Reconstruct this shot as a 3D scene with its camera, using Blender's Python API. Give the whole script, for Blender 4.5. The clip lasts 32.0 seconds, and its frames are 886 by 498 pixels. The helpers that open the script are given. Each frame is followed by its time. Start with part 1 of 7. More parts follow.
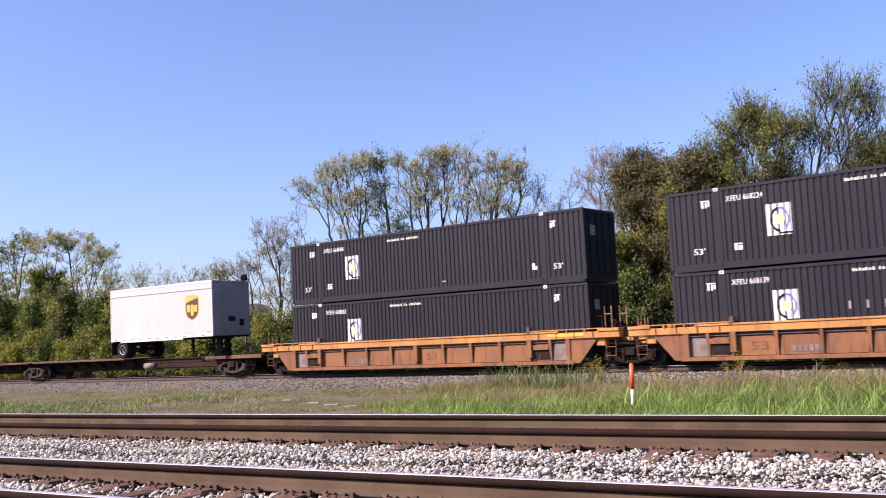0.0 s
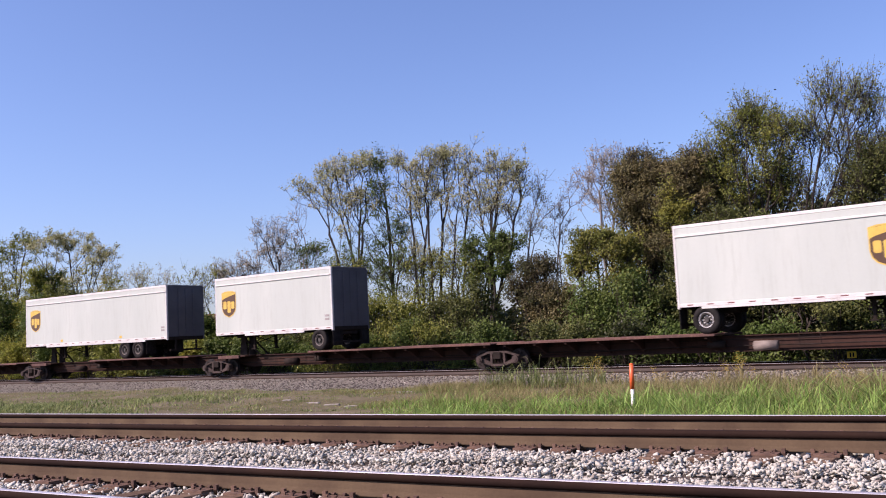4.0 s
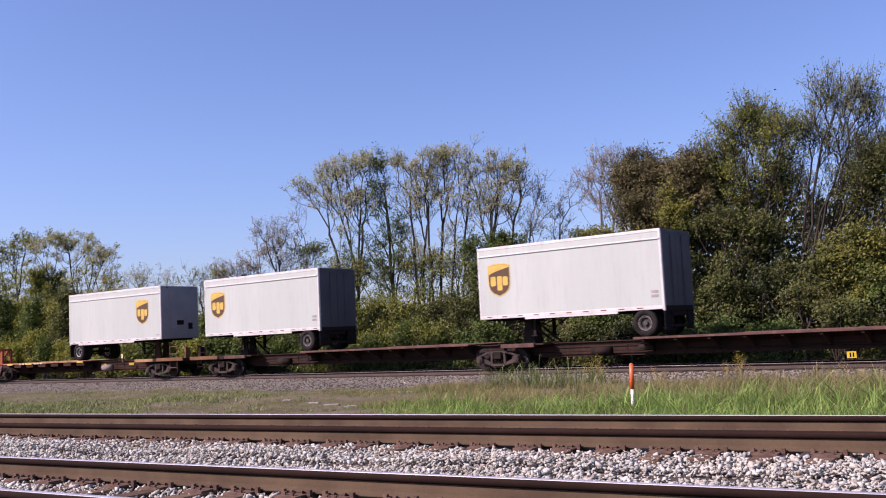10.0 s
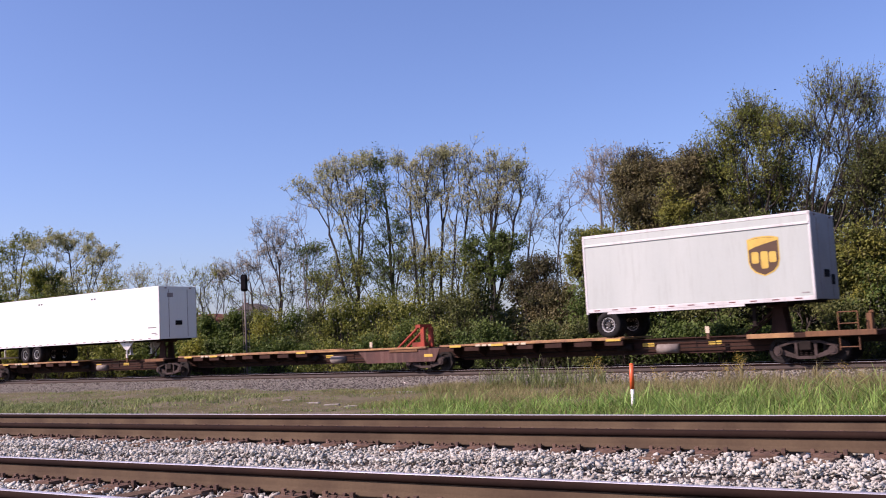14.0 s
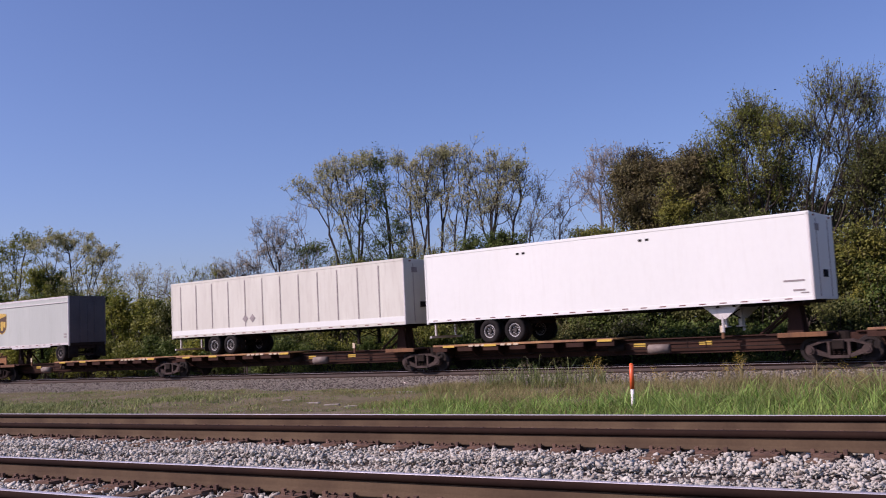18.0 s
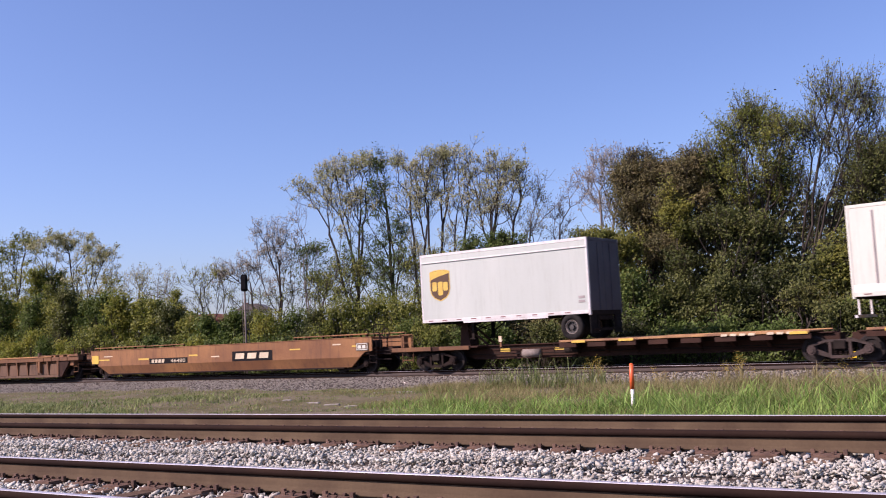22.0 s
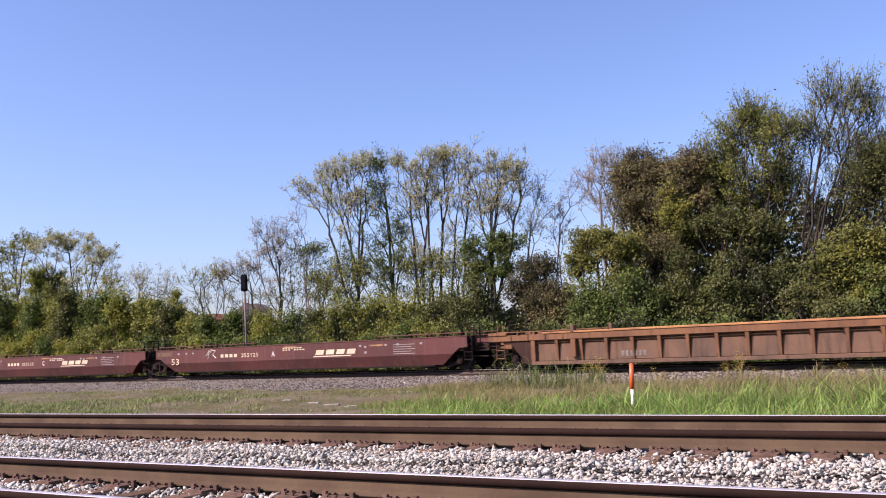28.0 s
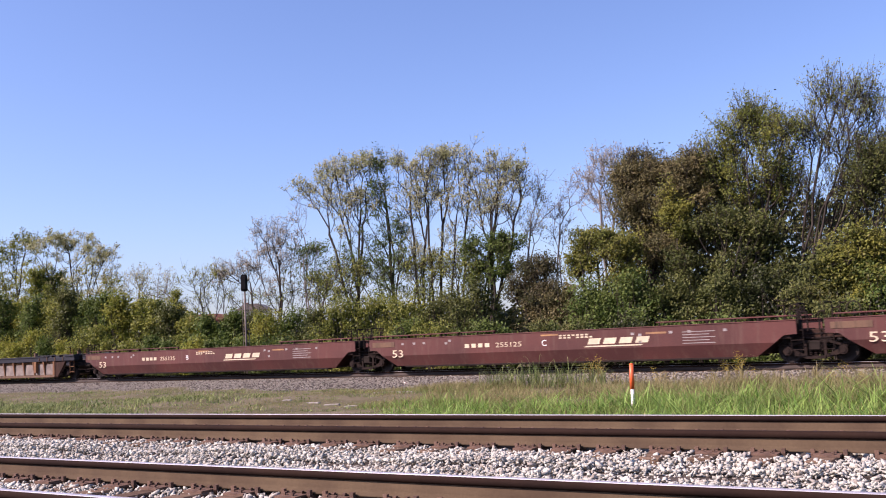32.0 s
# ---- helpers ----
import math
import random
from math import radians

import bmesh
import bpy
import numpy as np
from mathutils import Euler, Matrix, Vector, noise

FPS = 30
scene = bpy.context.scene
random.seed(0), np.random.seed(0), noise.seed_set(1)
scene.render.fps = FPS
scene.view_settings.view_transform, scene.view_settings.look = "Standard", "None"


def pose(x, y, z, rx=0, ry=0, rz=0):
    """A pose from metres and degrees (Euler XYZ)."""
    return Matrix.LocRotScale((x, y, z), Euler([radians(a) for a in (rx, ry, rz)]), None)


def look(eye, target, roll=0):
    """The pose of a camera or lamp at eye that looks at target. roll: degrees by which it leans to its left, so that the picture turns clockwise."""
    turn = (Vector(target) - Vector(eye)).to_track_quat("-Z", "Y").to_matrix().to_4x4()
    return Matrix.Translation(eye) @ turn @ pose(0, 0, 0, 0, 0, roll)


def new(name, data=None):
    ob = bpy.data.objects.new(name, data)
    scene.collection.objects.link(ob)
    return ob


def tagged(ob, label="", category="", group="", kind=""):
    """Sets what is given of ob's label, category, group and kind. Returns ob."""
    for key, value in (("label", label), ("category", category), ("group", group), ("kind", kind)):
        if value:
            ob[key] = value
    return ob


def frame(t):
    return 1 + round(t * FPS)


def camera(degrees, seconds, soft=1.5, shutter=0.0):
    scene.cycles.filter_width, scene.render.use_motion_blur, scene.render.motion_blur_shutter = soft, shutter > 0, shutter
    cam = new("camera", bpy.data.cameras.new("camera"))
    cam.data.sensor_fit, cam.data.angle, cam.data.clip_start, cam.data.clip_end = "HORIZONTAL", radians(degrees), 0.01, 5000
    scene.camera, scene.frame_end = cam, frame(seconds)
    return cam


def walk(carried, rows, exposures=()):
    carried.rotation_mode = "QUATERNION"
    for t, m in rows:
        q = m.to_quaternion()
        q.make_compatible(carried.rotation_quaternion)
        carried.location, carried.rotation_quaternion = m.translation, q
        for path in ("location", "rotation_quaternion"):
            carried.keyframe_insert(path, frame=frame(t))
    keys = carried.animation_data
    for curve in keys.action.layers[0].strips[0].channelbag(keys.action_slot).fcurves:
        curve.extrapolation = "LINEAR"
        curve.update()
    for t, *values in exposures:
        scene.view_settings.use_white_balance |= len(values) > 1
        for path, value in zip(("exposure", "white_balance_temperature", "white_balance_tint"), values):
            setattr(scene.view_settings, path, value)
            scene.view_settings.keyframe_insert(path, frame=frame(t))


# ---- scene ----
# a freight train passes on a gentle curve; the camera stands still on a tripod across two empty tracks
# world: x along the train's way, y away from the camera, z above the train's rail heads
EYE_Z = 1.518
cam = camera(50.12, 32.0, soft=1.05, shutter=0.2)
STAND = pose(0, 0, EYE_Z, 95.186, 0, 38.327) @ pose(0, 0, 0, 0, 0, -2.883)
walk(cam, [(0.0, STAND), (32.0, STAND)],
     exposures=[(0.0, 0.80, 6600, 33), (3.0, 0.60, 6560, 33), (6.0, 0.46, 6480, 36), (9.0, 0.44, 6450, 37), (13.0, 0.46, 6470, 36), (15.0, 0.33, 6450, 37),
                (17.0, 0.11, 6380, 38), (18.0, -0.02, 6350, 38), (19.0, -0.05, 6350, 38), (20.0, 0.10, 6380, 37), (21.0, 0.34, 6430, 36), (22.0, 0.45, 6480, 36),
                (23.0, 0.48, 6520, 35), (25.0, 0.65, 6600, 34), (32.0, 0.74, 6610, 34)])

# ---- light ----
SUN_WAY = Vector((0.72, 1.0, -1.02)).normalized()
sky_world = bpy.data.worlds.new("sky")
scene.world = sky_world
sky_world.use_nodes = True
wn = sky_world.node_tree.nodes
wl = sky_world.node_tree.links
sky = wn.new("ShaderNodeTexSky")
sky.sky_type = "NISHITA"
sky.sun_disc = False
sky.sun_elevation = math.asin(-SUN_WAY.z)
sky.sun_rotation = math.atan2(-SUN_WAY.x, -SUN_WAY.y)
sky.altitude = 50
sky.air_density = 1.0
sky.dust_density = 1.2
sky.ozone_density = 7.0
wn["Background"].inputs["Strength"].default_value = 0.125
wl.new(sky.outputs[0], wn["Background"].inputs["Color"])
sun = new("sun", bpy.data.lights.new("sun", "SUN"))
sun.data.energy = 5.0
sun.data.angle = radians(0.55)
sun.data.color = (1.0, 0.90, 0.76)
sun.matrix_world = look((0, 0, 60), Vector((0, 0, 60)) + SUN_WAY)

# ---- materials ----
MATS = {}


def mat(name, c1, c2=None, rough=0.7, metal=0.0, scale=1.5, fine=25.0, bump=0.15, stretch=(1, 1, 1), grime=None, grime_amount=0.5,
        rnd="", rnd_amount=0.25, leaf=0.0):
    """A procedural surface: two colours mixed by a large noise, a fine noise on value and relief, streaks of grime, and a random value by piece."""
    m = bpy.data.materials.new(name)
    m.use_nodes = True
    n, l = m.node_tree.nodes, m.node_tree.links
    b = n["Principled BSDF"]
    c2 = c2 or tuple(v * 0.75 for v in c1)
    tc = n.new("ShaderNodeTexCoord")
    mp = n.new("ShaderNodeMapping")
    mp.inputs["Scale"].default_value = stretch
    l.new(tc.outputs["Object"], mp.inputs[0])
    big = n.new("ShaderNodeTexNoise")
    big.inputs["Scale"].default_value, big.inputs["Detail"].default_value = scale, 5
    l.new(mp.outputs[0], big.inputs["Vector"])
    ramp = n.new("ShaderNodeMapRange")
    ramp.inputs[1].default_value, ramp.inputs[2].default_value = 0.35, 0.65
    l.new(big.outputs[0], ramp.inputs[0])
    mix = n.new("ShaderNodeMix")
    mix.data_type = "RGBA"
    mix.inputs[6].default_value, mix.inputs[7].default_value = (*c1, 1), (*c2, 1)
    l.new(ramp.outputs[0], mix.inputs[0])
    out = mix.outputs[2]
    small = n.new("ShaderNodeTexNoise")
    small.inputs["Scale"].default_value, small.inputs["Detail"].default_value = fine, 4
    l.new(tc.outputs["Object"], small.inputs["Vector"])
    if grime:
        mg = n.new("ShaderNodeMapping")
        mg.inputs["Scale"].default_value = (3.0, 3.0, 0.35)
        l.new(tc.outputs["Object"], mg.inputs[0])
        gn = n.new("ShaderNodeTexNoise")
        gn.inputs["Scale"].default_value, gn.inputs["Detail"].default_value = 1.6, 7
        gn.inputs["Roughness"].default_value = 0.68
        l.new(mg.outputs[0], gn.inputs["Vector"])
        gr = n.new("ShaderNodeMapRange")
        gr.inputs[1].default_value, gr.inputs[2].default_value, gr.inputs[4].default_value = 0.5, 0.72, grime_amount
        l.new(gn.outputs[0], gr.inputs[0])
        gm = n.new("ShaderNodeMix")
        gm.data_type = "RGBA"
        gm.inputs[7].default_value = (*grime, 1)
        l.new(gr.outputs[0], gm.inputs[0])
        l.new(out, gm.inputs[6])
        out = gm.outputs[2]
    hsv = n.new("ShaderNodeHueSaturation")
    l.new(out, hsv.inputs["Color"])
    val = n.new("ShaderNodeMapRange")
    val.inputs[3].default_value, val.inputs[4].default_value = (0.82, 1.18) if bump or rnd else (0.97, 1.03)
    l.new(small.outputs[0], val.inputs[0])
    last = val.outputs[0]
    if rnd:
        src = n.new("ShaderNodeObjectInfo").outputs["Random"] if rnd == "piece" else n.new("ShaderNodeNewGeometry").outputs["Random Per Island"]
        rr = n.new("ShaderNodeMapRange")
        rr.inputs[3].default_value, rr.inputs[4].default_value = 1 - rnd_amount, 1 + rnd_amount
        l.new(src, rr.inputs[0])
        mu = n.new("ShaderNodeMath")
        mu.operation = "MULTIPLY"
        l.new(last, mu.inputs[0])
        l.new(rr.outputs[0], mu.inputs[1])
        last = mu.outputs[0]
        if rnd == "island":
            # leaves and stones: part of the mix by patch, part by piece
            blend = n.new("ShaderNodeMix")
            blend.inputs[0].default_value = 0.35 if leaf else 0.75
            l.new(ramp.outputs[0], blend.inputs[2])
            spread_ = n.new("ShaderNodeMapRange")
            spread_.inputs[1].default_value, spread_.inputs[2].default_value = (0.0, 1.0) if leaf else (0.35, 1.0)
            l.new(src, spread_.inputs[0])
            l.new(spread_.outputs[0], blend.inputs[3])
            l.new(blend.outputs[0], mix.inputs[0])
    l.new(last, hsv.inputs["Value"])
    l.new(hsv.outputs[0], b.inputs["Base Color"])
    b.inputs["Roughness"].default_value, b.inputs["Metallic"].default_value = rough, metal
    b.inputs["Specular IOR Level"].default_value = 0.22 if leaf else (0.08 if rough > 0.83 else 0.25 if rough > 0.6 else 0.5)
    if bump:
        bp = n.new("ShaderNodeBump")
        bp.inputs["Strength"].default_value, bp.inputs["Distance"].default_value = bump, 0.02
        l.new(small.outputs[0], bp.inputs["Height"])
        l.new(bp.outputs[0], b.inputs["Normal"])
    if leaf:
        tr = n.new("ShaderNodeBsdfTranslucent")
        l.new(hsv.outputs[0], tr.inputs["Color"])
        ms = n.new("ShaderNodeMixShader")
        ms.inputs[0].default_value = leaf
        l.new(b.outputs[0], ms.inputs[1])
        l.new(tr.outputs[0], ms.inputs[2])
        l.new(ms.outputs[0], n["Material Output"].inputs["Surface"])
    MATS[name] = m
    return m


rail_steel = mat("rail_steel_rust", (0.094, 0.066, 0.041), (0.061, 0.041, 0.027), 0.85, 0.0, 2.0, 40, 0.1)
rail_side = mat("dark_rail_head_side", (0.027, 0.015, 0.011), (0.019, 0.011, 0.009), 0.9, 0.0, 2.0, 40, 0.05)
# the cars' shade is put into this dark bed colour
shaded_bed = mat("ballast_dark_with_shade", (0.032, 0.028, 0.025), (0.06, 0.052, 0.046), 0.9, 0, 2.0, 22, 1.0)
# grime, and the shade below the cars, both in the rail's colour
dark_rail = mat("grimy_shaded_rail", (0.06, 0.045, 0.038), (0.045, 0.035, 0.03), 0.75, 0.1, 2.0, 40, 0.1)
# pale tone that paints the gleam of the polished running surfaces
rail_top = mat("polished_rail_head_gleam", (0.50, 0.49, 0.52), (0.42, 0.41, 0.44), 0.42, 0.35, 4.0, 60, 0.01)
tie_wood = mat("creosoted_tie_wood", (0.090, 0.058, 0.040), (0.140, 0.095, 0.066), 0.9, 0, 3.0, 30, 0.5, (0.4, 4, 4), rnd="piece", rnd_amount=0.3)
rusty_iron = mat("rusty_iron", (0.17, 0.105, 0.075), (0.10, 0.062, 0.048), 0.8, 0.2, 8, 60, 0.2)
ballast_bed = mat("ballast_bed", (0.085, 0.070, 0.060), (0.050, 0.041, 0.035), 0.95, 0, 3.0, 22, 1.0)
stone_pale = mat("ballast_stone", (0.66, 0.655, 0.575), (0.11, 0.085, 0.070), 0.9, 0, 3, 60, 0.3, rnd="island", rnd_amount=0.5)
stone_far = mat("ballast_stone_far", (0.34, 0.315, 0.265), (0.13, 0.115, 0.095), 0.9, 0, 3, 60, 0.3, rnd="island", rnd_amount=0.4)
soil = mat("soil_with_grit", (0.150, 0.125, 0.082), (0.090, 0.082, 0.036), 0.95, 0, 0.55, 16, 1.0, grime=(0.19, 0.175, 0.14), grime_amount=0.7)
grass_green = mat("grass_blade_green", (0.070, 0.165, 0.022), (0.23, 0.30, 0.075), 0.6, 0, 2, 20, 0, rnd="island", rnd_amount=0.45, leaf=0.3)
weed_green = mat("weed_leaf_green", (0.075, 0.135, 0.030), (0.30, 0.32, 0.13), 0.6, 0, 2, 20, 0, rnd="island", rnd_amount=0.4, leaf=0.3)
grass_bright = mat("grass_blade_bright", (0.13, 0.285, 0.040), (0.29, 0.385, 0.105), 0.5, 0, 2, 20, 0, rnd="island", rnd_amount=0.4, leaf=0.35)
grass_dry = mat("grass_blade_dry", (0.33, 0.265, 0.135), (0.16, 0.16, 0.055), 0.7, 0, 2, 20, 0, rnd="island", rnd_amount=0.4, leaf=0.25)
leaf_mid = mat("leaf_mid_green", (0.088, 0.130, 0.020), (0.225, 0.225, 0.048), 0.55, 0, 0.9, 20, 0, rnd="island", rnd_amount=0.4, leaf=0.3)
leaf_dark = mat("leaf_dark_green", (0.034, 0.052, 0.011), (0.120, 0.130, 0.036), 0.6, 0, 0.9, 20, 0, rnd="island", rnd_amount=0.35, leaf=0.25)
# darkest green, which holds the thicket's shade in its colour
leaf_shade = mat("leaf_shade_green", (0.016, 0.026, 0.007), (0.042, 0.050, 0.014), 0.48, 0, 0.9, 20, 0, rnd="island", rnd_amount=0.3, leaf=0.2)
leaf_green = mat("leaf_fresh_green", (0.045, 0.088, 0.014), (0.115, 0.150, 0.036), 0.6, 0, 0.9, 20, 0, rnd="island", rnd_amount=0.4, leaf=0.3)
leaf_light = mat("leaf_light_green", (0.10, 0.125, 0.03), (0.17, 0.165, 0.055), 0.5, 0, 0.9, 20, 0, rnd="island", rnd_amount=0.3, leaf=0.4)
flower_yellow = mat("yellow_flower_heads", (0.42, 0.32, 0.05), (0.26, 0.20, 0.05), 0.8, 0, 2, 20, 0, rnd="island", rnd_amount=0.3, leaf=0.3)
leaf_yellow = mat("leaf_yellow_green", (0.33, 0.305, 0.056), (0.12, 0.165, 0.027), 0.55, 0, 0.9, 20, 0, rnd="island", rnd_amount=0.4, leaf=0.4)
leaf_olive = mat("leaf_olive_brown", (0.175, 0.142, 0.064), (0.080, 0.086, 0.031), 0.6, 0, 0.9, 20, 0, rnd="island", rnd_amount=0.3, leaf=0.2)
leaf_pale = mat("leaf_pale_autumn", (0.46, 0.43, 0.25), (0.21, 0.245, 0.09), 0.6, 0, 0.9, 20, 0, rnd="island", rnd_amount=0.3, leaf=0.4)
leaf_mauve = mat("leaf_faded_mauve_tan", (0.42, 0.39, 0.32), (0.23, 0.21, 0.15), 0.6, 0, 0.9, 20, 0, rnd="island", rnd_amount=0.35, leaf=0.35)
leaf_russet = mat("leaf_russet_green", (0.090, 0.066, 0.034), (0.050, 0.064, 0.020), 0.6, 0, 0.9, 20, 0, rnd="island", rnd_amount=0.35, leaf=0.2)
leaf_moss = mat("leaf_moss_yellow_green", (0.250, 0.235, 0.045), (0.085, 0.110, 0.022), 0.55, 0, 0.9, 20, 0, rnd="island", rnd_amount=0.45, leaf=0.3)
leaf_sage = mat("leaf_sage_green", (0.130, 0.160, 0.048), (0.22, 0.23, 0.09), 0.55, 0, 0.9, 20, 0, rnd="island", rnd_amount=0.35, leaf=0.35)
bark = mat("bark_grey_brown", (0.036, 0.030, 0.026), (0.070, 0.060, 0.050), 0.9, 0, 4, 30, 0.6, (1, 1, 0.25))
bark_pale = mat("bark_pale_grey", (0.24, 0.22, 0.20), (0.15, 0.135, 0.12), 0.9, 0, 4, 30, 0.5, (1, 1, 0.25))
navy_steel = mat("dark_navy_container_paint", (0.0105, 0.0115, 0.018), (0.0145, 0.015, 0.022), 0.61, 0.0, 1.2, 14, 0.05, (1, 1, 0.2), grime=(0.026, 0.024, 0.024), grime_amount=0.3)
white_paint = mat("white_paint", (0.78, 0.78, 0.76), (0.7, 0.69, 0.66), 0.5, 0, 3, 30, 0.03)
mark_yellow = mat("mark_yellow", (0.62, 0.42, 0.06), (0.5, 0.33, 0.05), 0.6, 0, 3, 30, 0)
sign_yellow = mat("sign_yellow", (0.80, 0.58, 0.03), (0.72, 0.50, 0.03), 0.5, 0, 3, 30, 0)
mark_pale_yellow = mat("mark_pale_yellow", (0.72, 0.60, 0.30), (0.68, 0.56, 0.26), 0.55, 0, 3, 30, 0)
mark_blue = mat("mark_blue", (0.10, 0.16, 0.45), None, 0.5, 0, 3, 30, 0)
mark_dark = mat("mark_dark", (0.016, 0.015, 0.016), None, 0.85, 0, 3, 30, 0)
orange_steel = mat("faded_orange_steel", (0.50, 0.245, 0.072), (0.36, 0.165, 0.052), 0.7, 0, 0.8, 20, 0.1, grime=(0.17, 0.09, 0.045), grime_amount=0.75)
orange_web = mat("rusty_orange_brown_web", (0.180, 0.086, 0.045), (0.255, 0.112, 0.048), 0.78, 0, 0.9, 20, 0.12, grime=(0.062, 0.036, 0.027), grime_amount=0.9)
tank_grey = mat("dusty_grey_tank", (0.22, 0.185, 0.16), (0.14, 0.115, 0.10), 0.7, 0, 3, 20, 0.1)
rust_panel = mat("rust_brown_panel", (0.104, 0.066, 0.046), (0.148, 0.086, 0.053), 0.82, 0, 1.0, 18, 0.15, grime=(0.040, 0.027, 0.021), grime_amount=0.85)
# brighter orange that paints a sunlit edge on rust-brown steel
lit_rust = mat("lit_orange_rust", (0.40, 0.20, 0.075), (0.26, 0.125, 0.06), 0.7, 0, 1.5, 20, 0.1)
rust_chord = mat("rust_brown_chord", (0.20, 0.098, 0.045), (0.13, 0.064, 0.034), 0.78, 0, 0.7, 18, 0.15, grime=(0.07, 0.04, 0.027), grime_amount=0.8)
tan_steel = mat("tan_brown_steel", (0.300, 0.148, 0.060), (0.180, 0.083, 0.039), 0.68, 0, 0.4, 18, 0.08, grime=(0.11, 0.058, 0.036), grime_amount=0.85)
maroon_steel = mat("maroon_steel", (0.106, 0.036, 0.030), (0.070, 0.026, 0.023), 0.65, 0, 0.45, 18, 0.06, grime=(0.120, 0.072, 0.057), grime_amount=0.55)
cream_mark = mat("cream_mark", (0.62, 0.52, 0.36), None, 0.6, 0, 3, 30, 0.02)
spine_dark = mat("grimy_dark_brown_steel", (0.050, 0.026, 0.020), (0.030, 0.019, 0.016), 0.85, 0, 1.0, 20, 0.15, grime=(0.085, 0.046, 0.033), grime_amount=0.5)
spine_brown = mat("brown_spine_steel", (0.056, 0.029, 0.021), (0.040, 0.022, 0.017), 0.84, 0, 1.0, 20, 0.15, grime=(0.022, 0.015, 0.013), grime_amount=0.6)
deck_red = mat("worn_red_deck_edge", (0.120, 0.056, 0.044), (0.075, 0.040, 0.034), 0.75, 0, 1.2, 20, 0.1, grime=(0.24, 0.15, 0.11), grime_amount=0.5)
deck_yellow = mat("worn_yellow_deck_edge", (0.40, 0.225, 0.095), (0.20, 0.105, 0.062), 0.7, 0, 1.5, 20, 0.1)
hitch_red = mat("red_hitch_paint", (0.40, 0.06, 0.03), (0.27, 0.05, 0.03), 0.65, 0, 3, 20, 0.1, grime=(0.08, 0.03, 0.02), grime_amount=0.6)
iron_black = mat("grimy_black_iron", (0.016, 0.013, 0.011), (0.028, 0.021, 0.018), 0.85, 0.0, 4, 30, 0.2)
# near black: on the shaded trucks it holds their shade too
iron_brown = mat("dark_brown_cast_iron", (0.028, 0.019, 0.016), (0.015, 0.011, 0.010), 0.85, 0.0, 4, 30, 0.2)
truck_iron = mat("grimy_truck_casting", (0.066, 0.046, 0.040), (0.034, 0.025, 0.021), 0.8, 0.0, 4, 30, 0.2)
wheel_steel = mat("wheel_steel", (0.026, 0.020, 0.018), (0.016, 0.013, 0.012), 0.7, 0.2, 4, 30, 0.05)
trailer_grey = mat("light_grey_trailer_skin", (0.445, 0.49, 0.445), (0.40, 0.445, 0.405), 0.45, 0.0, 0.6, 12, 0.0, (1, 1, 0.2), grime=(0.34, 0.365, 0.325), grime_amount=0.55)
trailer_white = mat("bright_white_trailer_skin", (0.715, 0.755, 0.71), (0.69, 0.73, 0.685), 0.4, 0, 0.4, 5, 0.0, (1, 1, 0.2), grime=(0.63, 0.66, 0.60), grime_amount=0.4)
trailer_cream = mat("dusty_cream_white_trailer_skin", (0.60, 0.615, 0.53), (0.535, 0.54, 0.465), 0.5, 0, 0.8, 8, 0.0, (1, 1, 0.3), grime=(0.42, 0.40, 0.335), grime_amount=0.5)
trailer_seam = mat("trailer_seam_grey", (0.30, 0.27, 0.26), None, 0.6, 0, 2, 20, 0.02)
alu = mat("aluminium_rail", (0.64, 0.63, 0.60), (0.54, 0.525, 0.50), 0.45, 0.2, 2, 30, 0.02, grime=(0.42, 0.38, 0.34), grime_amount=0.6)
door_grey = mat("trailer_end_grey", (0.26, 0.26, 0.28), (0.21, 0.21, 0.225), 0.5, 0.1, 1, 14, 0.03)
door_dark = mat("trailer_door_dark_grey", (0.085, 0.083, 0.098), (0.065, 0.063, 0.076), 0.5, 0.1, 1, 14, 0.03)
rubber = mat("tyre_rubber", (0.014, 0.013, 0.013), (0.025, 0.023, 0.022), 0.85, 0, 6, 40, 0.2)
rim_white = mat("white_steel_rim", (0.6, 0.6, 0.58), (0.4, 0.39, 0.37), 0.5, 0.2, 5, 40, 0.05)
rim_dark = mat("dark_steel_rim", (0.07, 0.065, 0.06), None, 0.6, 0.4, 5, 40, 0.05)
shield_brown = mat("badge_brown", (0.085, 0.042, 0.018), (0.07, 0.035, 0.016), 0.4, 0, 3, 30, 0)
shield_gold = mat("badge_gold", (0.60, 0.42, 0.075), (0.50, 0.33, 0.06), 0.4, 0, 3, 30, 0)
reflector_red = mat("reflector_red", (0.20, 0.04, 0.035), (0.1, 0.05, 0.045), 0.4, 0, 5, 40, 0)
post_orange = mat("orange_marker_plastic", (0.78, 0.13, 0.03), (0.70, 0.11, 0.03), 0.45, 0, 6, 40, 0.02)
concrete = mat("pale_concrete", (0.40, 0.375, 0.33), (0.22, 0.20, 0.17), 0.9, 0, 3, 30, 0.3)
brick_far = mat("red_brown_roof", (0.23, 0.11, 0.085), (0.18, 0.09, 0.07), 0.85, 0, 0.5, 6, 0.1)
cream_wall = mat("cream_wall", (0.62, 0.58, 0.52), (0.55, 0.51, 0.45), 0.85, 0, 0.5, 6, 0.1)

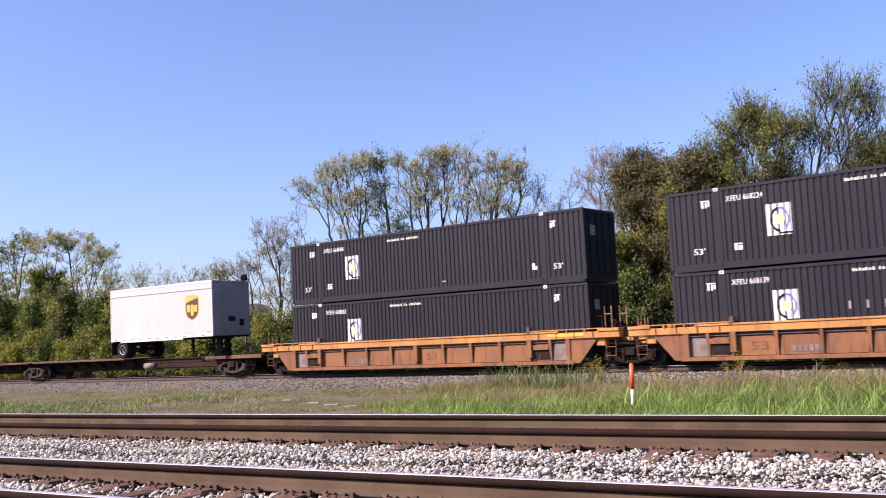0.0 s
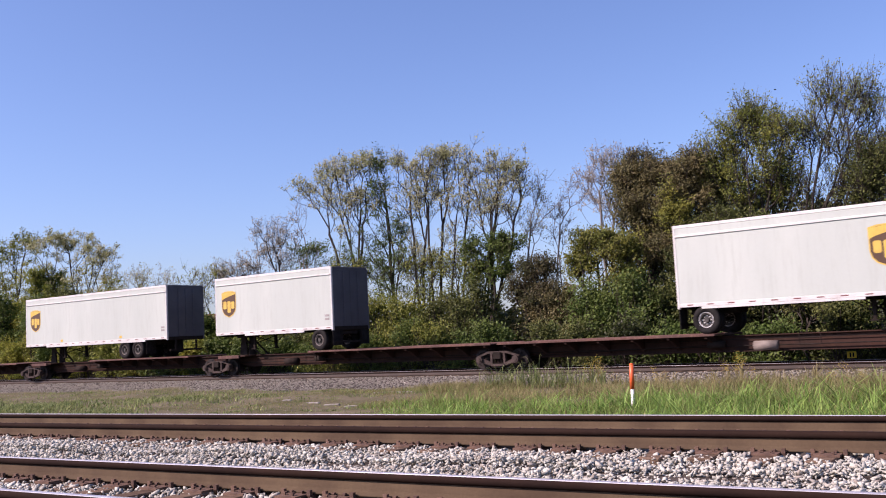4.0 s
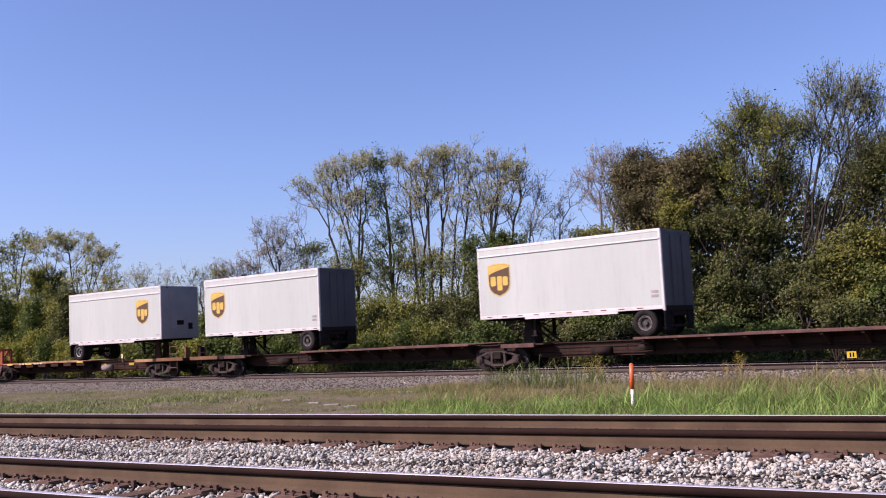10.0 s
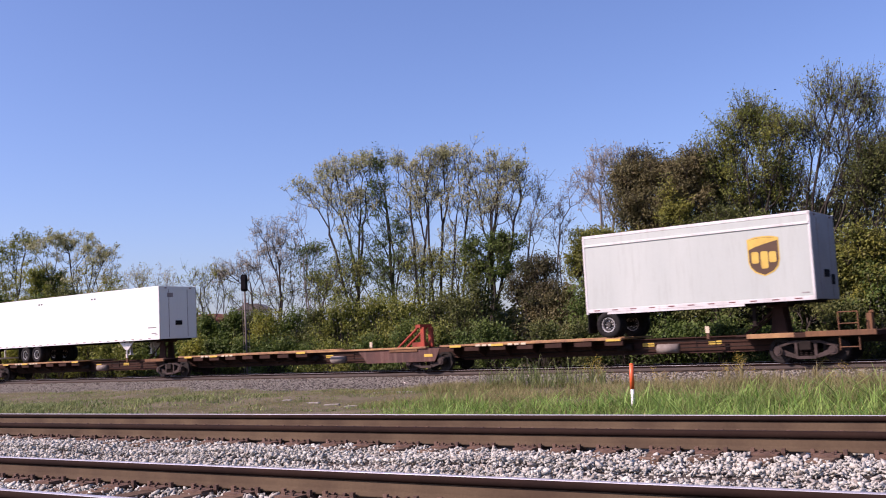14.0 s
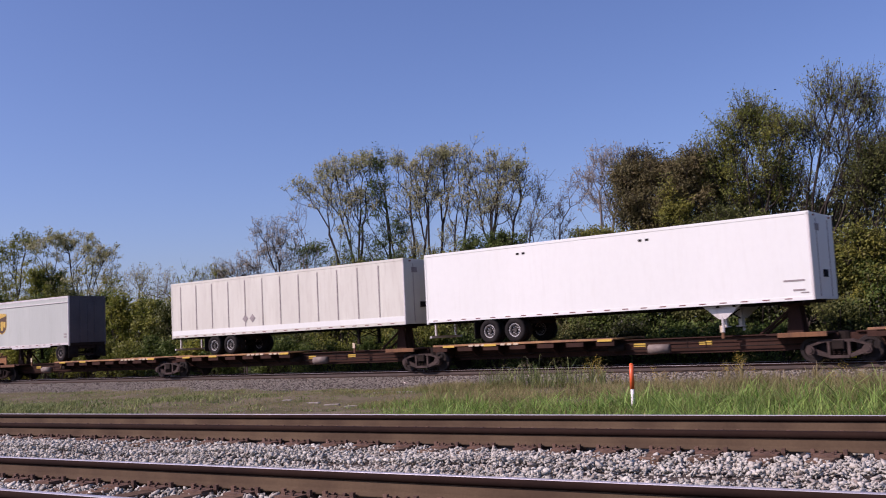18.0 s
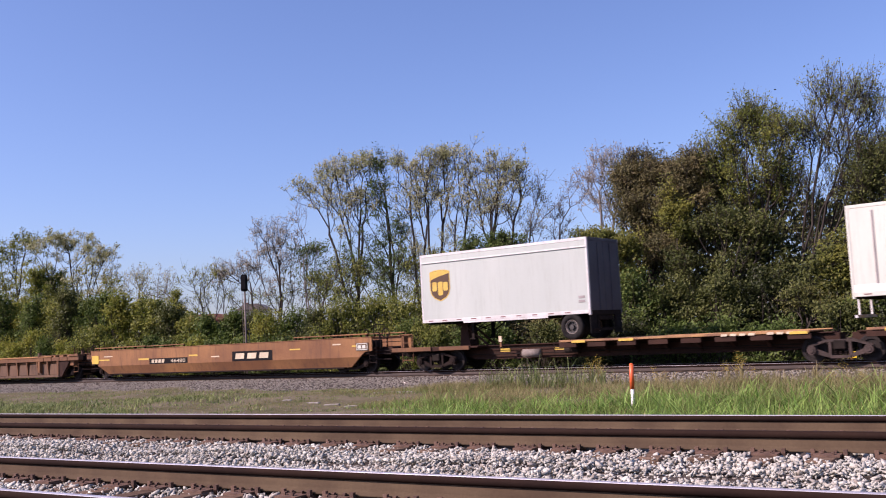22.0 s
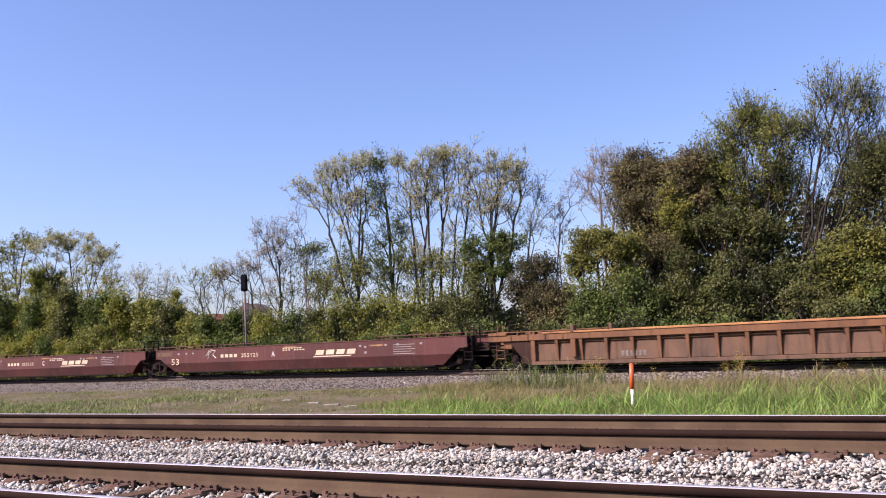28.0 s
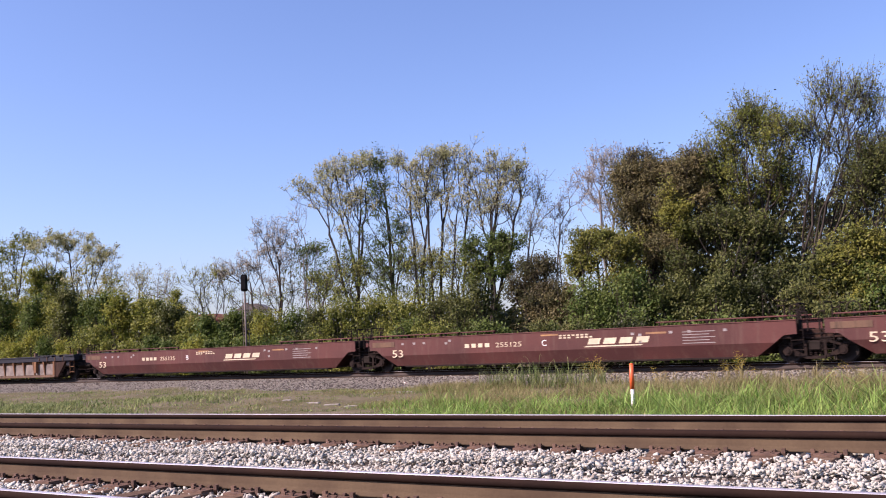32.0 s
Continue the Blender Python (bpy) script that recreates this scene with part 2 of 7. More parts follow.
# ---- mesh tools ----
def box(bm, x0, x1, y0, y1, z0, z1, m=None):
    vs = [bm.verts.new(m @ Vector(p) if m else p) for p in
          ((x0, y0, z0), (x1, y0, z0), (x1, y1, z0), (x0, y1, z0), (x0, y0, z1), (x1, y0, z1), (x1, y1, z1), (x0, y1, z1))]
    for f in ((3, 2, 1, 0), (4, 5, 6, 7), (0, 1, 5, 4), (1, 2, 6, 5), (2, 3, 7, 6), (3, 0, 4, 7)):
        bm.faces.new([vs[i] for i in f])
    return bm


def soft_box(x0, x1, y0, y1, z0, z1, r=0.01):
    bm = box(bmesh.new(), x0, x1, y0, y1, z0, z1)
    bmesh.ops.bevel(bm, geom=bm.edges[:], offset=r, segments=1, affect="EDGES")
    return bm


def rod(bm, a, b, r, n=8, r2=None):
    """A round bar from a to b, closed at both ends."""
    a, b = Vector(a), Vector(b)
    d = (b - a).normalized()
    u = d.orthogonal().normalized()
    w = d.cross(u)
    rings = []
    for p, rr in ((a, r), (b, r if r2 is None else r2)):
        rings.append([bm.verts.new(p + (u * math.cos(2 * math.pi * i / n) + w * math.sin(2 * math.pi * i / n)) * rr) for i in range(n)])
    for i in range(n):
        j = (i + 1) % n
        bm.faces.new((rings[0][i], rings[0][j], rings[1][j], rings[1][i]))
    bm.faces.new(rings[0][::-1])
    bm.faces.new(rings[1])
    return bm


def prism(bm, pts, y0, y1, axis="y"):
    """A flat outline of (x, z) points given depth along y (or of (y, z) along x)."""
    mk = (lambda p, d: (p[0], d, p[1])) if axis == "y" else (lambda p, d: (d, p[0], p[1]))
    a = [bm.verts.new(mk(p, y0)) for p in pts]
    b = [bm.verts.new(mk(p, y1)) for p in pts]
    n = len(pts)
    bm.faces.new(a)
    bm.faces.new(b[::-1])
    for i in range(n):
        bm.faces.new((a[i], b[i], b[(i + 1) % n], a[(i + 1) % n]))
    bmesh.ops.recalc_face_normals(bm, faces=bm.faces[:])
    return bm


def ring(bm, c, r0, r1, y0, y1, n=20):
    """A flat ring or tyre round the y axis at c, from radius r0 to r1."""
    prof = [(r0, y0), (r1 - (r1 - r0) * 0.12, y0), (r1, y0 + (y1 - y0) * 0.15), (r1, y1 - (y1 - y0) * 0.15), (r1 - (r1 - r0) * 0.12, y1), (r0, y1)]
    vs = [[bm.verts.new((c[0] + rr * math.cos(2 * math.pi * i / n), c[1] + yy, c[2] + rr * math.sin(2 * math.pi * i / n))) for rr, yy in prof] for i in range(n)]
    for i in range(n):
        for k in range(6):
            bm.faces.new((vs[i][k], vs[(i + 1) % n][k], vs[(i + 1) % n][(k + 1) % 6], vs[i][(k + 1) % 6]))
    return bm


def mesh_of(bm, material, smooth=False):
    me = bpy.data.meshes.new("mesh")
    bmesh.ops.recalc_face_normals(bm, faces=bm.faces[:])
    bm.to_mesh(me)
    bm.free()
    me.materials.append(material)
    if smooth:
        for p in me.polygons:
            p.use_smooth = True
    return me


def part(name, bm, material, parent, label="", smooth=False):
    ob = new(name, bm if isinstance(bm, bpy.types.Mesh) else mesh_of(bm, material, smooth))
    ob.parent = parent
    if label:
        ob["label"] = label
    return ob


def thing(name, label, category, group="", kind="", at=None):
    ob = new(name)
    ob.empty_display_size = 0.3
    if at is not None:
        ob.matrix_basis = at
    return tagged(ob, label, category, group, kind)


def raw_mesh(name, verts, faces, material, smooth=False):
    """A mesh from arrays of places and of equal-sided faces."""
    verts, faces = np.asarray(verts, np.float32), np.asarray(faces, np.int32)
    me = bpy.data.meshes.new(name)
    k = faces.shape[1]
    me.vertices.add(len(verts))
    me.vertices.foreach_set("co", verts.ravel())
    me.loops.add(faces.size)
    me.loops.foreach_set("vertex_index", faces.ravel())
    me.polygons.add(len(faces))
    me.polygons.foreach_set("loop_start", np.arange(0, faces.size, k, dtype=np.int32))
    if smooth:
        me.polygons.foreach_set("use_smooth", np.ones(len(faces), bool))
    me.materials.append(material)
    me.update(calc_edges=True)
    return me


def lettering(name, text, size, x, y, z, material, parent, width=None, label=""):
    """Words on a side that faces -y, with their lower left corner at x, z; width: squeezed to it."""
    cu = bpy.data.curves.new("text", "FONT")
    cu.body, cu.size, cu.extrude, cu.resolution_u = text, size, 0.002, 2
    tmp = bpy.data.objects.new("text", cu)
    me = bpy.data.meshes.new_from_object(tmp)
    bpy.data.objects.remove(tmp)
    co = np.empty(len(me.vertices) * 3, np.float32)
    me.vertices.foreach_get("co", co)
    co = co.reshape(-1, 3)
    co[:, 0] -= co[:, 0].min()
    k = width / co[:, 0].max() if width else 1.0
    me.vertices.foreach_set("co", np.stack([x + co[:, 0] * k, y - co[:, 2], z + co[:, 1]], -1).astype(np.float32).ravel())
    me.materials.clear()
    me.materials.append(material)
    me.update()
    ob = new(name, me)
    ob.parent = parent
    if label:
        ob["label"] = label
    return ob


def bars(name, rows, y, material, parent, depth=0.006, label=""):
    """Flat bars on a side that faces -y: rows of x0, x1, z0, z1 and lean."""
    bm = bmesh.new()
    for x0, x1, z0, z1, *lean in rows:
        s = lean[0] if lean else 0
        prism(bm, [(x0, z0), (x1, z0), (x1 + s, z1), (x0 + s, z1)], y - depth, y)
    return part(name, bm, material, parent, label)


def patches(name, rows, y, material, parent, depth=0.006, label=""):
    """Flat marks on a side that faces -y, each a part of its own."""
    for row in rows:
        bars(name, [row], y, material, parent, depth, label)


# ---- the train's line ----
BEND = -0.0007172


def slope_at(x):
    near = 2 * BEND * 27
    if x < -65:
        return 2 * BEND * (-53)
    if x < 15:
        return 2 * BEND * (x + 12)
    return near + (0.1128 - near) * min((x - 15) / 45, 1)


LINE_X = np.arange(-460, 461, 1.0)
LINE_S = np.array([slope_at(x) for x in LINE_X])
LINE_Y = np.concatenate([[0], np.cumsum((LINE_S[1:] + LINE_S[:-1]) / 2)])
LINE_Y += 33.034 - np.interp(-12, LINE_X, LINE_Y)


def on_line(x, off=0.0, z=0.0):
    """The pose of something on the train's line at x, off metres beyond it."""
    s = float(np.interp(x, LINE_X, LINE_S))
    a = math.atan(s)
    return pose(x - off * math.sin(a), float(np.interp(x, LINE_X, LINE_Y)) + off * math.cos(a), z, 0, 0, math.degrees(a))


def run(t):
    """How far the train has come after t seconds."""
    return 8.583 * t + 0.004 * t * t


MOVERS = []   # things of the train, with their place on it
ROLLERS = []  # wheel sets

# ---- ground, tracks ----
TURN = 6.438
NEAR = pose(0, 0, 0, 0, 0, TURN)     # the two near tracks: x along them, y away
NEAR_TOP = EYE_Z - 1.058             # their rail heads
NEAR_RAILS = {"far": (10.846, 9.336), "close": (6.181, 4.671)}
rng = np.random.default_rng(7)


def near_xy(x, y):
    a = radians(TURN)
    return x * math.cos(a) + y * math.sin(a), -x * math.sin(a) + y * math.cos(a)


def ground_z(x, y):
    """Height of the ground sheet, below the ballast of the tracks."""
    return -0.42 + 0.05 * np.sin(x * 0.31 + 1.3) * np.cos(y * 0.43) + 0.03 * np.sin(x * 1.1 + y * 0.7)


def grid_ground():
    def axis(lo, hi, a, b, step):
        fine_part = np.arange(a, b + step / 2, step)
        left = a - np.cumsum(np.geomspace(step, 400, 16))
        right = b + np.cumsum(np.geomspace(step, 400, 16))
        return np.concatenate([left[left > lo][::-1], fine_part, right[right < hi]])
    xs, ys = axis(-3000, 3000, -90, 30, 0.6), axis(-3000, 3000, 0, 60, 0.6)
    X, Y = np.meshgrid(xs, ys, indexing="ij")
    Z = ground_z(X, Y)
    far = np.maximum(np.abs(X + 30) - 200, 0) + np.maximum(np.abs(Y) - 200, 0)
    Z = np.where(far > 0, -0.42, Z)
    n, m = len(xs), len(ys)
    i = (np.arange(n - 1)[:, None] * m + np.arange(m - 1)[None, :]).ravel()
    me = raw_mesh("ground", np.stack([X, Y, Z], -1).reshape(-1, 3), np.stack([i, i + m, i + m + 1, i + 1], -1), soil, True)
    return tagged(new("ground", me), "dirt and sparse grass beside the railway", "ground", kind="structure")


grid_ground()


def strip(name, stations, profile, material, label):
    """A bed along poses: profile of (off, z)."""
    v = np.array([(m @ Vector((0, o, z)))[:] for m in stations for o, z in profile])
    k, n = len(profile), len(stations)
    i = (np.arange(n - 1)[:, None] * k + np.arange(k - 1)[None, :]).ravel()
    me = raw_mesh(name, v, np.stack([i, i + k, i + k + 1, i + 1], -1), material, True)
    return tagged(new(name, me), label, "ballast", kind="structure")


line_stations = [on_line(x) for x in np.arange(-300, 200, 3.0)]
strip("train_ballast", line_stations, [(-6.5, -0.50), (-4.2, -0.36), (-2.6, -0.30), (-1.7, -0.22), (1.7, -0.22), (2.6, -0.32), (4.5, -0.55)], ballast_bed,
      "grey crushed stone bed under the train's track")
# dark strip painted where the cars throw their shade
strip("train_bed_top", line_stations, [(-1.62, -0.214), (1.62, -0.214)], shaded_bed, "dark stone between the train's rails, shade of the cars in its colour")
near_stations = [NEAR @ pose(x, 0, 0) for x in np.arange(-260, 200, 4.0)]
B = NEAR_TOP - 0.235
strip("near_ballast", near_stations, [(1.2, -0.5), (2.9, B - 0.06), (3.6, B - 0.03), (5.4, B - 0.045), (7.2, B - 0.03), (7.75, B - 0.10), (8.4, B - 0.03), (10.1, B - 0.045), (11.9, B - 0.03), (13.6, -0.5)],
      ballast_bed, "crushed stone bed under the two near tracks")

RAIL_PROFILE = [(-0.07, 0), (0.07, 0), (0.07, 0.012), (0.022, 0.03), (0.009, 0.045), (0.009, 0.125), (-0.009, 0.125), (-0.009, 0.045), (-0.022, 0.03), (-0.07, 0.012)]
HEAD_PROFILE = [(-0.009, 0.106), (0.009, 0.106), (0.036, 0.124), (0.037, 0.168), (-0.037, 0.168), (-0.036, 0.124)]


RAIL_H = 0.186


def sweep(stations, profile, off, base, material):
    """A closed outline carried along poses."""
    k, n = len(profile), len(stations)
    v = np.array([(m @ Vector((0, off + y, base + z * RAIL_H / 0.172)))[:] for m in stations for y, z in profile])
    i, j = np.meshgrid(np.arange(n - 1), np.arange(k), indexing="ij")
    i, j = i.ravel(), j.ravel()
    return raw_mesh("rail", v, np.stack([i * k + j, i * k + (j + 1) % k, (i + 1) * k + (j + 1) % k, (i + 1) * k + j], -1), material)


def rail(stations, off, top, parent, label, body=None, shine=None):
    ob = part("rail", sweep(stations, RAIL_PROFILE, off, top - RAIL_H, body or rail_steel), None, parent, label)
    part("rail_head", sweep(stations, HEAD_PROFILE, off, top - RAIL_H, rail_side), None, ob, "dark rail head")
    part("running_surface", sweep(stations, [(-0.034, 0.168), (0.034, 0.168), (0.027, 0.172), (-0.027, 0.172)], off, top - RAIL_H, shine), None, ob, "running surface, its gleam set by colour")
    return ob


def track_1(name, stations, offs, top, label, body=None):
    t = thing(name, label, "railway track", kind="structure")
    for o in offs:
        # this rail shows no gleam, so its top takes the dark side colour
        dull = o == NEAR_RAILS["far"][1]
        rail(stations, o, top, t, "rust-brown steel rail", body, rail_side if dull else rail_top)
    return t


train_track = track_1("track_train", line_stations, (-0.755, 0.755), 0.0, "curved railway track that carries the freight train", dark_rail)
near_lines = [NEAR @ pose(x, 0, 0) for x in np.arange(-250, 190, 11.0)]
near_far = track_1("track_middle", near_lines, NEAR_RAILS["far"], NEAR_TOP, "empty railway track with rust-brown rails on wooden ties")
near_close = track_1("track_close", near_lines, NEAR_RAILS["close"], NEAR_TOP, "empty railway track with polished rail heads on wooden ties")

# ---- rolling stock: trucks ----
def truck_meshes(casting):
    out = {}
    bm = bmesh.new()
    # cast side frame: top member, sloping bottom members, columns, with open triangles between them
    prism(bm, [(-1.02, 0.50), (-0.72, 0.58), (-0.45, 0.66), (0.45, 0.66), (0.72, 0.58), (1.02, 0.50), (1.02, 0.56), (0.72, 0.66), (0.45, 0.75), (-0.45, 0.75), (-0.72, 0.66), (-1.02, 0.56)], -0.07, 0.07)
    for sgn in (-1, 1):
        m = [(sgn * 1.02, 0.36), (sgn * 0.98, 0.52), (sgn * 0.86, 0.50), (sgn * 0.30, 0.26), (sgn * 0.30, 0.16), (sgn * 0.42, 0.18)]
        prism(bm, m if sgn > 0 else m[::-1], -0.065, 0.065)
        c0, c1 = sorted((sgn * 0.27, sgn * 0.36))
        box(bm, c0, c1, -0.075, 0.075, 0.20, 0.70)
    box(bm, -0.32, 0.32, -0.1, 0.1, 0.14, 0.24)
    for s in (-1, 1):
        rod(bm, (s * 0.89, -0.16, 0.42), (s * 0.89, 0.1, 0.42), 0.15, 12)
        rod(bm, (s * 0.89, -0.19, 0.42), (s * 0.89, -0.15, 0.42), 0.09, 10)
    out["side_frame"] = mesh_of(bm, casting)
    bm = bmesh.new()
    for x in (-0.16, 0.0, 0.16):
        for z in np.arange(0.27, 0.58, 0.06):
            rod(bm, (x, 0, z), (x, 0, z + 0.03), 0.06, 8)
    out["spring_nest"] = mesh_of(bm, iron_brown)
    out["bolster"] = mesh_of(soft_box(-0.2, 0.2, -1.15, 1.15, 0.42, 0.72, 0.03), iron_black)
    bm = bmesh.new()
    rod(bm, (0, -1.0, 0), (0, 1.0, 0), 0.075, 10)
    for s in (-1, 1):
        ring(bm, (0, s * 0.755 - 0.065, 0), 0.30, 0.42, 0, 0.13, 28)
        ring(bm, (0, s * 0.755 - 0.02, 0), 0.06, 0.31, 0, 0.04, 20)
        box(bm, -0.03, 0.03, s * 0.755 - 0.07, s * 0.755 - 0.03, 0.12, 0.28)
        ring(bm, (0, s * 0.69 - 0.015, 0), 0.40, 0.45, 0, 0.03, 28)
    out["wheel_set"] = mesh_of(bm, wheel_steel)
    return out


# the second set is cast darker, with the shade below the cars painted in
TRUCK, SHADED_TRUCK = truck_meshes(truck_iron), truck_meshes(iron_brown)


def truck(q, dark=True):
    kit = SHADED_TRUCK if dark else TRUCK
    t = thing("railway_truck", "dark cast-iron railway truck on two wheel sets, shade in its colour" if dark else "dusty brown cast-iron railway truck on two wheel sets", "railway truck", "trucks under the train")
    for s in (-1, 1):
        f = part("side_frame", kit["side_frame"], None, t)
        f.location = (0, s * 1.0, 0)
        f.rotation_euler = (0, 0, 0 if s < 0 else math.pi)
        n = part("spring_nest", kit["spring_nest"], None, t)
        n.location = (0, s * 1.0, 0)
        w = part("wheel_set", kit["wheel_set"], None, t, "rolling steel wheel set")
        w.location = (s * 0.89, 0, 0.42)
        ROLLERS.append(w)
    part("bolster", kit["bolster"], None, t)
    MOVERS.append((t, q))
    return t


# ---- containers ----
def corrugated(x0, x1, y, z0, z1, pitch=0.222, deep=0.036):
    """A trapezoid-corrugated sheet that faces -y."""
    n = max(1, round((x1 - x0) / pitch))
    p = (x1 - x0) / n
    xs, ys = [], []
    for i in range(n):
        for fx, d in ((0.0, 0), (0.56, 0), (0.66, deep), (0.90, deep)):
            xs.append(x0 + (i + fx) * p)
            ys.append(y + d)
    xs.append(x1)
    ys.append(y)
    bm = bmesh.new()
    lo = [bm.verts.new((a, b, z0)) for a, b in zip(xs, ys)]
    hi = [bm.verts.new((a, b, z1)) for a, b in zip(xs, ys)]
    for i in range(len(xs) - 1):
        bm.faces.new((lo[i], lo[i + 1], hi[i + 1], hi[i]))
    return bm


def flip(bm, x=False, y=False):
    for v in bm.verts:
        if x:
            v.co.x = -v.co.x
        if y:
            v.co.y = -v.co.y
    return bm


LENGTH, WIDE, HIGH = 16.15, 2.59, 2.896


def container(q, z, number, logo_right=False):
    c = thing("freight_container", "dark navy corrugated steel container with a white square badge", "container", "containers on the well cars")
    hl, hw = LENGTH / 2, WIDE / 2
    px = (-hl + 0.0, -hl + 1.88, hl - 1.88, hl)   # corner and support posts
    for s in (0, 1):
        for k, (a, b) in enumerate(((px[0] + 0.14, px[1] - 0.12), (px[1] + 0.12, px[2] - 0.12), (px[2] + 0.12, px[3] - 0.14))):
            bm = corrugated(a, b, -hw + 0.02, 0.30, HIGH - 0.10)
            part("side_panel", flip(bm, y=bool(s)), navy_steel, c)
        part("top_rail", flip(soft_box(-hl, hl, -hw, -hw + 0.08, HIGH - 0.11, HIGH, 0.008), y=bool(s)), navy_steel, c)
        part("bottom_rail", flip(soft_box(-hl + 1.9, hl - 1.9, -hw, -hw + 0.10, 0.06, 0.30, 0.012), y=bool(s)), navy_steel, c)
        for e in (-1, 1):
            a = e * (hl - 0.95)
            part("bottom_rail", flip(soft_box(a - 0.86, a + 0.86, -hw + 0.02, -hw + 0.10, 0.03, 0.30, 0.012), y=bool(s)), navy_steel, c)
            part("corner_post", flip(soft_box(e * (hl - 0.07) - 0.07, e * (hl - 0.07) + 0.07, -hw, -hw + 0.16, 0.12, HIGH - 0.11, 0.012), y=bool(s)), navy_steel, c)
            part("support_post", flip(soft_box(e * (hl - 1.88) - 0.13, e * (hl - 1.88) + 0.13, -hw, -hw + 0.1, 0.10, HIGH - 0.11, 0.012), y=bool(s)), navy_steel, c)
            cast = part("corner_casting", flip(soft_box(e * (hl - 1.88) - 0.09, e * (hl - 1.88) + 0.09, -hw - 0.006, -hw + 0.16, HIGH - 0.12, HIGH + 0.006, 0.012), y=bool(s)),
                        white_paint, c, "white lifting casting")
            if s == 0:
                part("casting_hole", soft_box(e * (hl - 1.88) - 0.03, e * (hl - 1.88) + 0.03, -hw - 0.009, -hw - 0.004, HIGH - 0.09, HIGH - 0.02, 0.001), mark_dark, cast)
            part("corner_casting", flip(soft_box(e * (hl - 1.88) - 0.09, e * (hl - 1.88) + 0.09, -hw - 0.004, -hw + 0.16, 0.0, 0.12, 0.012), y=bool(s)), navy_steel, c)
    part("roof", soft_box(-hl + 0.02, hl - 0.02, -hw + 0.05, hw - 0.05, HIGH - 0.06, HIGH - 0.02, 0.005), navy_steel, c)
    part("floor", soft_box(-hl + 0.02, hl - 0.02, -hw + 0.12, hw - 0.12, 0.10, 0.20, 0.005), navy_steel, c)
    # front wall at -x, doors at +x
    bm = corrugated(-hw + 0.14, hw - 0.14, 0, 0.14, HIGH - 0.1)
    for v in bm.verts:
        v.co = Vector((-hl + 0.03 + v.co.y, v.co.x, v.co.z))
    part("front_wall", bm, navy_steel, c)
    part("door_header", soft_box(hl - 0.12, hl, -hw + 0.16, hw - 0.16, HIGH - 0.16, HIGH - 0.02, 0.01), navy_steel, c)
    part("door_sill", soft_box(hl - 0.12, hl, -hw + 0.16, hw - 0.16, 0.01, 0.26, 0.01), navy_steel, c)
    for s in (-1, 1):
        d = part("door", soft_box(hl - 0.09, hl - 0.04, min(s * 0.01, s * (hw - 0.17)), max(s * 0.01, s * (hw - 0.17)), 0.27, HIGH - 0.17, 0.01), navy_steel, c)
        for yy in (0.25, 0.85):
            bm = rod(bmesh.new(), (hl - 0.015, s * yy, 0.2), (hl - 0.015, s * yy, HIGH - 0.1), 0.022, 6)
            for zz in (0.45, 1.2, 2.5):
                box(bm, hl - 0.04, hl + 0.012, s * yy - 0.05, s * yy + 0.05, zz, zz + 0.07)
            part("lock_rod", bm, iron_black, d, "steel locking rod")
        if s < 0:
            part("door_placard", soft_box(hl - 0.042, hl - 0.034, s * 0.55 - 0.2, s * 0.55 + 0.2, 1.85, 2.25, 0.002), trailer_seam, d)
    # marks on the near side
    y = -hw + 0.012
    x0 = -hl + 3.60
    badge = part("badge", corrugated(x0 - 0.006, x0 + 0.864, -hw + 0.013, HIGH - 1.87, HIGH - 0.80, 0.222, 0.036), white_paint, c, "white square badge with a dark ring and pale yellow disc")
    cx, cz = x0 + 0.435, HIGH - 1.34
    bm = bmesh.new()
    turn = [math.pi * (0.55 + 0.068 * i) for i in range(15)]
    prism(bm, [(cx + 0.33 * math.cos(a), cz + 0.425 * math.sin(a)) for a in turn] + [(cx + 0.26 * math.cos(a), cz + 0.335 * math.sin(a)) for a in turn[::-1]], y - 0.006, y - 0.001)
    part("badge_ring", bm, mark_dark, badge)
    bm = bmesh.new()
    turn = [math.pi * (-0.3 + 0.07 * i) for i in range(13)]
    prism(bm, [(cx + 0.33 * math.cos(a), cz + 0.425 * math.sin(a)) for a in turn] + [(cx + 0.27 * math.cos(a), cz + 0.35 * math.sin(a)) for a in turn[::-1]], y - 0.0075, y - 0.0025)
    part("badge_bar", soft_box(cx - 0.05, cx + 0.40, y - 0.006, y - 0.001, cz - 0.49, cz - 0.43, 0.001), mark_dark, badge)
    part("badge_arc", bm, mark_blue, badge)
    bm = rod(bmesh.new(), (cx, y - 0.004, cz), (cx, y + 0.0, cz), 0.17, 20)
    part("badge_disc", bm, mark_pale_yellow, badge)
    lettering("number", number, 0.27, -hl + 2.22, y, HIGH - 0.52, white_paint, c, 1.30)
    for e, z2 in ((-1, 0.62), (1, 0.62)):
        lettering("length_mark", "53'", 0.30, e * (hl - 0.95) - (0.02 if e < 0 else 0.5), y, z2, white_paint, c, 0.42)
    bars("length_label", [(-hl + 1.30, -hl + 1.62, HIGH - 0.44, HIGH - 0.40), (-hl + 1.32, -hl + 1.40, HIGH - 0.66, HIGH - 0.46), (-hl + 1.46, -hl + 1.52, HIGH - 0.66, HIGH - 0.46), (-hl + 1.56, -hl + 1.62, HIGH - 0.62, HIGH - 0.46)], y, white_paint, c)
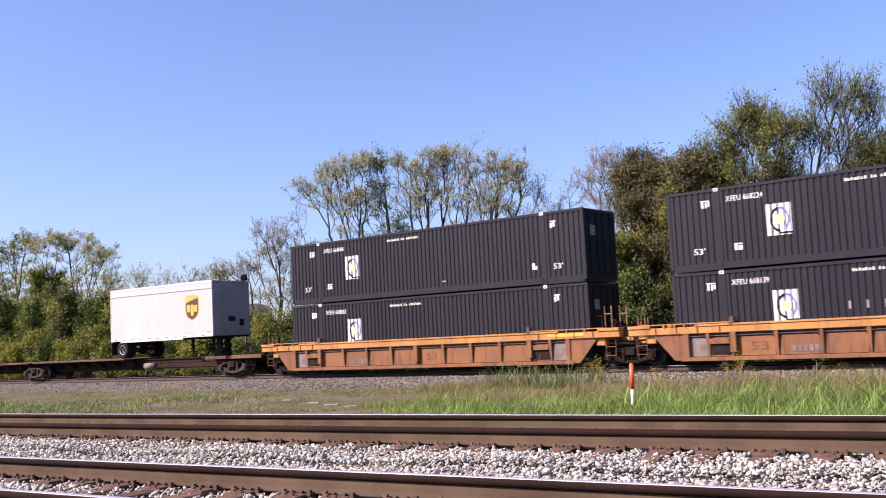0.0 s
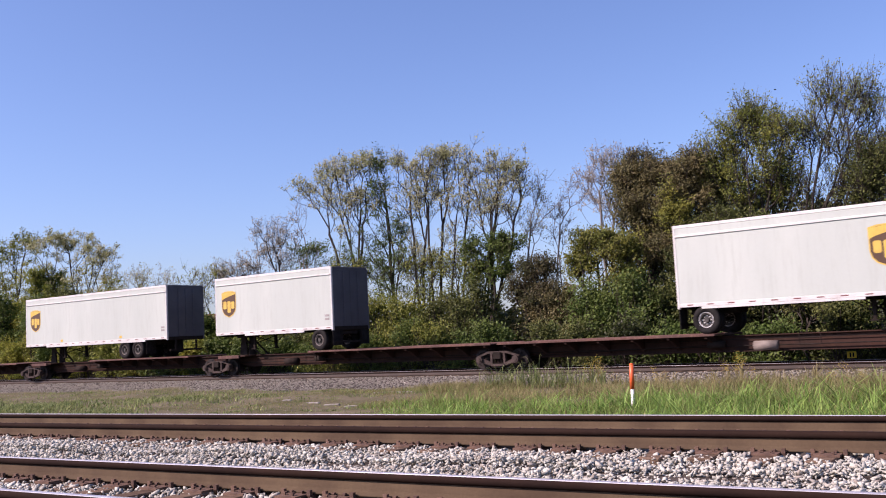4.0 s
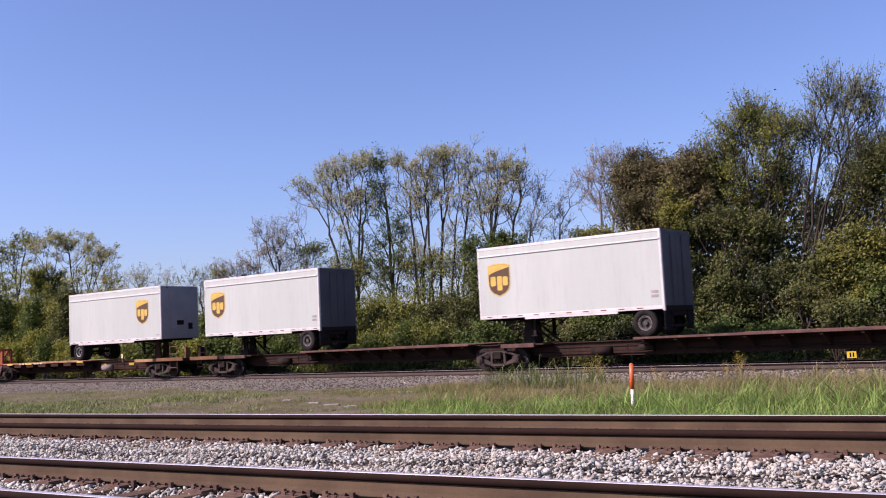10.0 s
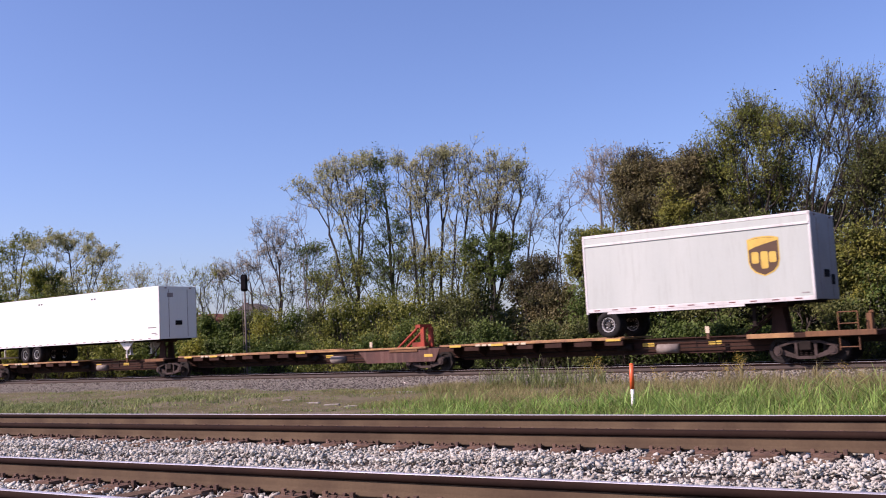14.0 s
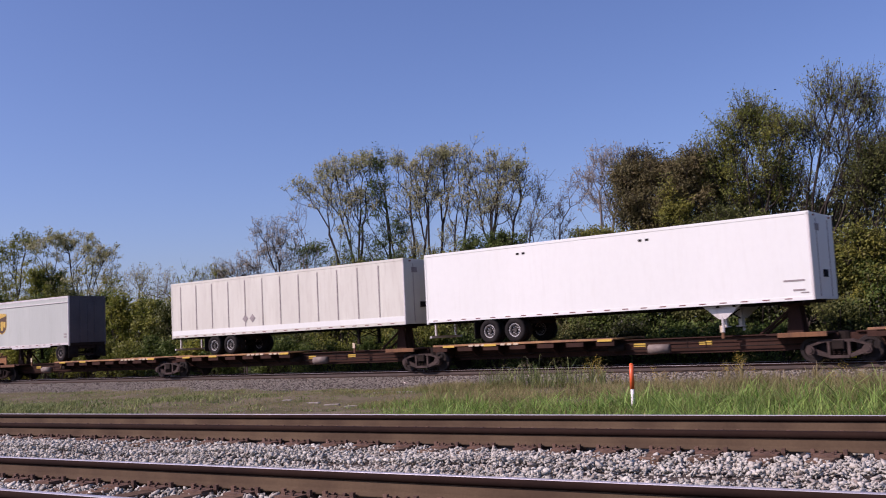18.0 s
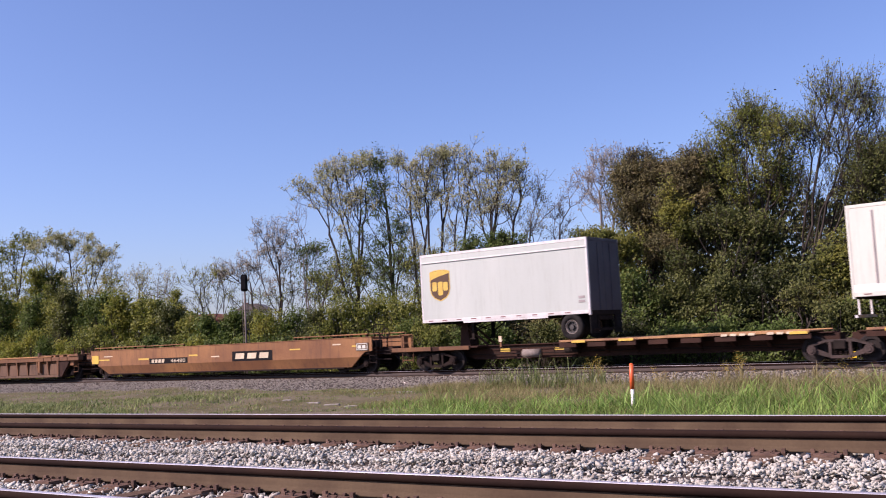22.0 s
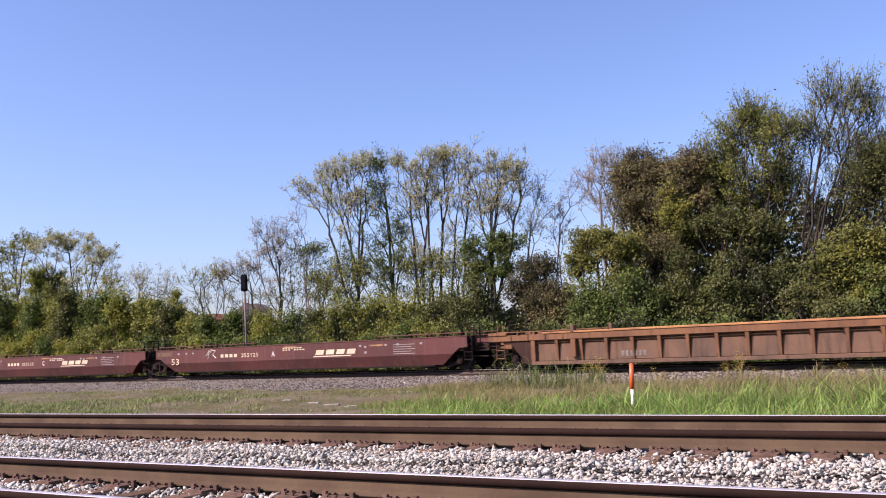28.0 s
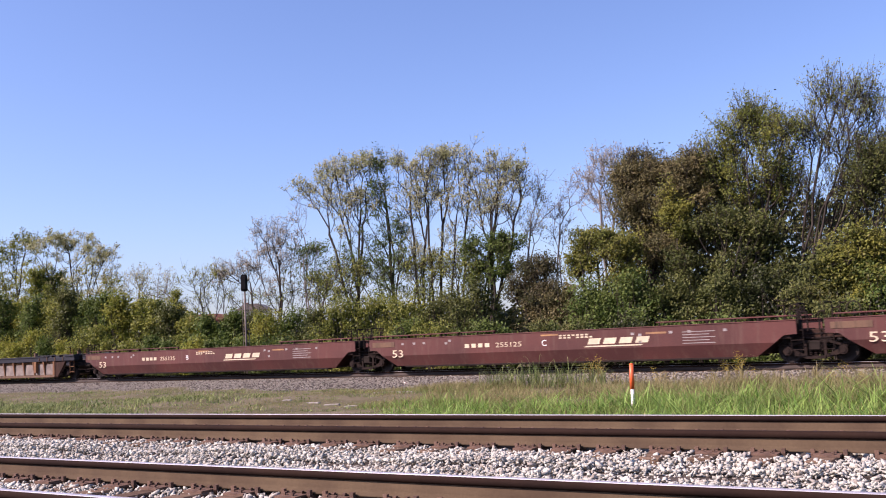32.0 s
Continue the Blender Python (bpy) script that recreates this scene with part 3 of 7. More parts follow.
    bars("length_label", [(hl - 1.5, hl - 1.42, HIGH - 0.66, HIGH - 0.46), (hl - 1.38, hl - 1.3, HIGH - 0.62, HIGH - 0.42), (hl - 1.5, hl - 1.24, HIGH - 0.42, HIGH - 0.38)], y, white_paint, c)
    bars("small_label", [(-hl + 2.42, -hl + 2.52, 0.66, 0.90), (-hl + 2.56, -hl + 2.70, 0.66, 0.82), (-hl + 2.44, -hl + 2.70, 0.86, 0.90)], y, white_paint, c)
    bars("small_label", [(hl - 2.42, hl - 2.3, 0.66, 0.92), (hl - 2.28, hl - 2.2, 0.66, 0.8)], y, white_paint, c)
    patches("warning_label", [(-hl + 6.2 + 0.1 * i, -hl + 6.26 + 0.1 * i + 0.02 * (i % 3 == 0), HIGH - 0.37, HIGH - 0.27 - 0.02 * (i % 2)) for i in range(18) if i not in (7, 10)], y, trailer_cream, c)
    patches("worn_patch", [(-hl + 6.0 + 0.55 * i, -hl + 6.07 + 0.55 * i, 1.35, 1.6) for i in range(7)] if number.endswith("139") else [(1.1, 1.3, 0.5, 0.56)], y, trailer_seam, c)
    MOVERS.append((c, q, z))
    return c


# ---- well cars ----
def widen(u, k):
    """Brings a car built to its load's width out to its own."""
    for ob in u.children_recursive:
        ob.data.transform(Matrix.Diagonal((1, k, 1, 1)))


def car_end(u, x, e, colour, style):
    """The platform over a truck at one end of a well car: e is the side it faces."""
    part("end_platform", soft_box(min(x, x + e * 1.3), max(x, x + e * 1.3), -0.55, 0.55, 0.78, 1.10, 0.02), colour, u)
    part("bolster_beam", soft_box(x + e * 0.35 - 0.18, x + e * 0.35 + 0.18, -1.28, 1.28, 0.82, 1.12, 0.02), colour, u)
    bm = bmesh.new()
    for y0 in (-0.5, -0.25, 0.0, 0.25, 0.5):
        box(bm, x - e * 0.1, x + e * 0.95, y0 - 0.09, y0 + 0.09, 1.32, 1.35)
    part("walkway", bm, iron_black, u, "dark open-grid walkway")
    bm = bmesh.new()
    rod(bm, (x + e * 0.3, 0.2, 1.1), (x + e * 0.3, 0.2, 1.7), 0.03, 8)
    ring(bm, (x + e * 0.3, 0.1, 1.75), 0.2, 0.24, 0, 0.03, 16)
    part("brake_wheel", bm, iron_black, u)
    bm = bmesh.new()
    for dz in range(3):
        rod(bm, (x + e * 0.55, -1.26, 0.45 + dz * 0.32), (x + e * 0.95, -1.26, 0.45 + dz * 0.32), 0.016, 6)
    for dx in (0.55, 0.95):
        rod(bm, (x + e * dx, -1.26, 0.40), (x + e * dx, -1.26, 1.35), 0.016, 6)
    part("ladder", bm, rust_chord if style == "rib" else iron_brown, u, "thin steel end ladder")
    for dx, y0, hi in ((0.35, -1.1, 1.95), (0.7, -0.75, 1.8), (1.05, -1.05, 1.7)):
        bm = rod(bmesh.new(), (x + e * dx, y0, 1.05), (x + e * dx, y0, hi), 0.028, 6)
        rod(bm, (x + e * dx, y0, hi - 0.02), (x + e * (dx - 0.22), y0, hi - 0.02), 0.022, 6)
        part("end_post", bm, iron_brown, u, "dark bent handrail post")
    bm = soft_box(min(x + e * 0.25, x + e * 0.75), max(x + e * 0.25, x + e * 0.75), -1.0, -0.6, 1.12, 1.45, 0.02)
    rod(bm, (x + e * 0.5, -1.0, 1.3), (x + e * 0.5, -1.12, 1.3), 0.16, 12)
    part("brake_gear", bm, iron_black, u, "dark hand-brake gear box")
    bm = bmesh.new()
    for zz in (0.62, 0.86, 1.0):
        rod(bm, (x, -1.0, zz), (x + e * 1.5, -0.9, zz - 0.06), 0.03, 6)
    part("brake_rigging", bm, iron_brown, u, "dark brake rods and pipes")
    bm = bmesh.new()
    rod(bm, (x + e * 1.2, 0, 0.80), (x + e * 1.75, 0, 0.80), 0.10, 8)
    box(bm, min(x + e * 1.6, x + e * 1.95), max(x + e * 1.6, x + e * 1.95), -0.14, 0.14, 0.66, 0.94)
    part("coupler", bm, iron_black, u, "dark cast-iron coupler")
    bm = bmesh.new()
    rod(bm, (x + e * 1.2, -0.35, 0.75), (x + e * 1.6, -0.35, 0.42), 0.03, 6)
    rod(bm, (x + e * 1.6, -0.35, 0.42), (x + e * 1.9, -0.3, 0.5), 0.03, 6)
    part("brake_hose", bm, rubber, u)


def ribbed_well(q0, q1, top_mat, side_mat, rib_step, label, mark=True, tall=True):
    """A well car with upright ribs on its sides between a heavy top chord and a bottom chord."""
    qc, h = (q0 + q1) / 2, (q1 - q0) / 2
    u = thing("well_car", label, "well car", "well cars of the train")
    rib_mat = orange_web if top_mat is orange_steel else rust_chord
    for s in (0, 1):
        f = bool(s)
        part("top_chord", flip(soft_box(-h, h, -1.40, -1.10, 1.12, 1.37, 0.02), y=f), top_mat, u)
        # on a rust-brown chord the lip carries the sunlight in its colour
        part("chord_lip", flip(soft_box(-h + 2.6, h - 2.6, -1.43, -1.30, 1.37, 1.44, 0.01), y=f), lit_rust if top_mat is rust_chord else top_mat, u, "lip along the top chord")
        part("bottom_chord", flip(soft_box(-h + 2.0, h - 2.0, -1.38, -1.05, 0.16, 0.30, 0.015), y=f), rib_mat if mark else rust_panel, u)
        web = part("side_web", flip(prism(bmesh.new(), [(-h + 2.1, 0.3), (h - 2.1, 0.3), (h - 1.0, 1.12), (-h + 1.0, 1.12)], -1.17, -1.14), y=f), rust_panel, u)
        if mark:
            posts = (-h + 3.95, 0.0, h - 3.95)
            step = (h - 3.95) / 4
            ribs = [k * step for k in range(-4, 5)] + [e * (h - 3.95 + o) for e in (-1, 1) for o in (0.92, 1.72)]
        else:
            posts = (-h + 3.95, h - 3.95)
            n = round((2 * h - 4.2) / rib_step)
            ribs = [-h + 2.1 + i * (2 * h - 4.2) / n for i in range(n + 1)]
        ribs.sort()
        for i, x in enumerate(ribs):
            big = i in (0, len(ribs) - 1)
            w = 0.09 if big else 0.035
            if min(abs(x - p) for p in posts) > 0.05:
                bm = prism(bmesh.new(), [(-1.38, 1.12), (-1.17, 1.12), (-1.17, 0.30), (-1.29 if not big else -1.38, 0.30)], x - w, x + w, "x")
                if not big:
                    for v in bm.verts:   # wider at the top
                        v.co.x = x + (v.co.x - x) * (1.9 if v.co.z > 0.7 else 0.8)
                part("rib", flip(bm, y=f), rib_mat, u)
            if i < len(ribs) - 1 and s == 0:
                a, b = x + 0.07, ribs[i + 1] - 0.07
                grey = i in (0, len(ribs) - 2) and mark
                part("panel", prism(bmesh.new(), [(a, 0.32), (b, 0.32), (b, 0.86), (b - 0.09, 0.96), (a + 0.09, 0.96), (a, 0.86)], -1.255, -1.235), tank_grey if grey else side_mat, u, "dusty grey panel" if grey else "")
        for x in posts:
            part("hanging_post", flip(soft_box(x - 0.11, x + 0.11, -1.42, -1.24, 0.44, 1.125, 0.015), y=f), rib_mat, u)
        part("air_line", flip(rod(bmesh.new(), (-h + 2.2, -1.27, 1.03), (h - 2.2, -1.27, 1.03), 0.016, 6), y=f), alu if mark else lit_rust, u, "thin pale pipe under the top chord")
        for e in (-1, 1):
            if mark:
                part("box_bracket", flip(soft_box(min(e * (h - 3.80), e * (h - 3.10)), max(e * (h - 3.80), e * (h - 3.10)), -1.37, -1.262, 0.74, 0.93, 0.012), y=f), rib_mat, u)
                # black plate put where shade lies below the bracket
                part("pocket", flip(soft_box(min(e * (h - 3.80), e * (h - 3.10)), max(e * (h - 3.80), e * (h - 3.10)), -1.30, -1.262, 0.40, 0.735, 0.004), y=f), iron_black, u, "dark plate as shade below the bracket")
            for x in np.arange(h - 3.5, h - 0.5, 0.8):
                part("chord_stiffener", flip(box(bmesh.new(), e * x - 0.012, e * x + 0.012, -1.425, -1.395, 1.13, 1.37), y=f), rib_mat, u)
        for e in (-1, 1):
            part("end_gusset", flip(prism(bmesh.new(), [(e * (h - 2.15), 0.2), (e * (h - 2.15), 1.12), (e * (h - 0.95), 1.12), (e * (h - 1.75), 0.2)], -1.34, -1.28), y=f), rib_mat if mark else spine_dark, u)
            part("guide_rail", flip(soft_box(min(e * (h - 3.9), e * (h - 0.7)), max(e * (h - 3.9), e * (h - 0.7)), -1.42, -1.2, 1.46, 1.50, 0.01), y=f), top_mat, u)
            part("end_sill", flip(soft_box(min(e * h, e * (h - 0.9)), max(e * h, e * (h - 0.9)), -1.44, -1.0, 1.36, 1.48, 0.015), y=f), top_mat, u)
            for x in np.arange(h - 3.8, h - 0.6, 0.78):
                part("guide_bracket", flip(box(bmesh.new(), min(e * x, e * (x + 0.04)), max(e * x, e * (x + 0.04)), -1.43, -1.2, 1.37, 1.5), y=f), top_mat, u)
            part("container_lock", flip(soft_box(e * (h - 3.95) - 0.08, e * (h - 3.95) + 0.08, -1.43, -1.25, 1.37, 1.66, 0.015), y=f), rust_panel, u)
        if mark:
            part("yellow_patch", flip(soft_box(h - 3.1, h - 1.5, -1.408, -1.398, 1.22, 1.34, 0.003), y=f), mark_yellow, u)
    part("well_floor", soft_box(-h + 2.1, h - 2.1, -1.1, 1.1, 0.18, 0.24, 0.01), rust_panel, u)
    for e in (-1, 1):
        part("end_bulkhead", prism(bmesh.new(), [(e * (h - 2.0), 0.25), (e * (h - 1.2), 1.1), (e * (h - 1.3), 1.15), (e * (h - 2.15), 0.3)], -1.2, 1.2), side_mat, u)
        car_end(u, e * (h - 1.2), e, top_mat, "rib")
        for y0, x0 in ((-1.25, h - 0.35), (-0.6, h - 0.1)):
            hi = 1.8 if not tall or e < 0 else 2.3
            bm = bmesh.new()
            rod(bm, (e * x0, y0, 1.45), (e * x0, y0, hi), 0.024, 6)
            rod(bm, (e * (x0 - 0.28), y0, 1.45), (e * (x0 - 0.28), y0, hi), 0.018, 6)
            rod(bm, (e * (x0 - 0.28), y0, hi - 0.3), (e * x0, y0, hi - 0.3), 0.018, 6)
            part("handrail", bm, deck_yellow if tall else rust_chord, u, "upright end handrail")
    if mark:
        lettering("length_mark", "53", 0.42, 0.45 if q0 < -20 else -h + 4.5, -1.262, 0.5, rust_panel, u, 0.6, "faded dark stencil")
    patches("stencil", [(-h + 5.9 + 0.18 * i, -h + 6.02 + 0.18 * i, 0.42, 0.62) for i in range(6)], -1.262, tank_grey, u, label="faded stencil")
    widen(u, 1.125)
    MOVERS.append((u, qc))
    return u


def smooth_well(q0, q1, colour, top, label, kind_mark, letter="", number=""):
    """A well car with smooth plate sides, a knee at half height and tapered ends."""
    qc, h = (q0 + q1) / 2, (q1 - q0) / 2
    u = thing("well_car", label, "well car", "well cars of the train")
    knee = 0.72
    for s in (0, 1):
        f = bool(s)
        part("side_plate", flip(prism(bmesh.new(), [(-h + 1.15, knee), (h - 1.15, knee), (h - 0.85, 0.95), (h - 0.42, 0.98), (h - 0.42, top), (-h + 0.42, top), (-h + 0.42, 0.98), (-h + 0.85, 0.95)], -1.36, -1.30), y=f), colour, u)
        bm = bmesh.new()
        a = [bm.verts.new(p) for p in ((-h + 1.15, -1.36, knee), (h - 1.15, -1.36, knee), (h - 1.85, -1.18, 0.26), (-h + 1.85, -1.18, 0.26))]
        b = [bm.verts.new(p) for p in ((-h + 1.15, -1.30, knee), (h - 1.15, -1.30, knee), (h - 1.85, -1.12, 0.26), (-h + 1.85, -1.12, 0.26))]
        bm.faces.new(a)
        bm.faces.new(b[::-1])
        for i in range(4):
            bm.faces.new((a[i], b[i], b[(i + 1) % 4], a[(i + 1) % 4]))
        part("lower_plate", flip(bm, y=f), colour, u)
        part("bottom_sill", flip(soft_box(-h + 2.3, h - 2.3, -1.20, -0.95, 0.20, 0.27, 0.01), y=f), iron_brown, u)
        part("top_flange", flip(soft_box(-h + 0.42, h - 0.42, -1.38, -1.2, top, top + 0.035, 0.01), y=f), colour, u)
        for e in (-1, 1):
            x0, x1 = sorted((e * (h - 0.7), e * (h - 5.4)))
            part("guide_rail", flip(soft_box(x0, x1, -1.30, -1.16, top + 0.14, top + 0.19, 0.01), y=f), colour, u)
            for k in range(6):
                xx = x0 + 0.1 + k * (x1 - x0 - 0.2) / 5
                part("guide_bracket", flip(box(bmesh.new(), xx - 0.03, xx + 0.03, -1.28, -1.2, top, top + 0.15), y=f), iron_brown, u)
    part("well_floor", soft_box(-h + 2.3, h - 2.3, -1.15, 1.15, 0.22, 0.27, 0.01), iron_brown, u)
    for e in (-1, 1):
        part("end_bulkhead", prism(bmesh.new(), [(e * (h - 2.2), 0.28), (e * (h - 1.4), 1.1), (e * (h - 1.5), 1.15), (e * (h - 2.3), 0.3)], -1.2, 1.2), colour, u)
        car_end(u, e * (h - 1.2), e, spine_dark, "plain")
        bm = bmesh.new()
        for y0 in (-1.2, -0.5):
            rod(bm, (e * (h - 0.4), y0, top), (e * (h - 0.4), y0, top + 0.55), 0.022, 6)
        rod(bm, (e * (h - 0.4), -1.2, top + 0.55), (e * (h - 0.4), -0.5, top + 0.55), 0.022, 6)
        part("handrail", bm, iron_black, u)
    y = -1.362
    if kind_mark == "plate":
        plate = bars("badge", [(-229.32 - qc, -226.41 - qc, 0.73, 1.22)], y, mark_dark, u, 0.006, "black name plate with pale block shapes")
        patches("badge_shape", [(-229.08 - qc + 0.87 * i, -228.45 - qc + 0.87 * i, 0.84, 1.12, 0.06) for i in range(3)], y - 0.008, cream_mark, plate)
        num = bars("number_plate", [(-236.04 - qc, -232.81 - qc, 0.74, 1.04)], y, mark_dark, u, 0.006, "black number plate")
        patches("number_bar", [(-235.85 - qc + 0.29 * i, -235.64 - qc + 0.29 * i, 0.80, 0.98, 0.04) for i in range(4)], y - 0.008, cream_mark, num)
        lettering("number", "46480", 0.27, -234.2 - qc, y - 0.008, 0.79, cream_mark, num, 1.2)
        patches("stripe", [(-h + 1.2, -h + 2.2, 1.02, 1.09), (-237.0 - qc, -236.1 - qc, 0.98, 1.07), (-232.7 - qc, -232.0 - qc, 1.08, 1.16), (-225.2 - qc, -224.5 - qc, 1.16, 1.22), (h - 1.6, h - 0.75, 1.18, 1.26)], y, shield_gold, u)
        patches("small_label", [(-230.9 - qc, -230.3 - qc, 0.98, 1.04), (-h + 1.7, -h + 2.5, 1.22, 1.27), (h - 2.8, h - 2.3, 1.3, 1.36)], y, cream_mark, u)
        part("end_plate", soft_box(-h + 0.55, -h + 1.2, -1.39, -1.30, 0.85, 1.32, 0.01), mark_yellow, u, "faded yellow end plate")
        part("end_plate", soft_box(h - 1.35, h - 0.6, -1.39, -1.30, 1.0, 1.36, 0.01), rust_panel, u)
        bars("end_plate_frame", [(h - 1.30, h - 0.65, 1.3, 1.33), (h - 1.30, h - 0.65, 1.03, 1.06), (h - 1.30, h - 1.27, 1.03, 1.33), (h - 0.68, h - 0.65, 1.03, 1.33), (h - 1.22, h - 1.02, 1.1, 1.25), (h - 0.96, h - 0.76, 1.1, 1.25)], -1.392, trailer_cream, u)
    else:
        x = 1.65
        badge = bars("badge", [(x - 0.15, x + 2.2, 0.79, 0.835, 0.1)], y, cream_mark, u, 0.006, "cream underline sweep below slanted block shapes")
        patches("badge_block", [(x + 0.66 * i, x + 0.50 + 0.66 * i, 0.89, 1.11, 0.09) for i in range(4)], y, cream_mark, badge)
        lettering("length_mark", "53", 0.46, -h + 1.75, y, 0.46 + 0.18, cream_mark, u, 0.62)
        lettering("number", number, 0.27, -h + 7.3, y, 0.92, cream_mark, u, 1.25)
        patches("owner_bar", [(-h + 5.75 + 0.34 * i, -h + 5.97 + 0.34 * i, 0.94, 1.10) for i in range(4)], y, cream_mark, u)
        lettering("unit_letter", letter, 0.34, -h + 9.5, y, 0.90, white_paint, u)
        patches("data_line", [(-h + 10.3 + 0.19 * i, -h + 10.42 + 0.19 * i, z_, z_ + 0.055) for i in range(8) for z_ in (1.15, 1.24) if (i, z_) not in ((3, 1.15), (7, 1.24))], y, cream_mark, u)
        patches("small_label", [(e_, e_ + 0.13, z_ + 0.02, z_ + 0.11) for e_, z_ in ((-h + 1.3, 1.15), (-h + 2.3, 1.15), (-h + 2.95, 1.15), (-h + 3.5, 1.15), (-h + 4.7, 1.1), (-h + 4.9, 1.2), (h - 6.4, 1.15), (h - 6.1, 1.1), (h - 4.9, 1.15), (h - 4.2, 1.15), (h - 2.9, 1.15), (h - 6.1, 0.85))], y, trailer_seam, u)
        patches("data_line", [(h - 4.4, h - 3.2 - 0.2 * (i % 2), 0.79 + 0.1 * i, 0.815 + 0.1 * i) for i in range(5)], y, trailer_seam, u)
        part("end_plate", soft_box(-h + 0.6, -h + 1.9, -1.372, -1.36, 1.1, 1.32, 0.004), rust_panel, u)
        patches("stripe", [(h - 5.8, h - 5.0, 1.18, 1.25), (-0.4, 0.4, 1.28, 1.34)], y, deck_yellow, u)
        if letter == "A":
            bm = bmesh.new()
            rod(bm, (-h + 4.6, y - 0.004, 1.05), (-h + 4.9, y - 0.004, 1.36), 0.018, 5)
            rod(bm, (-h + 4.9, y - 0.004, 1.36), (-h + 4.75, y - 0.004, 0.9), 0.018, 5)
            rod(bm, (-h + 5.0, y - 0.004, 1.36), (-h + 5.35, y - 0.004, 1.3), 0.018, 5)
            rod(bm, (-h + 5.35, y - 0.004, 1.3), (-h + 5.15, y - 0.004, 1.1), 0.018, 5)
            rod(bm, (-h + 5.15, y - 0.004, 1.1), (-h + 5.4, y - 0.004, 0.92), 0.018, 5)
            part("chalk_mark", bm, trailer_cream, u, "white chalk scrawl")
    widen(u, 1.08)
    MOVERS.append((u, qc))
    return u


# ---- spine cars ----
def spine_unit(q0, q1, plat, hitch, colour, edge, label, raised=False, tags=False):
    """One unit of an articulated spine car between the trucks at q0 and q1: a box beam, a wheel platform over plat and a hitch."""
    qc, h = (q0 + q1) / 2, (q1 - q0) / 2
    u = thing("spine_car_unit", label, "spine car", "spine car units of the train")
    part("spine_beam", prism(bmesh.new(), [(-h + 0.2, 0.95), (-h + 0.2, 0.72), (-h + 1.5, 0.45), (h - 1.5, 0.45), (h - 0.2, 0.72), (h - 0.2, 0.95)], -0.36, 0.36), colour, u)
    part("beam_flange", soft_box(-h + 0.4, h - 0.4, -0.46, 0.46, 0.95, 0.99, 0.008), colour, u)
    part("beam_flange", soft_box(-h + 1.6, h - 1.6, -0.46, 0.46, 0.41, 0.445, 0.008), colour, u)
    p0, p1 = plat[0] - qc, plat[1] - qc
    part("wheel_platform", soft_box(p0, p1, -1.32, 1.32, 1.02, 1.07, 0.012), edge, u, "worn steel wheel platform")
    for s in (-1, 1):
        part("platform_edge", soft_box(p0, p1, min(s * 1.34, s * 1.28), max(s * 1.34, s * 1.28), 1.005, 1.09, 0.01), edge, u)
        n = max(3, round((p1 - p0) / 1.25))
        for i in range(n):
            x = p0 + 0.35 + i * (p1 - p0 - 0.7) / (n - 1)
            part("outrigger", prism(bmesh.new(), [(s * 0.36, 0.50), (s * 0.36, 1.02), (s * 1.28, 1.02), (s * 1.28, 0.93 if not tags else 0.80), (s * 0.95, 0.85)], x - 0.05, x + 0.05, "x"), colour, u)
            if tags and s < 0:
                part("side_bracket", soft_box(x - 0.38, x + 0.38, -1.31, -1.2, 0.80, 0.97, 0.01), colour, u)
            if tags and i in (0, 2, n - 1) and s < 0:
                part("marker_plate", soft_box(x - 0.3 + 0.5 * (i == 0), x + 0.3 + 0.5 * (i == 0), -1.352, -1.342, 0.97, 1.06, 0.003), mark_yellow, u, "yellow marker plate")
    hx = hitch - qc
    e = 1 if hx > 0 else -1
    part("hitch_deck", soft_box(min(e * (h - 0.3), e * (h - 2.3)), max(e * (h - 0.3), e * (h - 2.3)), -1.22, 1.22, 0.93, 1.0, 0.012), colour, u)
    part("side_sill", soft_box(min(e * (h - 0.3), e * (h - 1.9)), max(e * (h - 0.3), e * (h - 1.9)), -1.3, -1.2, 0.86, 1.02, 0.01), deck_red if not tags else edge if q1 > -140 else rust_chord, u)
    hz = 2.02
    if raised:
        # deep plate added as the beam's sunlit part; deck edge runs to the hitch
        a, b = p1 + 3.2, hx + 2.0
        # slanted left end follows the shadow line of the platform's corner
        part("side_plate", prism(bmesh.new(), [(a, 0.98), (a + 0.35, 0.66), (a + 0.55, 0.40), (b - 0.5, 0.42), (b - 0.2, 0.98)], -1.26, -1.22), deck_red, u, "brown plate for the sunlit beam side below the deck edge")
        part("deck_edge", soft_box(p1 + 0.01, b - 0.9, -1.33, -1.24, 0.985, 1.07, 0.008), edge, u)
        part("marker_plate", soft_box(b - 1.05, b - 0.6, -1.275, -1.264, 0.62, 0.74, 0.003), mark_yellow, u, "yellow marker plate")
    bm = bmesh.new()
    if raised:
        rod(bm, (hx - e * 1.3, -0.3, 1.0), (hx, -0.3, hz - 0.05), 0.055, 8)
        rod(bm, (hx - e * 1.3, 0.3, 1.0), (hx, 0.3, hz - 0.05), 0.055, 8)
        box(bm, hx - 0.14, hx + 0.14, -0.42, 0.42, hz - 0.12, hz + 0.02)
        box(bm, hx + e * 0.18 - 0.1, hx + e * 0.18 + 0.1, -0.36, -0.22, 0.95, hz - 0.1)
        box(bm, hx + e * 0.18 - 0.1, hx + e * 0.18 + 0.1, 0.22, 0.36, 0.95, hz - 0.1)
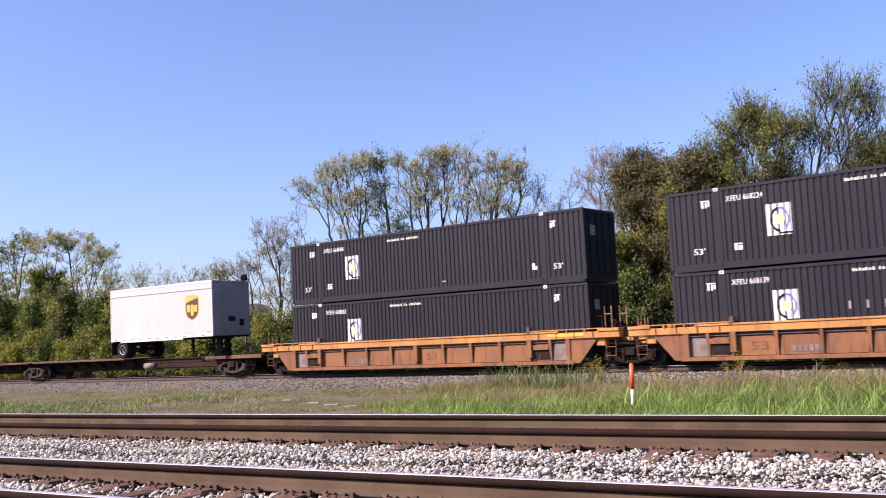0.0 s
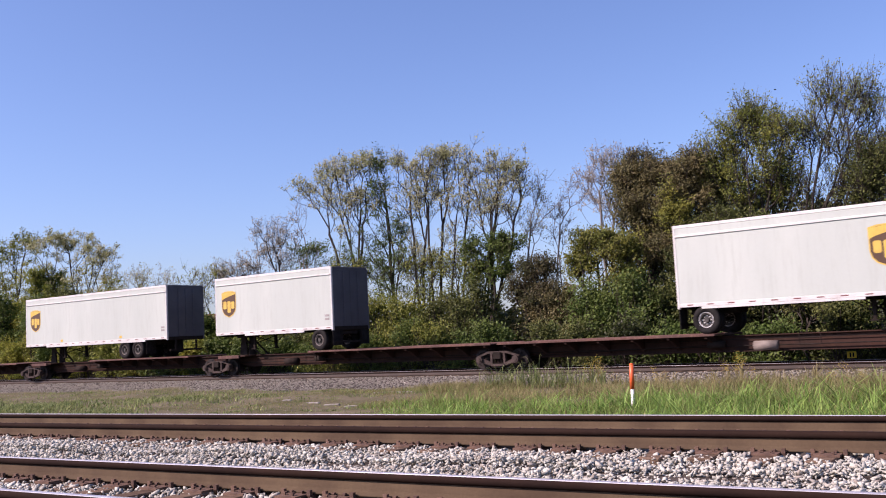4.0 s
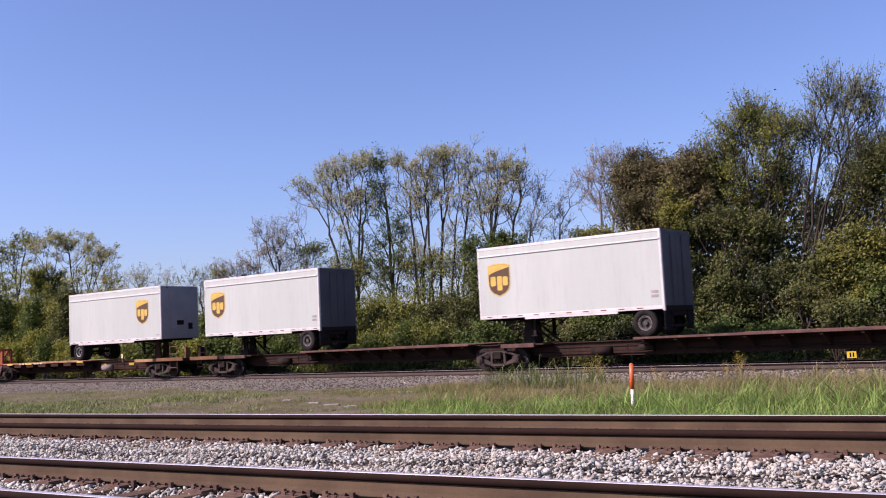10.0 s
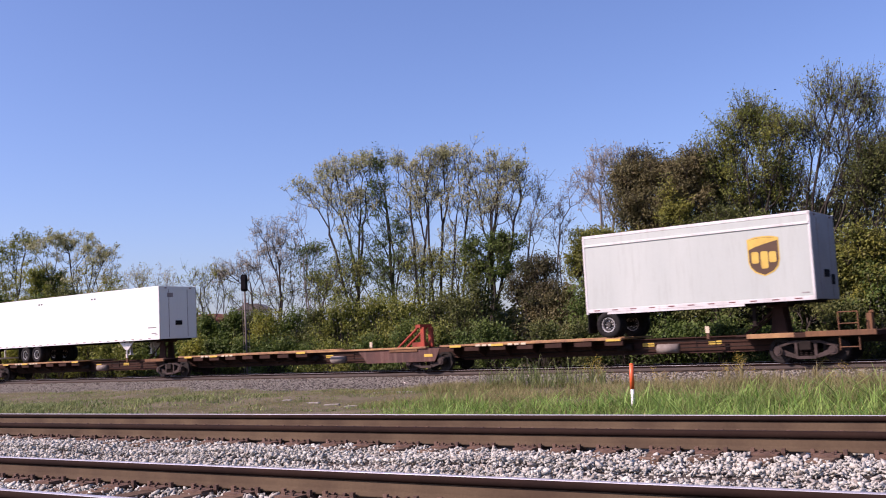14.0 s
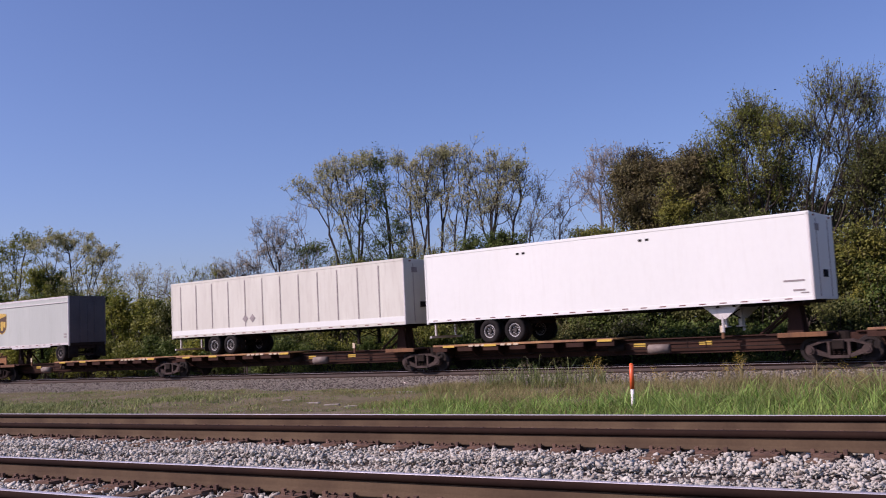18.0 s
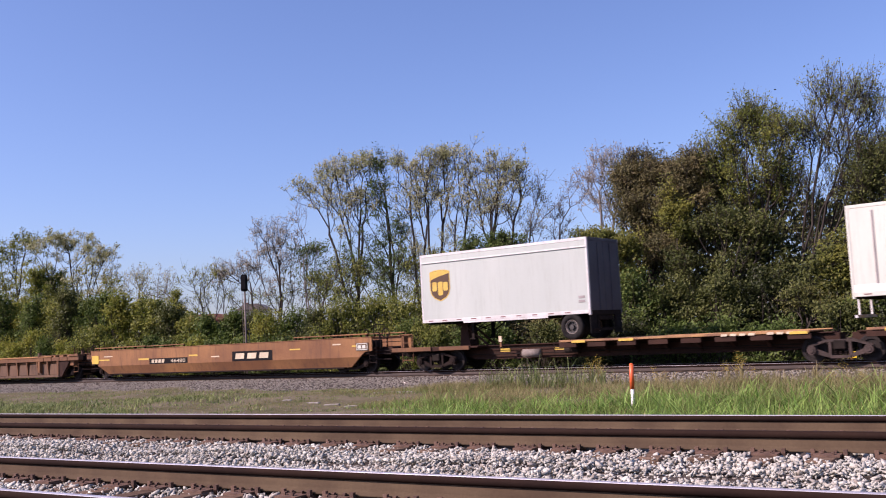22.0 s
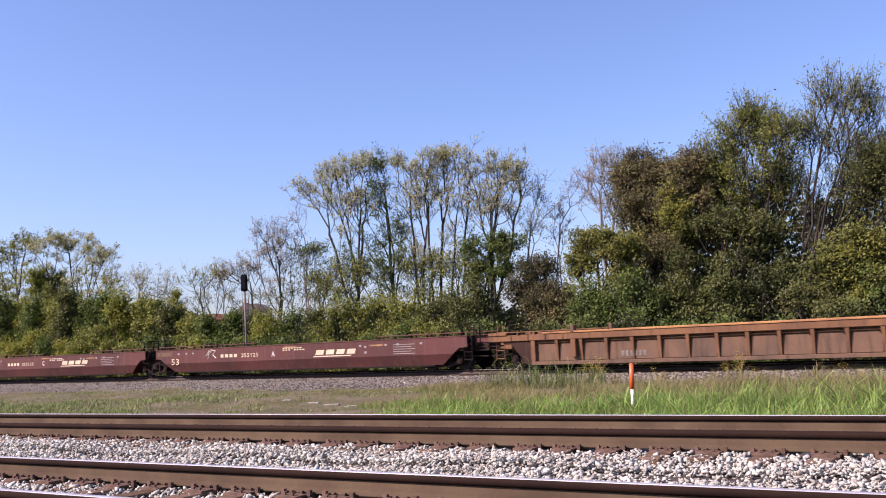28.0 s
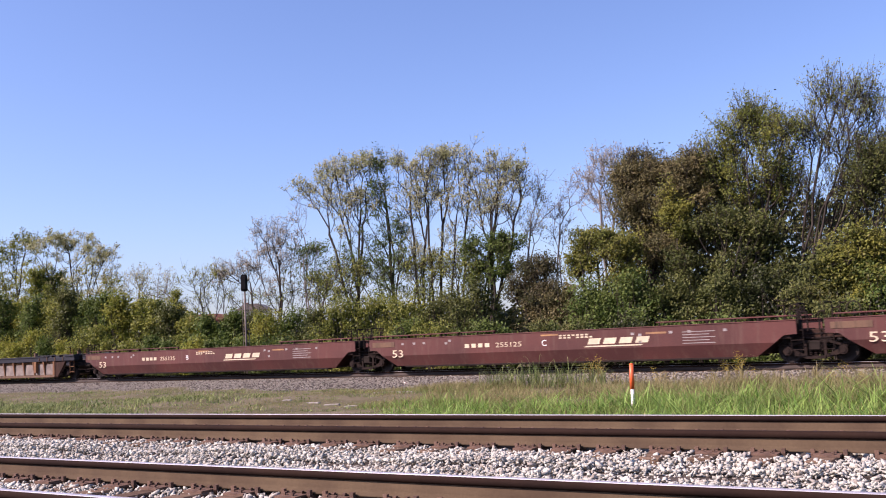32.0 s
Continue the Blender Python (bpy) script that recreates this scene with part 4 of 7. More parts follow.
        box(bm, hx - 0.55, hx + 0.1, -0.18, 0.18, 1.05, 1.25)
    else:
        prism(bm, [(hx - 0.28, 0.98), (hx + 0.28, 0.98), (hx + 0.16, hz - 0.1), (hx - 0.16, hz - 0.1)], -0.33, -0.22)
        prism(bm, [(hx - 0.28, 0.98), (hx + 0.28, 0.98), (hx + 0.16, hz - 0.1), (hx - 0.16, hz - 0.1)], 0.22, 0.33)
        box(bm, hx - 0.34, hx + 0.34, -0.46, 0.46, hz - 0.12, hz)
        rod(bm, (hx - e * 1.2, -0.28, 1.0), (hx - e * 0.1, -0.28, hz - 0.2), 0.05, 8)
        rod(bm, (hx - e * 1.2, 0.28, 1.0), (hx - e * 0.1, 0.28, hz - 0.2), 0.05, 8)
    part("hitch", bm, hitch_red if raised else spine_brown if tags else iron_black, u, "red folding trailer hitch" if raised else "dark folding trailer hitch")
    if tags:
        tag = part("stand_post", soft_box(hx - e * 2.3 - 0.05, hx - e * 2.3 + 0.05, -0.98, -0.9, 0.9, 1.28, 0.008), rust_chord, u, "short brown post")
        part("stand_tag", soft_box(hx - e * 2.3 - 0.075, hx - e * 2.3 + 0.075, -1.0, -0.985, 1.12, 1.36, 0.004), cream_mark, tag, "cream tag plate")
    # air tank, pipes, walk boards in the open middle
    mid = (p0 - 1.6) if e < 0 else (p1 + 1.6)
    bm = rod(bmesh.new(), (mid - 0.4, -0.82, 0.62), (mid + 0.4, -0.82, 0.62), 0.17, 14)
    part("air_tank", bm, tank_grey if tags or -60 < q0 < -55 else iron_brown, u, "dusty air reservoir tank", True)
    part("brake_pipe", rod(bmesh.new(), (-h + 1.0, -0.5, 0.62), (h - 1.0, -0.5, 0.62), 0.02, 6), iron_black, u)
    part("brake_pipe", rod(bmesh.new(), (-h + 1.0, -0.46, 0.85), (h - 1.0, -0.46, 0.85), 0.014, 6), iron_black, u)
    bm = bmesh.new()
    for zz in (0.62, 0.84):
        rod(bm, (mid + 1.2, -1.05, zz), (mid + 1.9, -1.05, zz), 0.018, 6)
    for xx in (1.2, 1.9):
        rod(bm, (mid + xx, -1.05, 0.62), (mid + xx, -1.05, 0.98), 0.018, 6)
    part("sill_step", bm, iron_brown, u, "hanging steel step")
    part("brake_cylinder", rod(bmesh.new(), (mid - e * 1.5, -0.7, 0.7), (mid - e * 2.1, -0.7, 0.7), 0.13, 12), iron_black, u, "", True)
    part("slack_rod", rod(bmesh.new(), (mid - e * 2.1, -0.7, 0.68), (-e * (h - 1.4), -0.4, 0.5), 0.018, 6), iron_brown, u)
    if tags:
        s0 = p1 - 3.0 if q0 < -190 and q0 > -230 else p0 + 1.9
        patches("reporting_bar", [(s0 + 0.32 * i, s0 + 0.22 + 0.32 * i, 0.985, 1.065, 0.02) for i in range(8) if i != 4], -1.343, cream_mark, u)
        for x in (mid - 1.0 * e, mid + 1.6 * e):
            part("marker_plate", soft_box(x - 0.24, x + 0.24, -0.374, -0.362, 0.70, 0.84, 0.003), mark_yellow, u, "yellow marker plate")
    part("articulation", rod(bmesh.new(), (e * (h - 0.05), 0, 0.66), (e * (h - 0.05), 0, 1.0), 0.3, 14), iron_black, u)
    MOVERS.append((u, qc))
    return u


def spine_end(q, e, colour, pale=False):
    """The outer end of a spine car, with its coupler, ladder and brake stand."""
    u = thing("spine_car_end", "brown end platform of a spine car with coupler, ladder and handrails", "spine car", "spine car ends")
    part("end_platform", soft_box(-1.3, 1.3, -1.25, 1.25, 0.84, 1.0, 0.015), colour, u)
    part("draft_sill", soft_box(-1.3, 1.6, -0.3, 0.3, 0.62, 0.84, 0.015), iron_black, u)
    bm = bmesh.new()
    rod(bm, (e * 1.3, 0, 0.8), (e * 2.0, 0, 0.8), 0.1, 8)
    box(bm, e * 1.95 - 0.18, e * 1.95 + 0.18, -0.14, 0.14, 0.66, 0.94)
    part("coupler", bm, iron_black, u, "dark cast-iron coupler")
    bm = bmesh.new()
    for dx in (0.15, 0.75):
        rod(bm, (e * dx, -1.22, 0.4), (e * dx, -1.22, 1.62), 0.022, 6)
    for z in (0.5, 0.85, 1.25, 1.62):
        rod(bm, (e * 0.15, -1.22, z), (e * 0.75, -1.22, z), 0.018, 6)
    part("ladder", bm, rust_chord if pale else iron_brown, u, "grimy steel ladder")
    bm = bmesh.new()
    box(bm, e * 1.0 - 0.08, e * 1.0 + 0.08, -0.9, -0.6, 1.0, 1.55)
    rod(bm, (e * 1.0, -0.75, 1.55), (e * 1.12, -0.95, 1.6), 0.05, 8)
    part("brake_stand", bm, rust_chord if pale else iron_brown, u, "brake stand")
    part("end_sill", soft_box(min(e * 1.3, -e * 0.9), max(e * 1.3, -e * 0.9), -1.32, -1.25, 0.86, 1.04, 0.01), rust_chord, u)
    MOVERS.append((u, q))
    return u


# ---- road trailers ----
def shield(parent, x, z, w, h2, y):
    """A brown shield badge with a gold band and plain gold shapes."""
    def outline(k):
        a = [(-0.5, 0.44), (-0.25, 0.49), (0.0, 0.5), (0.25, 0.49), (0.5, 0.44), (0.5, -0.12), (0.44, -0.28), (0.3, -0.40), (0.0, -0.5), (-0.3, -0.40), (-0.44, -0.28), (-0.5, -0.12)]
        return [(x + p * w * k, z + q_ * h2 * k) for p, q_ in a]
    rim = part("badge", prism(bmesh.new(), outline(1.0), y - 0.004, y), shield_gold, parent, "brown and gold shield badge")
    part("badge_field", prism(bmesh.new(), outline(0.93), y - 0.007, y - 0.0045), shield_brown, rim)
    bm = bmesh.new()
    n = 8
    up = [(x - 0.465 * w + 0.93 * w * i / n, z + h2 * (0.41 + 0.05 * math.sin(math.pi * i / n))) for i in range(n + 1)]
    lo = [(x - 0.465 * w + 0.93 * w * i / n, z + h2 * (0.17 + 0.20 * (i / n) ** 0.7)) for i in range(n + 1)]
    prism(bm, up + lo[::-1], y - 0.0095, y - 0.0072)
    part("badge_band", bm, shield_gold, rim)
    for mid, low_, high_ in ((-0.27, -0.17, 0.12), (0.02, -0.31, 0.12), (0.28, -0.17, 0.10)):
        c = 0.035
        q = [(-0.115, low_ + c), (-0.115 + c, low_), (0.115 - c, low_), (0.115, low_ + c), (0.115, high_ - c), (0.115 - c, high_), (-0.115 + c, high_), (-0.115, high_ - c)]
        part("badge_shape", prism(bmesh.new(), [(x + (mid + p) * w, z + v * h2) for p, v in q], y - 0.0100, y - 0.0075), shield_gold, rim)
    return rim


def wheel_pair(parent, x, y, z, r, rim):
    t = part("wheel", ring(bmesh.new(), (x, y - 0.14, z), r * 0.56, r, 0, 0.28, 28), rubber, parent, "black road tyre", True)
    bm = ring(bmesh.new(), (x, y - 0.10, z), r * 0.40, r * 0.575, 0, 0.2, 24)
    rod(bm, (x, y - 0.02, z), (x, y + 0.05, z), r * 0.5, 20)
    rod(bm, (x, y - 0.12, z), (x, y, z), r * 0.18, 12)
    part("rim", bm, rim_dark, t, "dark dished steel rim")
    bm = bmesh.new()
    for i in range(8):
        a = 2 * math.pi * i / 8
        rod(bm, (x + r * 0.29 * math.cos(a), y - 0.045, z + r * 0.29 * math.sin(a)), (x + r * 0.29 * math.cos(a), y - 0.015, z + r * 0.29 * math.sin(a)), r * 0.05, 6)
    part("wheel_nuts", bm, rim, t, "ring of wheel nuts")
    part("rim_edge", ring(bmesh.new(), (x, y - 0.125, z), r * 0.50, r * 0.575, 0, 0.03, 24), rim_white if rim is rim_white else tank_grey, t, "worn rim edge")


DASH = mesh_of(box(bmesh.new(), -0.12, 0.12, -0.003, 0.003, -0.018, 0.018), reflector_red)
CROSS = mesh_of(box(bmesh.new(), -0.03, 0.03, -1.19, 1.19, -0.1, 0.0), iron_black)


def trailer(q0, q1, faces, skin, label, axles, rim, badge=True, panels=0, top=5.0, low=2.08, cap=False):
    """A box trailer from q0 to q1 whose nose points to faces (1: the way the train runs); axles: places of its wheels on the train."""
    qc, h = (q0 + q1) / 2, (q1 - q0) / 2
    t = thing("semi_trailer", label, "trailer", "trailers on the spine cars")
    hw = 1.295
    part("side_skin", soft_box(-h + 0.06, h - 0.06, -hw + 0.012, -hw + 0.05, low + 0.12, top - 0.10, 0.004), skin, t)
    part("side_skin", soft_box(-h + 0.06, h - 0.06, hw - 0.05, hw - 0.012, low + 0.12, top - 0.10, 0.004), skin, t)
    part("roof", soft_box(-h + 0.05, h - 0.05, -hw + 0.04, hw - 0.04, top - 0.06, top - 0.015, 0.01), alu, t)
    part("floor", soft_box(-h + 0.05, h - 0.05, -hw + 0.05, hw - 0.05, low, low + 0.13, 0.01), iron_black, t)
    for s in (-1, 1):
        y0, y1 = sorted((s * hw, s * (hw - 0.08)))
        part("top_rail", soft_box(-h, h, y0, y1, top - 0.115, top, 0.012), skin if not badge else alu, t)
        part("bottom_rail", soft_box(-h + 0.05, h - 0.05, y0 - (0.004 if s < 0 else 0), y1, low - 0.02, low + 0.12, 0.01), skin if not badge else alu, t)
    if badge:
        if faces > 0:
            part("upper_band", soft_box(-h + 0.06, h - 0.06, -hw - 0.024, -hw + 0.012, top - 0.43, top - 0.35, 0.006), alu, t, "bright seam strip below the roof")
        else:
            part("upper_band", soft_box(-h + 0.06, h - 0.06, -hw - 0.030, -hw + 0.012, top - 0.39, top - 0.34, 0.006), alu, t, "narrow seam below the roof")
        part("skirt_strip", soft_box(-h + 0.9 if faces > 0 else -h + 2.2, h - 2.4 if faces > 0 else h - 1.9, -hw - 0.002, -hw + 0.01, low - 0.10, low - 0.02, 0.003), alu, t)
    # nose and doors
    nose, tail = faces * h, -faces * h
    part("front_wall", soft_box(min(nose, nose - faces * 0.05), max(nose, nose - faces * 0.05), -hw + 0.03, hw - 0.03, low, top - 0.02, 0.01), door_grey if badge else skin, t)
    for s in (-1, 1):
        part("corner_post", soft_box(min(nose, nose - faces * 0.1), max(nose, nose - faces * 0.1), min(s * hw, s * (hw - 0.07)), max(s * hw, s * (hw - 0.07)), low - 0.02, top - 0.02, 0.02), door_grey if s > 0 else alu, t)
        part("rear_post", soft_box(min(tail, tail + faces * 0.09), max(tail, tail + faces * 0.09), min(s * (hw + 0.004), s * (hw - 0.1)), max(s * (hw + 0.004), s * (hw - 0.1)), low - 0.08, top, 0.012), door_dark if s > 0 else alu if badge else skin, t)
        d = part("rear_door", soft_box(min(tail + faces * 0.01, tail + faces * 0.05), max(tail + faces * 0.01, tail + faces * 0.05), min(s * 0.01, s * (hw - 0.1)), max(s * 0.01, s * (hw - 0.1)), low + 0.1, top - 0.14, 0.006), door_dark if badge else door_grey, t)
        part("lock_rod", rod(bmesh.new(), (tail - faces * 0.015, s * 0.5, low + 0.1), (tail - faces * 0.015, s * 0.5, top - 0.2), 0.02, 6), door_dark, d)
    part("rear_header", soft_box(min(tail, tail + faces * 0.06), max(tail, tail + faces * 0.06), -hw + 0.1, hw - 0.1, top - 0.14, top, 0.01), door_dark if badge else door_grey, t)
    part("rear_sill", soft_box(min(tail, tail + faces * 0.1), max(tail, tail + faces * 0.1), -hw + 0.1, hw - 0.1, low - 0.08, low + 0.1, 0.01), iron_black, t)
    bm = bmesh.new()
    for y0 in (-0.7, 0.7):
        box(bm, tail + faces * 0.02 - 0.03, tail + faces * 0.02 + 0.03, y0 - 0.05, y0 + 0.05, low - 0.62, low - 0.05)
    box(bm, tail + faces * 0.02 - 0.04, tail + faces * 0.02 + 0.04, -1.1, 1.1, low - 0.68, low - 0.58)
    part("bumper_guard", bm, iron_black if badge else alu, t)
    for i in range(round(2 * h / 0.6)):
        part("cross_member", CROSS, None, t).location = (-h + 0.33 + i * 0.6, 0, low)
    # landing gear
    lx = nose - faces * (2.3 if h < 5 else 3.3)
    for s in (-1, 1):
        bm = bmesh.new()
        box(bm, lx - 0.06, lx + 0.06, s * 0.72 - 0.06, s * 0.72 + 0.06, low - 0.75, low)
        box(bm, lx - 0.14, lx + 0.14, s * 0.72 - 0.12, s * 0.72 + 0.12, low - 0.79, low - 0.75)
        rod(bm, (lx, s * 0.72, low - 0.5), (lx - faces * 0.75, s * 0.72, low - 0.05), 0.025, 6)
        part("landing_leg", bm, iron_black if badge or panels else alu, t)
        if not badge and not panels:
            part("leg_gusset", prism(bmesh.new(), [(lx - 0.7, low - 0.02), (lx + 0.7, low - 0.02), (lx + 0.12, low - 0.5), (lx - 0.12, low - 0.5)], s * 1.0 - 0.02, s * 1.0 + 0.02), alu, t, "pale leg gusset")
            part("leg_foot", rod(bmesh.new(), (lx, s * 0.98, low - 0.95), (lx, s * 0.98, low - 0.4), 0.05, 8), alu, t)
    bm = bmesh.new()
    rod(bm, (lx, -0.72, low - 0.5), (lx, 0.72, low - 0.15), 0.025, 6)
    rod(bm, (lx, 0.72, low - 0.5), (lx, -0.72, low - 0.15), 0.025, 6)
    part("leg_brace", bm, iron_black, t)
    r = 0.5 if badge else 0.49
    for a in axles:
        x = a - qc
        part("axle", rod(bmesh.new(), (x, -1.0, 1.09 + r), (x, 1.0, 1.09 + r), 0.07, 10), iron_black, t)
        for s in (-1, 1):
            wheel_pair(t, x, s * 1.14, 1.09 + r, r, rim)
            wheel_pair(t, x, s * 0.80, 1.09 + r, r, rim)
    xa = min(axles) - qc - 0.85
    xb = max(axles) - qc + 0.85
    part("suspension_frame", soft_box(xa, xb, -0.55, 0.55, low - 0.28, low - 0.1, 0.02), iron_black, t)
    fx = tail + faces * 0.05 if badge and h < 5 else min(axles, key=lambda a: faces * a) - qc - faces * 0.75
    for s in (-1, 1):
        part("mud_flap", box(bmesh.new(), fx - 0.01, fx + 0.01, s * 0.95 - 0.33, s * 0.95 + 0.33, 1.3, low - 0.05), rubber, t)
    if badge:
        bx = faces * (h - 1.62) if faces > 0 else -h + 1.02
        shield(t, bx if faces > 0 else -h + 1.05, low + 1.55, 1.08, 1.36, -hw + 0.008)
    # reflective strip
    for i in range(int(2 * h / 0.75)):
        part("reflector", DASH, None, t).location = (-h + 0.48 + i * 0.75, -hw - 0.005, low + 0.055)
    patches("small_label", [(h - 0.5, h - 0.22, low + 0.42 + 0.16 * i, low + 0.52 + 0.16 * i) for i in range(2)] if faces < 0 else [(h - 0.45, h - 0.2, low + 0.22, low + 0.26)], -hw + 0.008, trailer_seam, t)
    if panels:
        for i in range(panels):
            x = -h + 0.80 + 1.27 * i
            part("panel_seam", box(bmesh.new(), x - 0.03, x + 0.03, -hw - 0.006, -hw + 0.014, low + 0.38, top - 0.22), trailer_seam, t, "grey upright seam")
        part("scuff_band", soft_box(-h + 0.06, h - 0.06, -hw - 0.003, -hw + 0.01, low + 0.12, low + 0.36, 0.004), trailer_white, t)
        for i in range(2):
            x = -2.25 + 0.52 * i
            part("placard", prism(bmesh.new(), [(x, low + 0.55), (x + 0.21, low + 0.76), (x, low + 0.97), (x - 0.21, low + 0.76)], -hw - 0.004, -hw + 0.01), trailer_seam, t, "diamond placard holder")
    elif not badge:
        patches("marker_light", [(x, x + 0.14, top - 0.42, top - 0.34) for x in (-3.4, -3.12, 2.0, 2.28)], -hw + 0.008, mark_dark, t)
        patches("small_label", [(h - 1.0, h - 0.3, low + 0.62, low + 0.68), (h - 0.7, h - 0.3, low + 0.3, low + 0.36)], -hw + 0.008, trailer_seam, t)
    if faces > 0:
        # lights, placard and air connections on the nose
        part("nose_label", soft_box(nose - 0.004, nose + 0.012, -0.75, -0.35, top - 0.62, top - 0.38, 0.003), trailer_seam, t, "small pale label plate")
        part("connection_box", soft_box(nose - 0.004, nose + 0.05, -0.22, 0.22, low + 0.75, low + 1.0, 0.01), mark_dark, t, "dark box of air and cable connections")
        for yy in (-0.85, 0.85):
            part("nose_light", soft_box(nose - 0.004, nose + 0.03, yy - 0.06, yy + 0.06, top - 0.14, top - 0.08, 0.005), reflector_red, t)
        part("nose_seam", soft_box(nose - 0.004, nose + 0.015, -0.66, -0.63, low + 0.1, top - 0.2, 0.003), trailer_seam, t)
        part("nose_seam", soft_box(nose - 0.004, nose + 0.015, 0.63, 0.66, low + 0.1, top - 0.2, 0.003), trailer_seam, t)
    if cap:
        part("nose_vent", soft_box(nose - 0.005, nose + faces * 0.03, 0.55, 0.85, low + 0.5, low + 0.85, 0.01), mark_dark, t)
    if badge and h > 5:
        for x in (-h + 3.7, h - 4.2):
            bars("marker_plate", [(x, x + 0.22, low + 0.18, low + 0.32)], -hw + 0.006, mark_yellow, t)
    MOVERS.append((t, qc))
    return t


# ---- the train, from its front to its end ----
ORANGE = "weathered orange well car with upright side ribs"
ribbed_well(-16.45, 3.15, orange_steel, orange_web, 1.62, ORANGE)
ribbed_well(-36.3, -16.85, orange_steel, orange_web, 1.62, ORANGE)
container(-6.645, 0.36, "XFEU 668139")
container(-6.645, 3.262, "XFEU 668224")
container(-26.265, 0.36, "XFEU 668362")
container(-26.265, 3.262, "XFEU 668066")
for q in (2.9, -16.65, -34.9):
    truck(q)

DARK = "grimy dark red-brown spine car unit with a trailer platform"
T1 = (-39.0, -57.05, -74.6, -91.75, -108.87, -125.97)
spine_end(-37.9, 1, spine_dark)
spine_unit(T1[1], T1[0], (-56.9, -47.65), -40.9, spine_dark, deck_red, DARK)
spine_unit(T1[2], T1[1], (-67.75, -57.25), -73.4, spine_dark, deck_red, DARK)
spine_unit(T1[3], T1[2], (-85.35, -76.6), -90.6, spine_dark, deck_red, DARK)
spine_unit(T1[4], T1[3], (-102.6, -93.0), -107.8, spine_dark, deck_red, DARK)
spine_unit(T1[5], T1[4], (-120.1, -110.2), -125.2, spine_dark, deck_red, DARK)
spine_end(-127.0, -1, spine_dark)
BROWN = "brown spine car unit with a yellow-edged trailer platform"
T2 = (-131.2, -147.4, -165.0, -182.45, -199.93, -216.6)
spine_end(-130.2, 1, spine_brown, True)
spine_unit(T2[1], T2[0], (-146.4, -137.8), -132.3, spine_brown, deck_yellow, BROWN, tags=True)
spine_unit(T2[2], T2[1], (-164.0, -154.4), -148.3, spine_brown, deck_yellow, BROWN, raised=True, tags=True)
spine_unit(T2[3], T2[2], (-181.6, -173.0), -166.6, spine_brown, deck_yellow, BROWN, tags=True)
spine_unit(T2[4], T2[3], (-199.0, -190.4), -184.2, spine_brown, deck_yellow, BROWN, tags=True)
spine_unit(T2[5], T2[4], (-210.3, -200.8), -215.6, spine_brown, deck_yellow, BROWN, tags=True)
spine_end(-217.6, -1, spine_brown, True)
for q in T1 + T2:
    truck(q, q < -200)
GREY = "light grey box trailer with a brown and gold shield badge"
trailer(-48.95, -40.2, 1, trailer_grey, GREY, (-47.93,), rim_white, cap=True)
trailer(-74.35, -66.08, -1, trailer_grey, GREY, (-67.03,), rim_dark)
trailer(-91.98, -78.36, -1, trailer_grey, "long light grey box trailer with a shield badge", (-82.15, -80.94), rim_dark)
trailer(-109.5, -101.28, -1, trailer_grey, GREY, (-102.12,), rim_dark)
trailer(-127.03, -118.75, -1, trailer_grey, GREY, (-119.66,), rim_dark)
trailer(-139.22, -130.66, 1, trailer_grey, GREY, (-138.33,), rim_white, cap=True)
trailer(-181.9, -165.55, 1, trailer_white, "long bright white box trailer without lettering", (-178.64, -177.4), rim_white, badge=False)
trailer(-199.35, -183.1, 1, trailer_cream, "long dusty white box trailer with grey panel seams", (-195.93, -194.68), rim_white, badge=False, panels=12)
trailer(-217.1, -208.86, -1, trailer_grey, GREY, (-209.74,), rim_dark)

smooth_well(-241.9, -219.6, tan_steel, 1.58, "tan-brown smooth-sided well car with a black name plate", "plate")
ribbed_well(-266.2, -242.6, rust_chord, rust_panel, 1.07, "rust-brown ribbed well car, empty", mark=False, tall=False)
MAROON = "maroon smooth-sided well car, empty, with cream block shapes"
smooth_well(-288.65, -267.0, maroon_steel, 1.42, MAROON, "sweep", "A", "255125")
smooth_well(-308.5, -288.75, maroon_steel, 1.42, MAROON, "sweep", "C", "255125")
smooth_well(-330.4, -308.6, maroon_steel, 1.42, MAROON, "sweep", "B", "255125")
ribbed_well(-354.5, -331.0, navy_steel, tank_grey, 1.07, "black-topped ribbed well car with dusty grey panels, empty", mark=False, tall=False)
for q in (-221.5, -240.0, -244.6, -264.3, -268.9, -288.7, -308.55, -328.6, -333.0):
    truck(q)

# ---- trees and bushes ----
def tube(verts, faces, pts, radii, n=5):
    """Adds a tapered branch through pts to lists of places and faces."""
    base = len(verts)
    for k, (p, r) in enumerate(zip(pts, radii)):
        d = (pts[min(k + 1, len(pts) - 1)] - pts[max(k - 1, 0)]).normalized()
        u = d.orthogonal().normalized()
        w = d.cross(u)
        for i in range(n):
            a = 2 * math.pi * i / n
            verts.append(p + (u * math.cos(a) + w * math.sin(a)) * r)
    for k in range(len(pts) - 1):
        for i in range(n):
            j = (i + 1) % n
            faces.append((base + k * n + i, base + k * n + j, base + (k + 1) * n + j, base + (k + 1) * n + i))


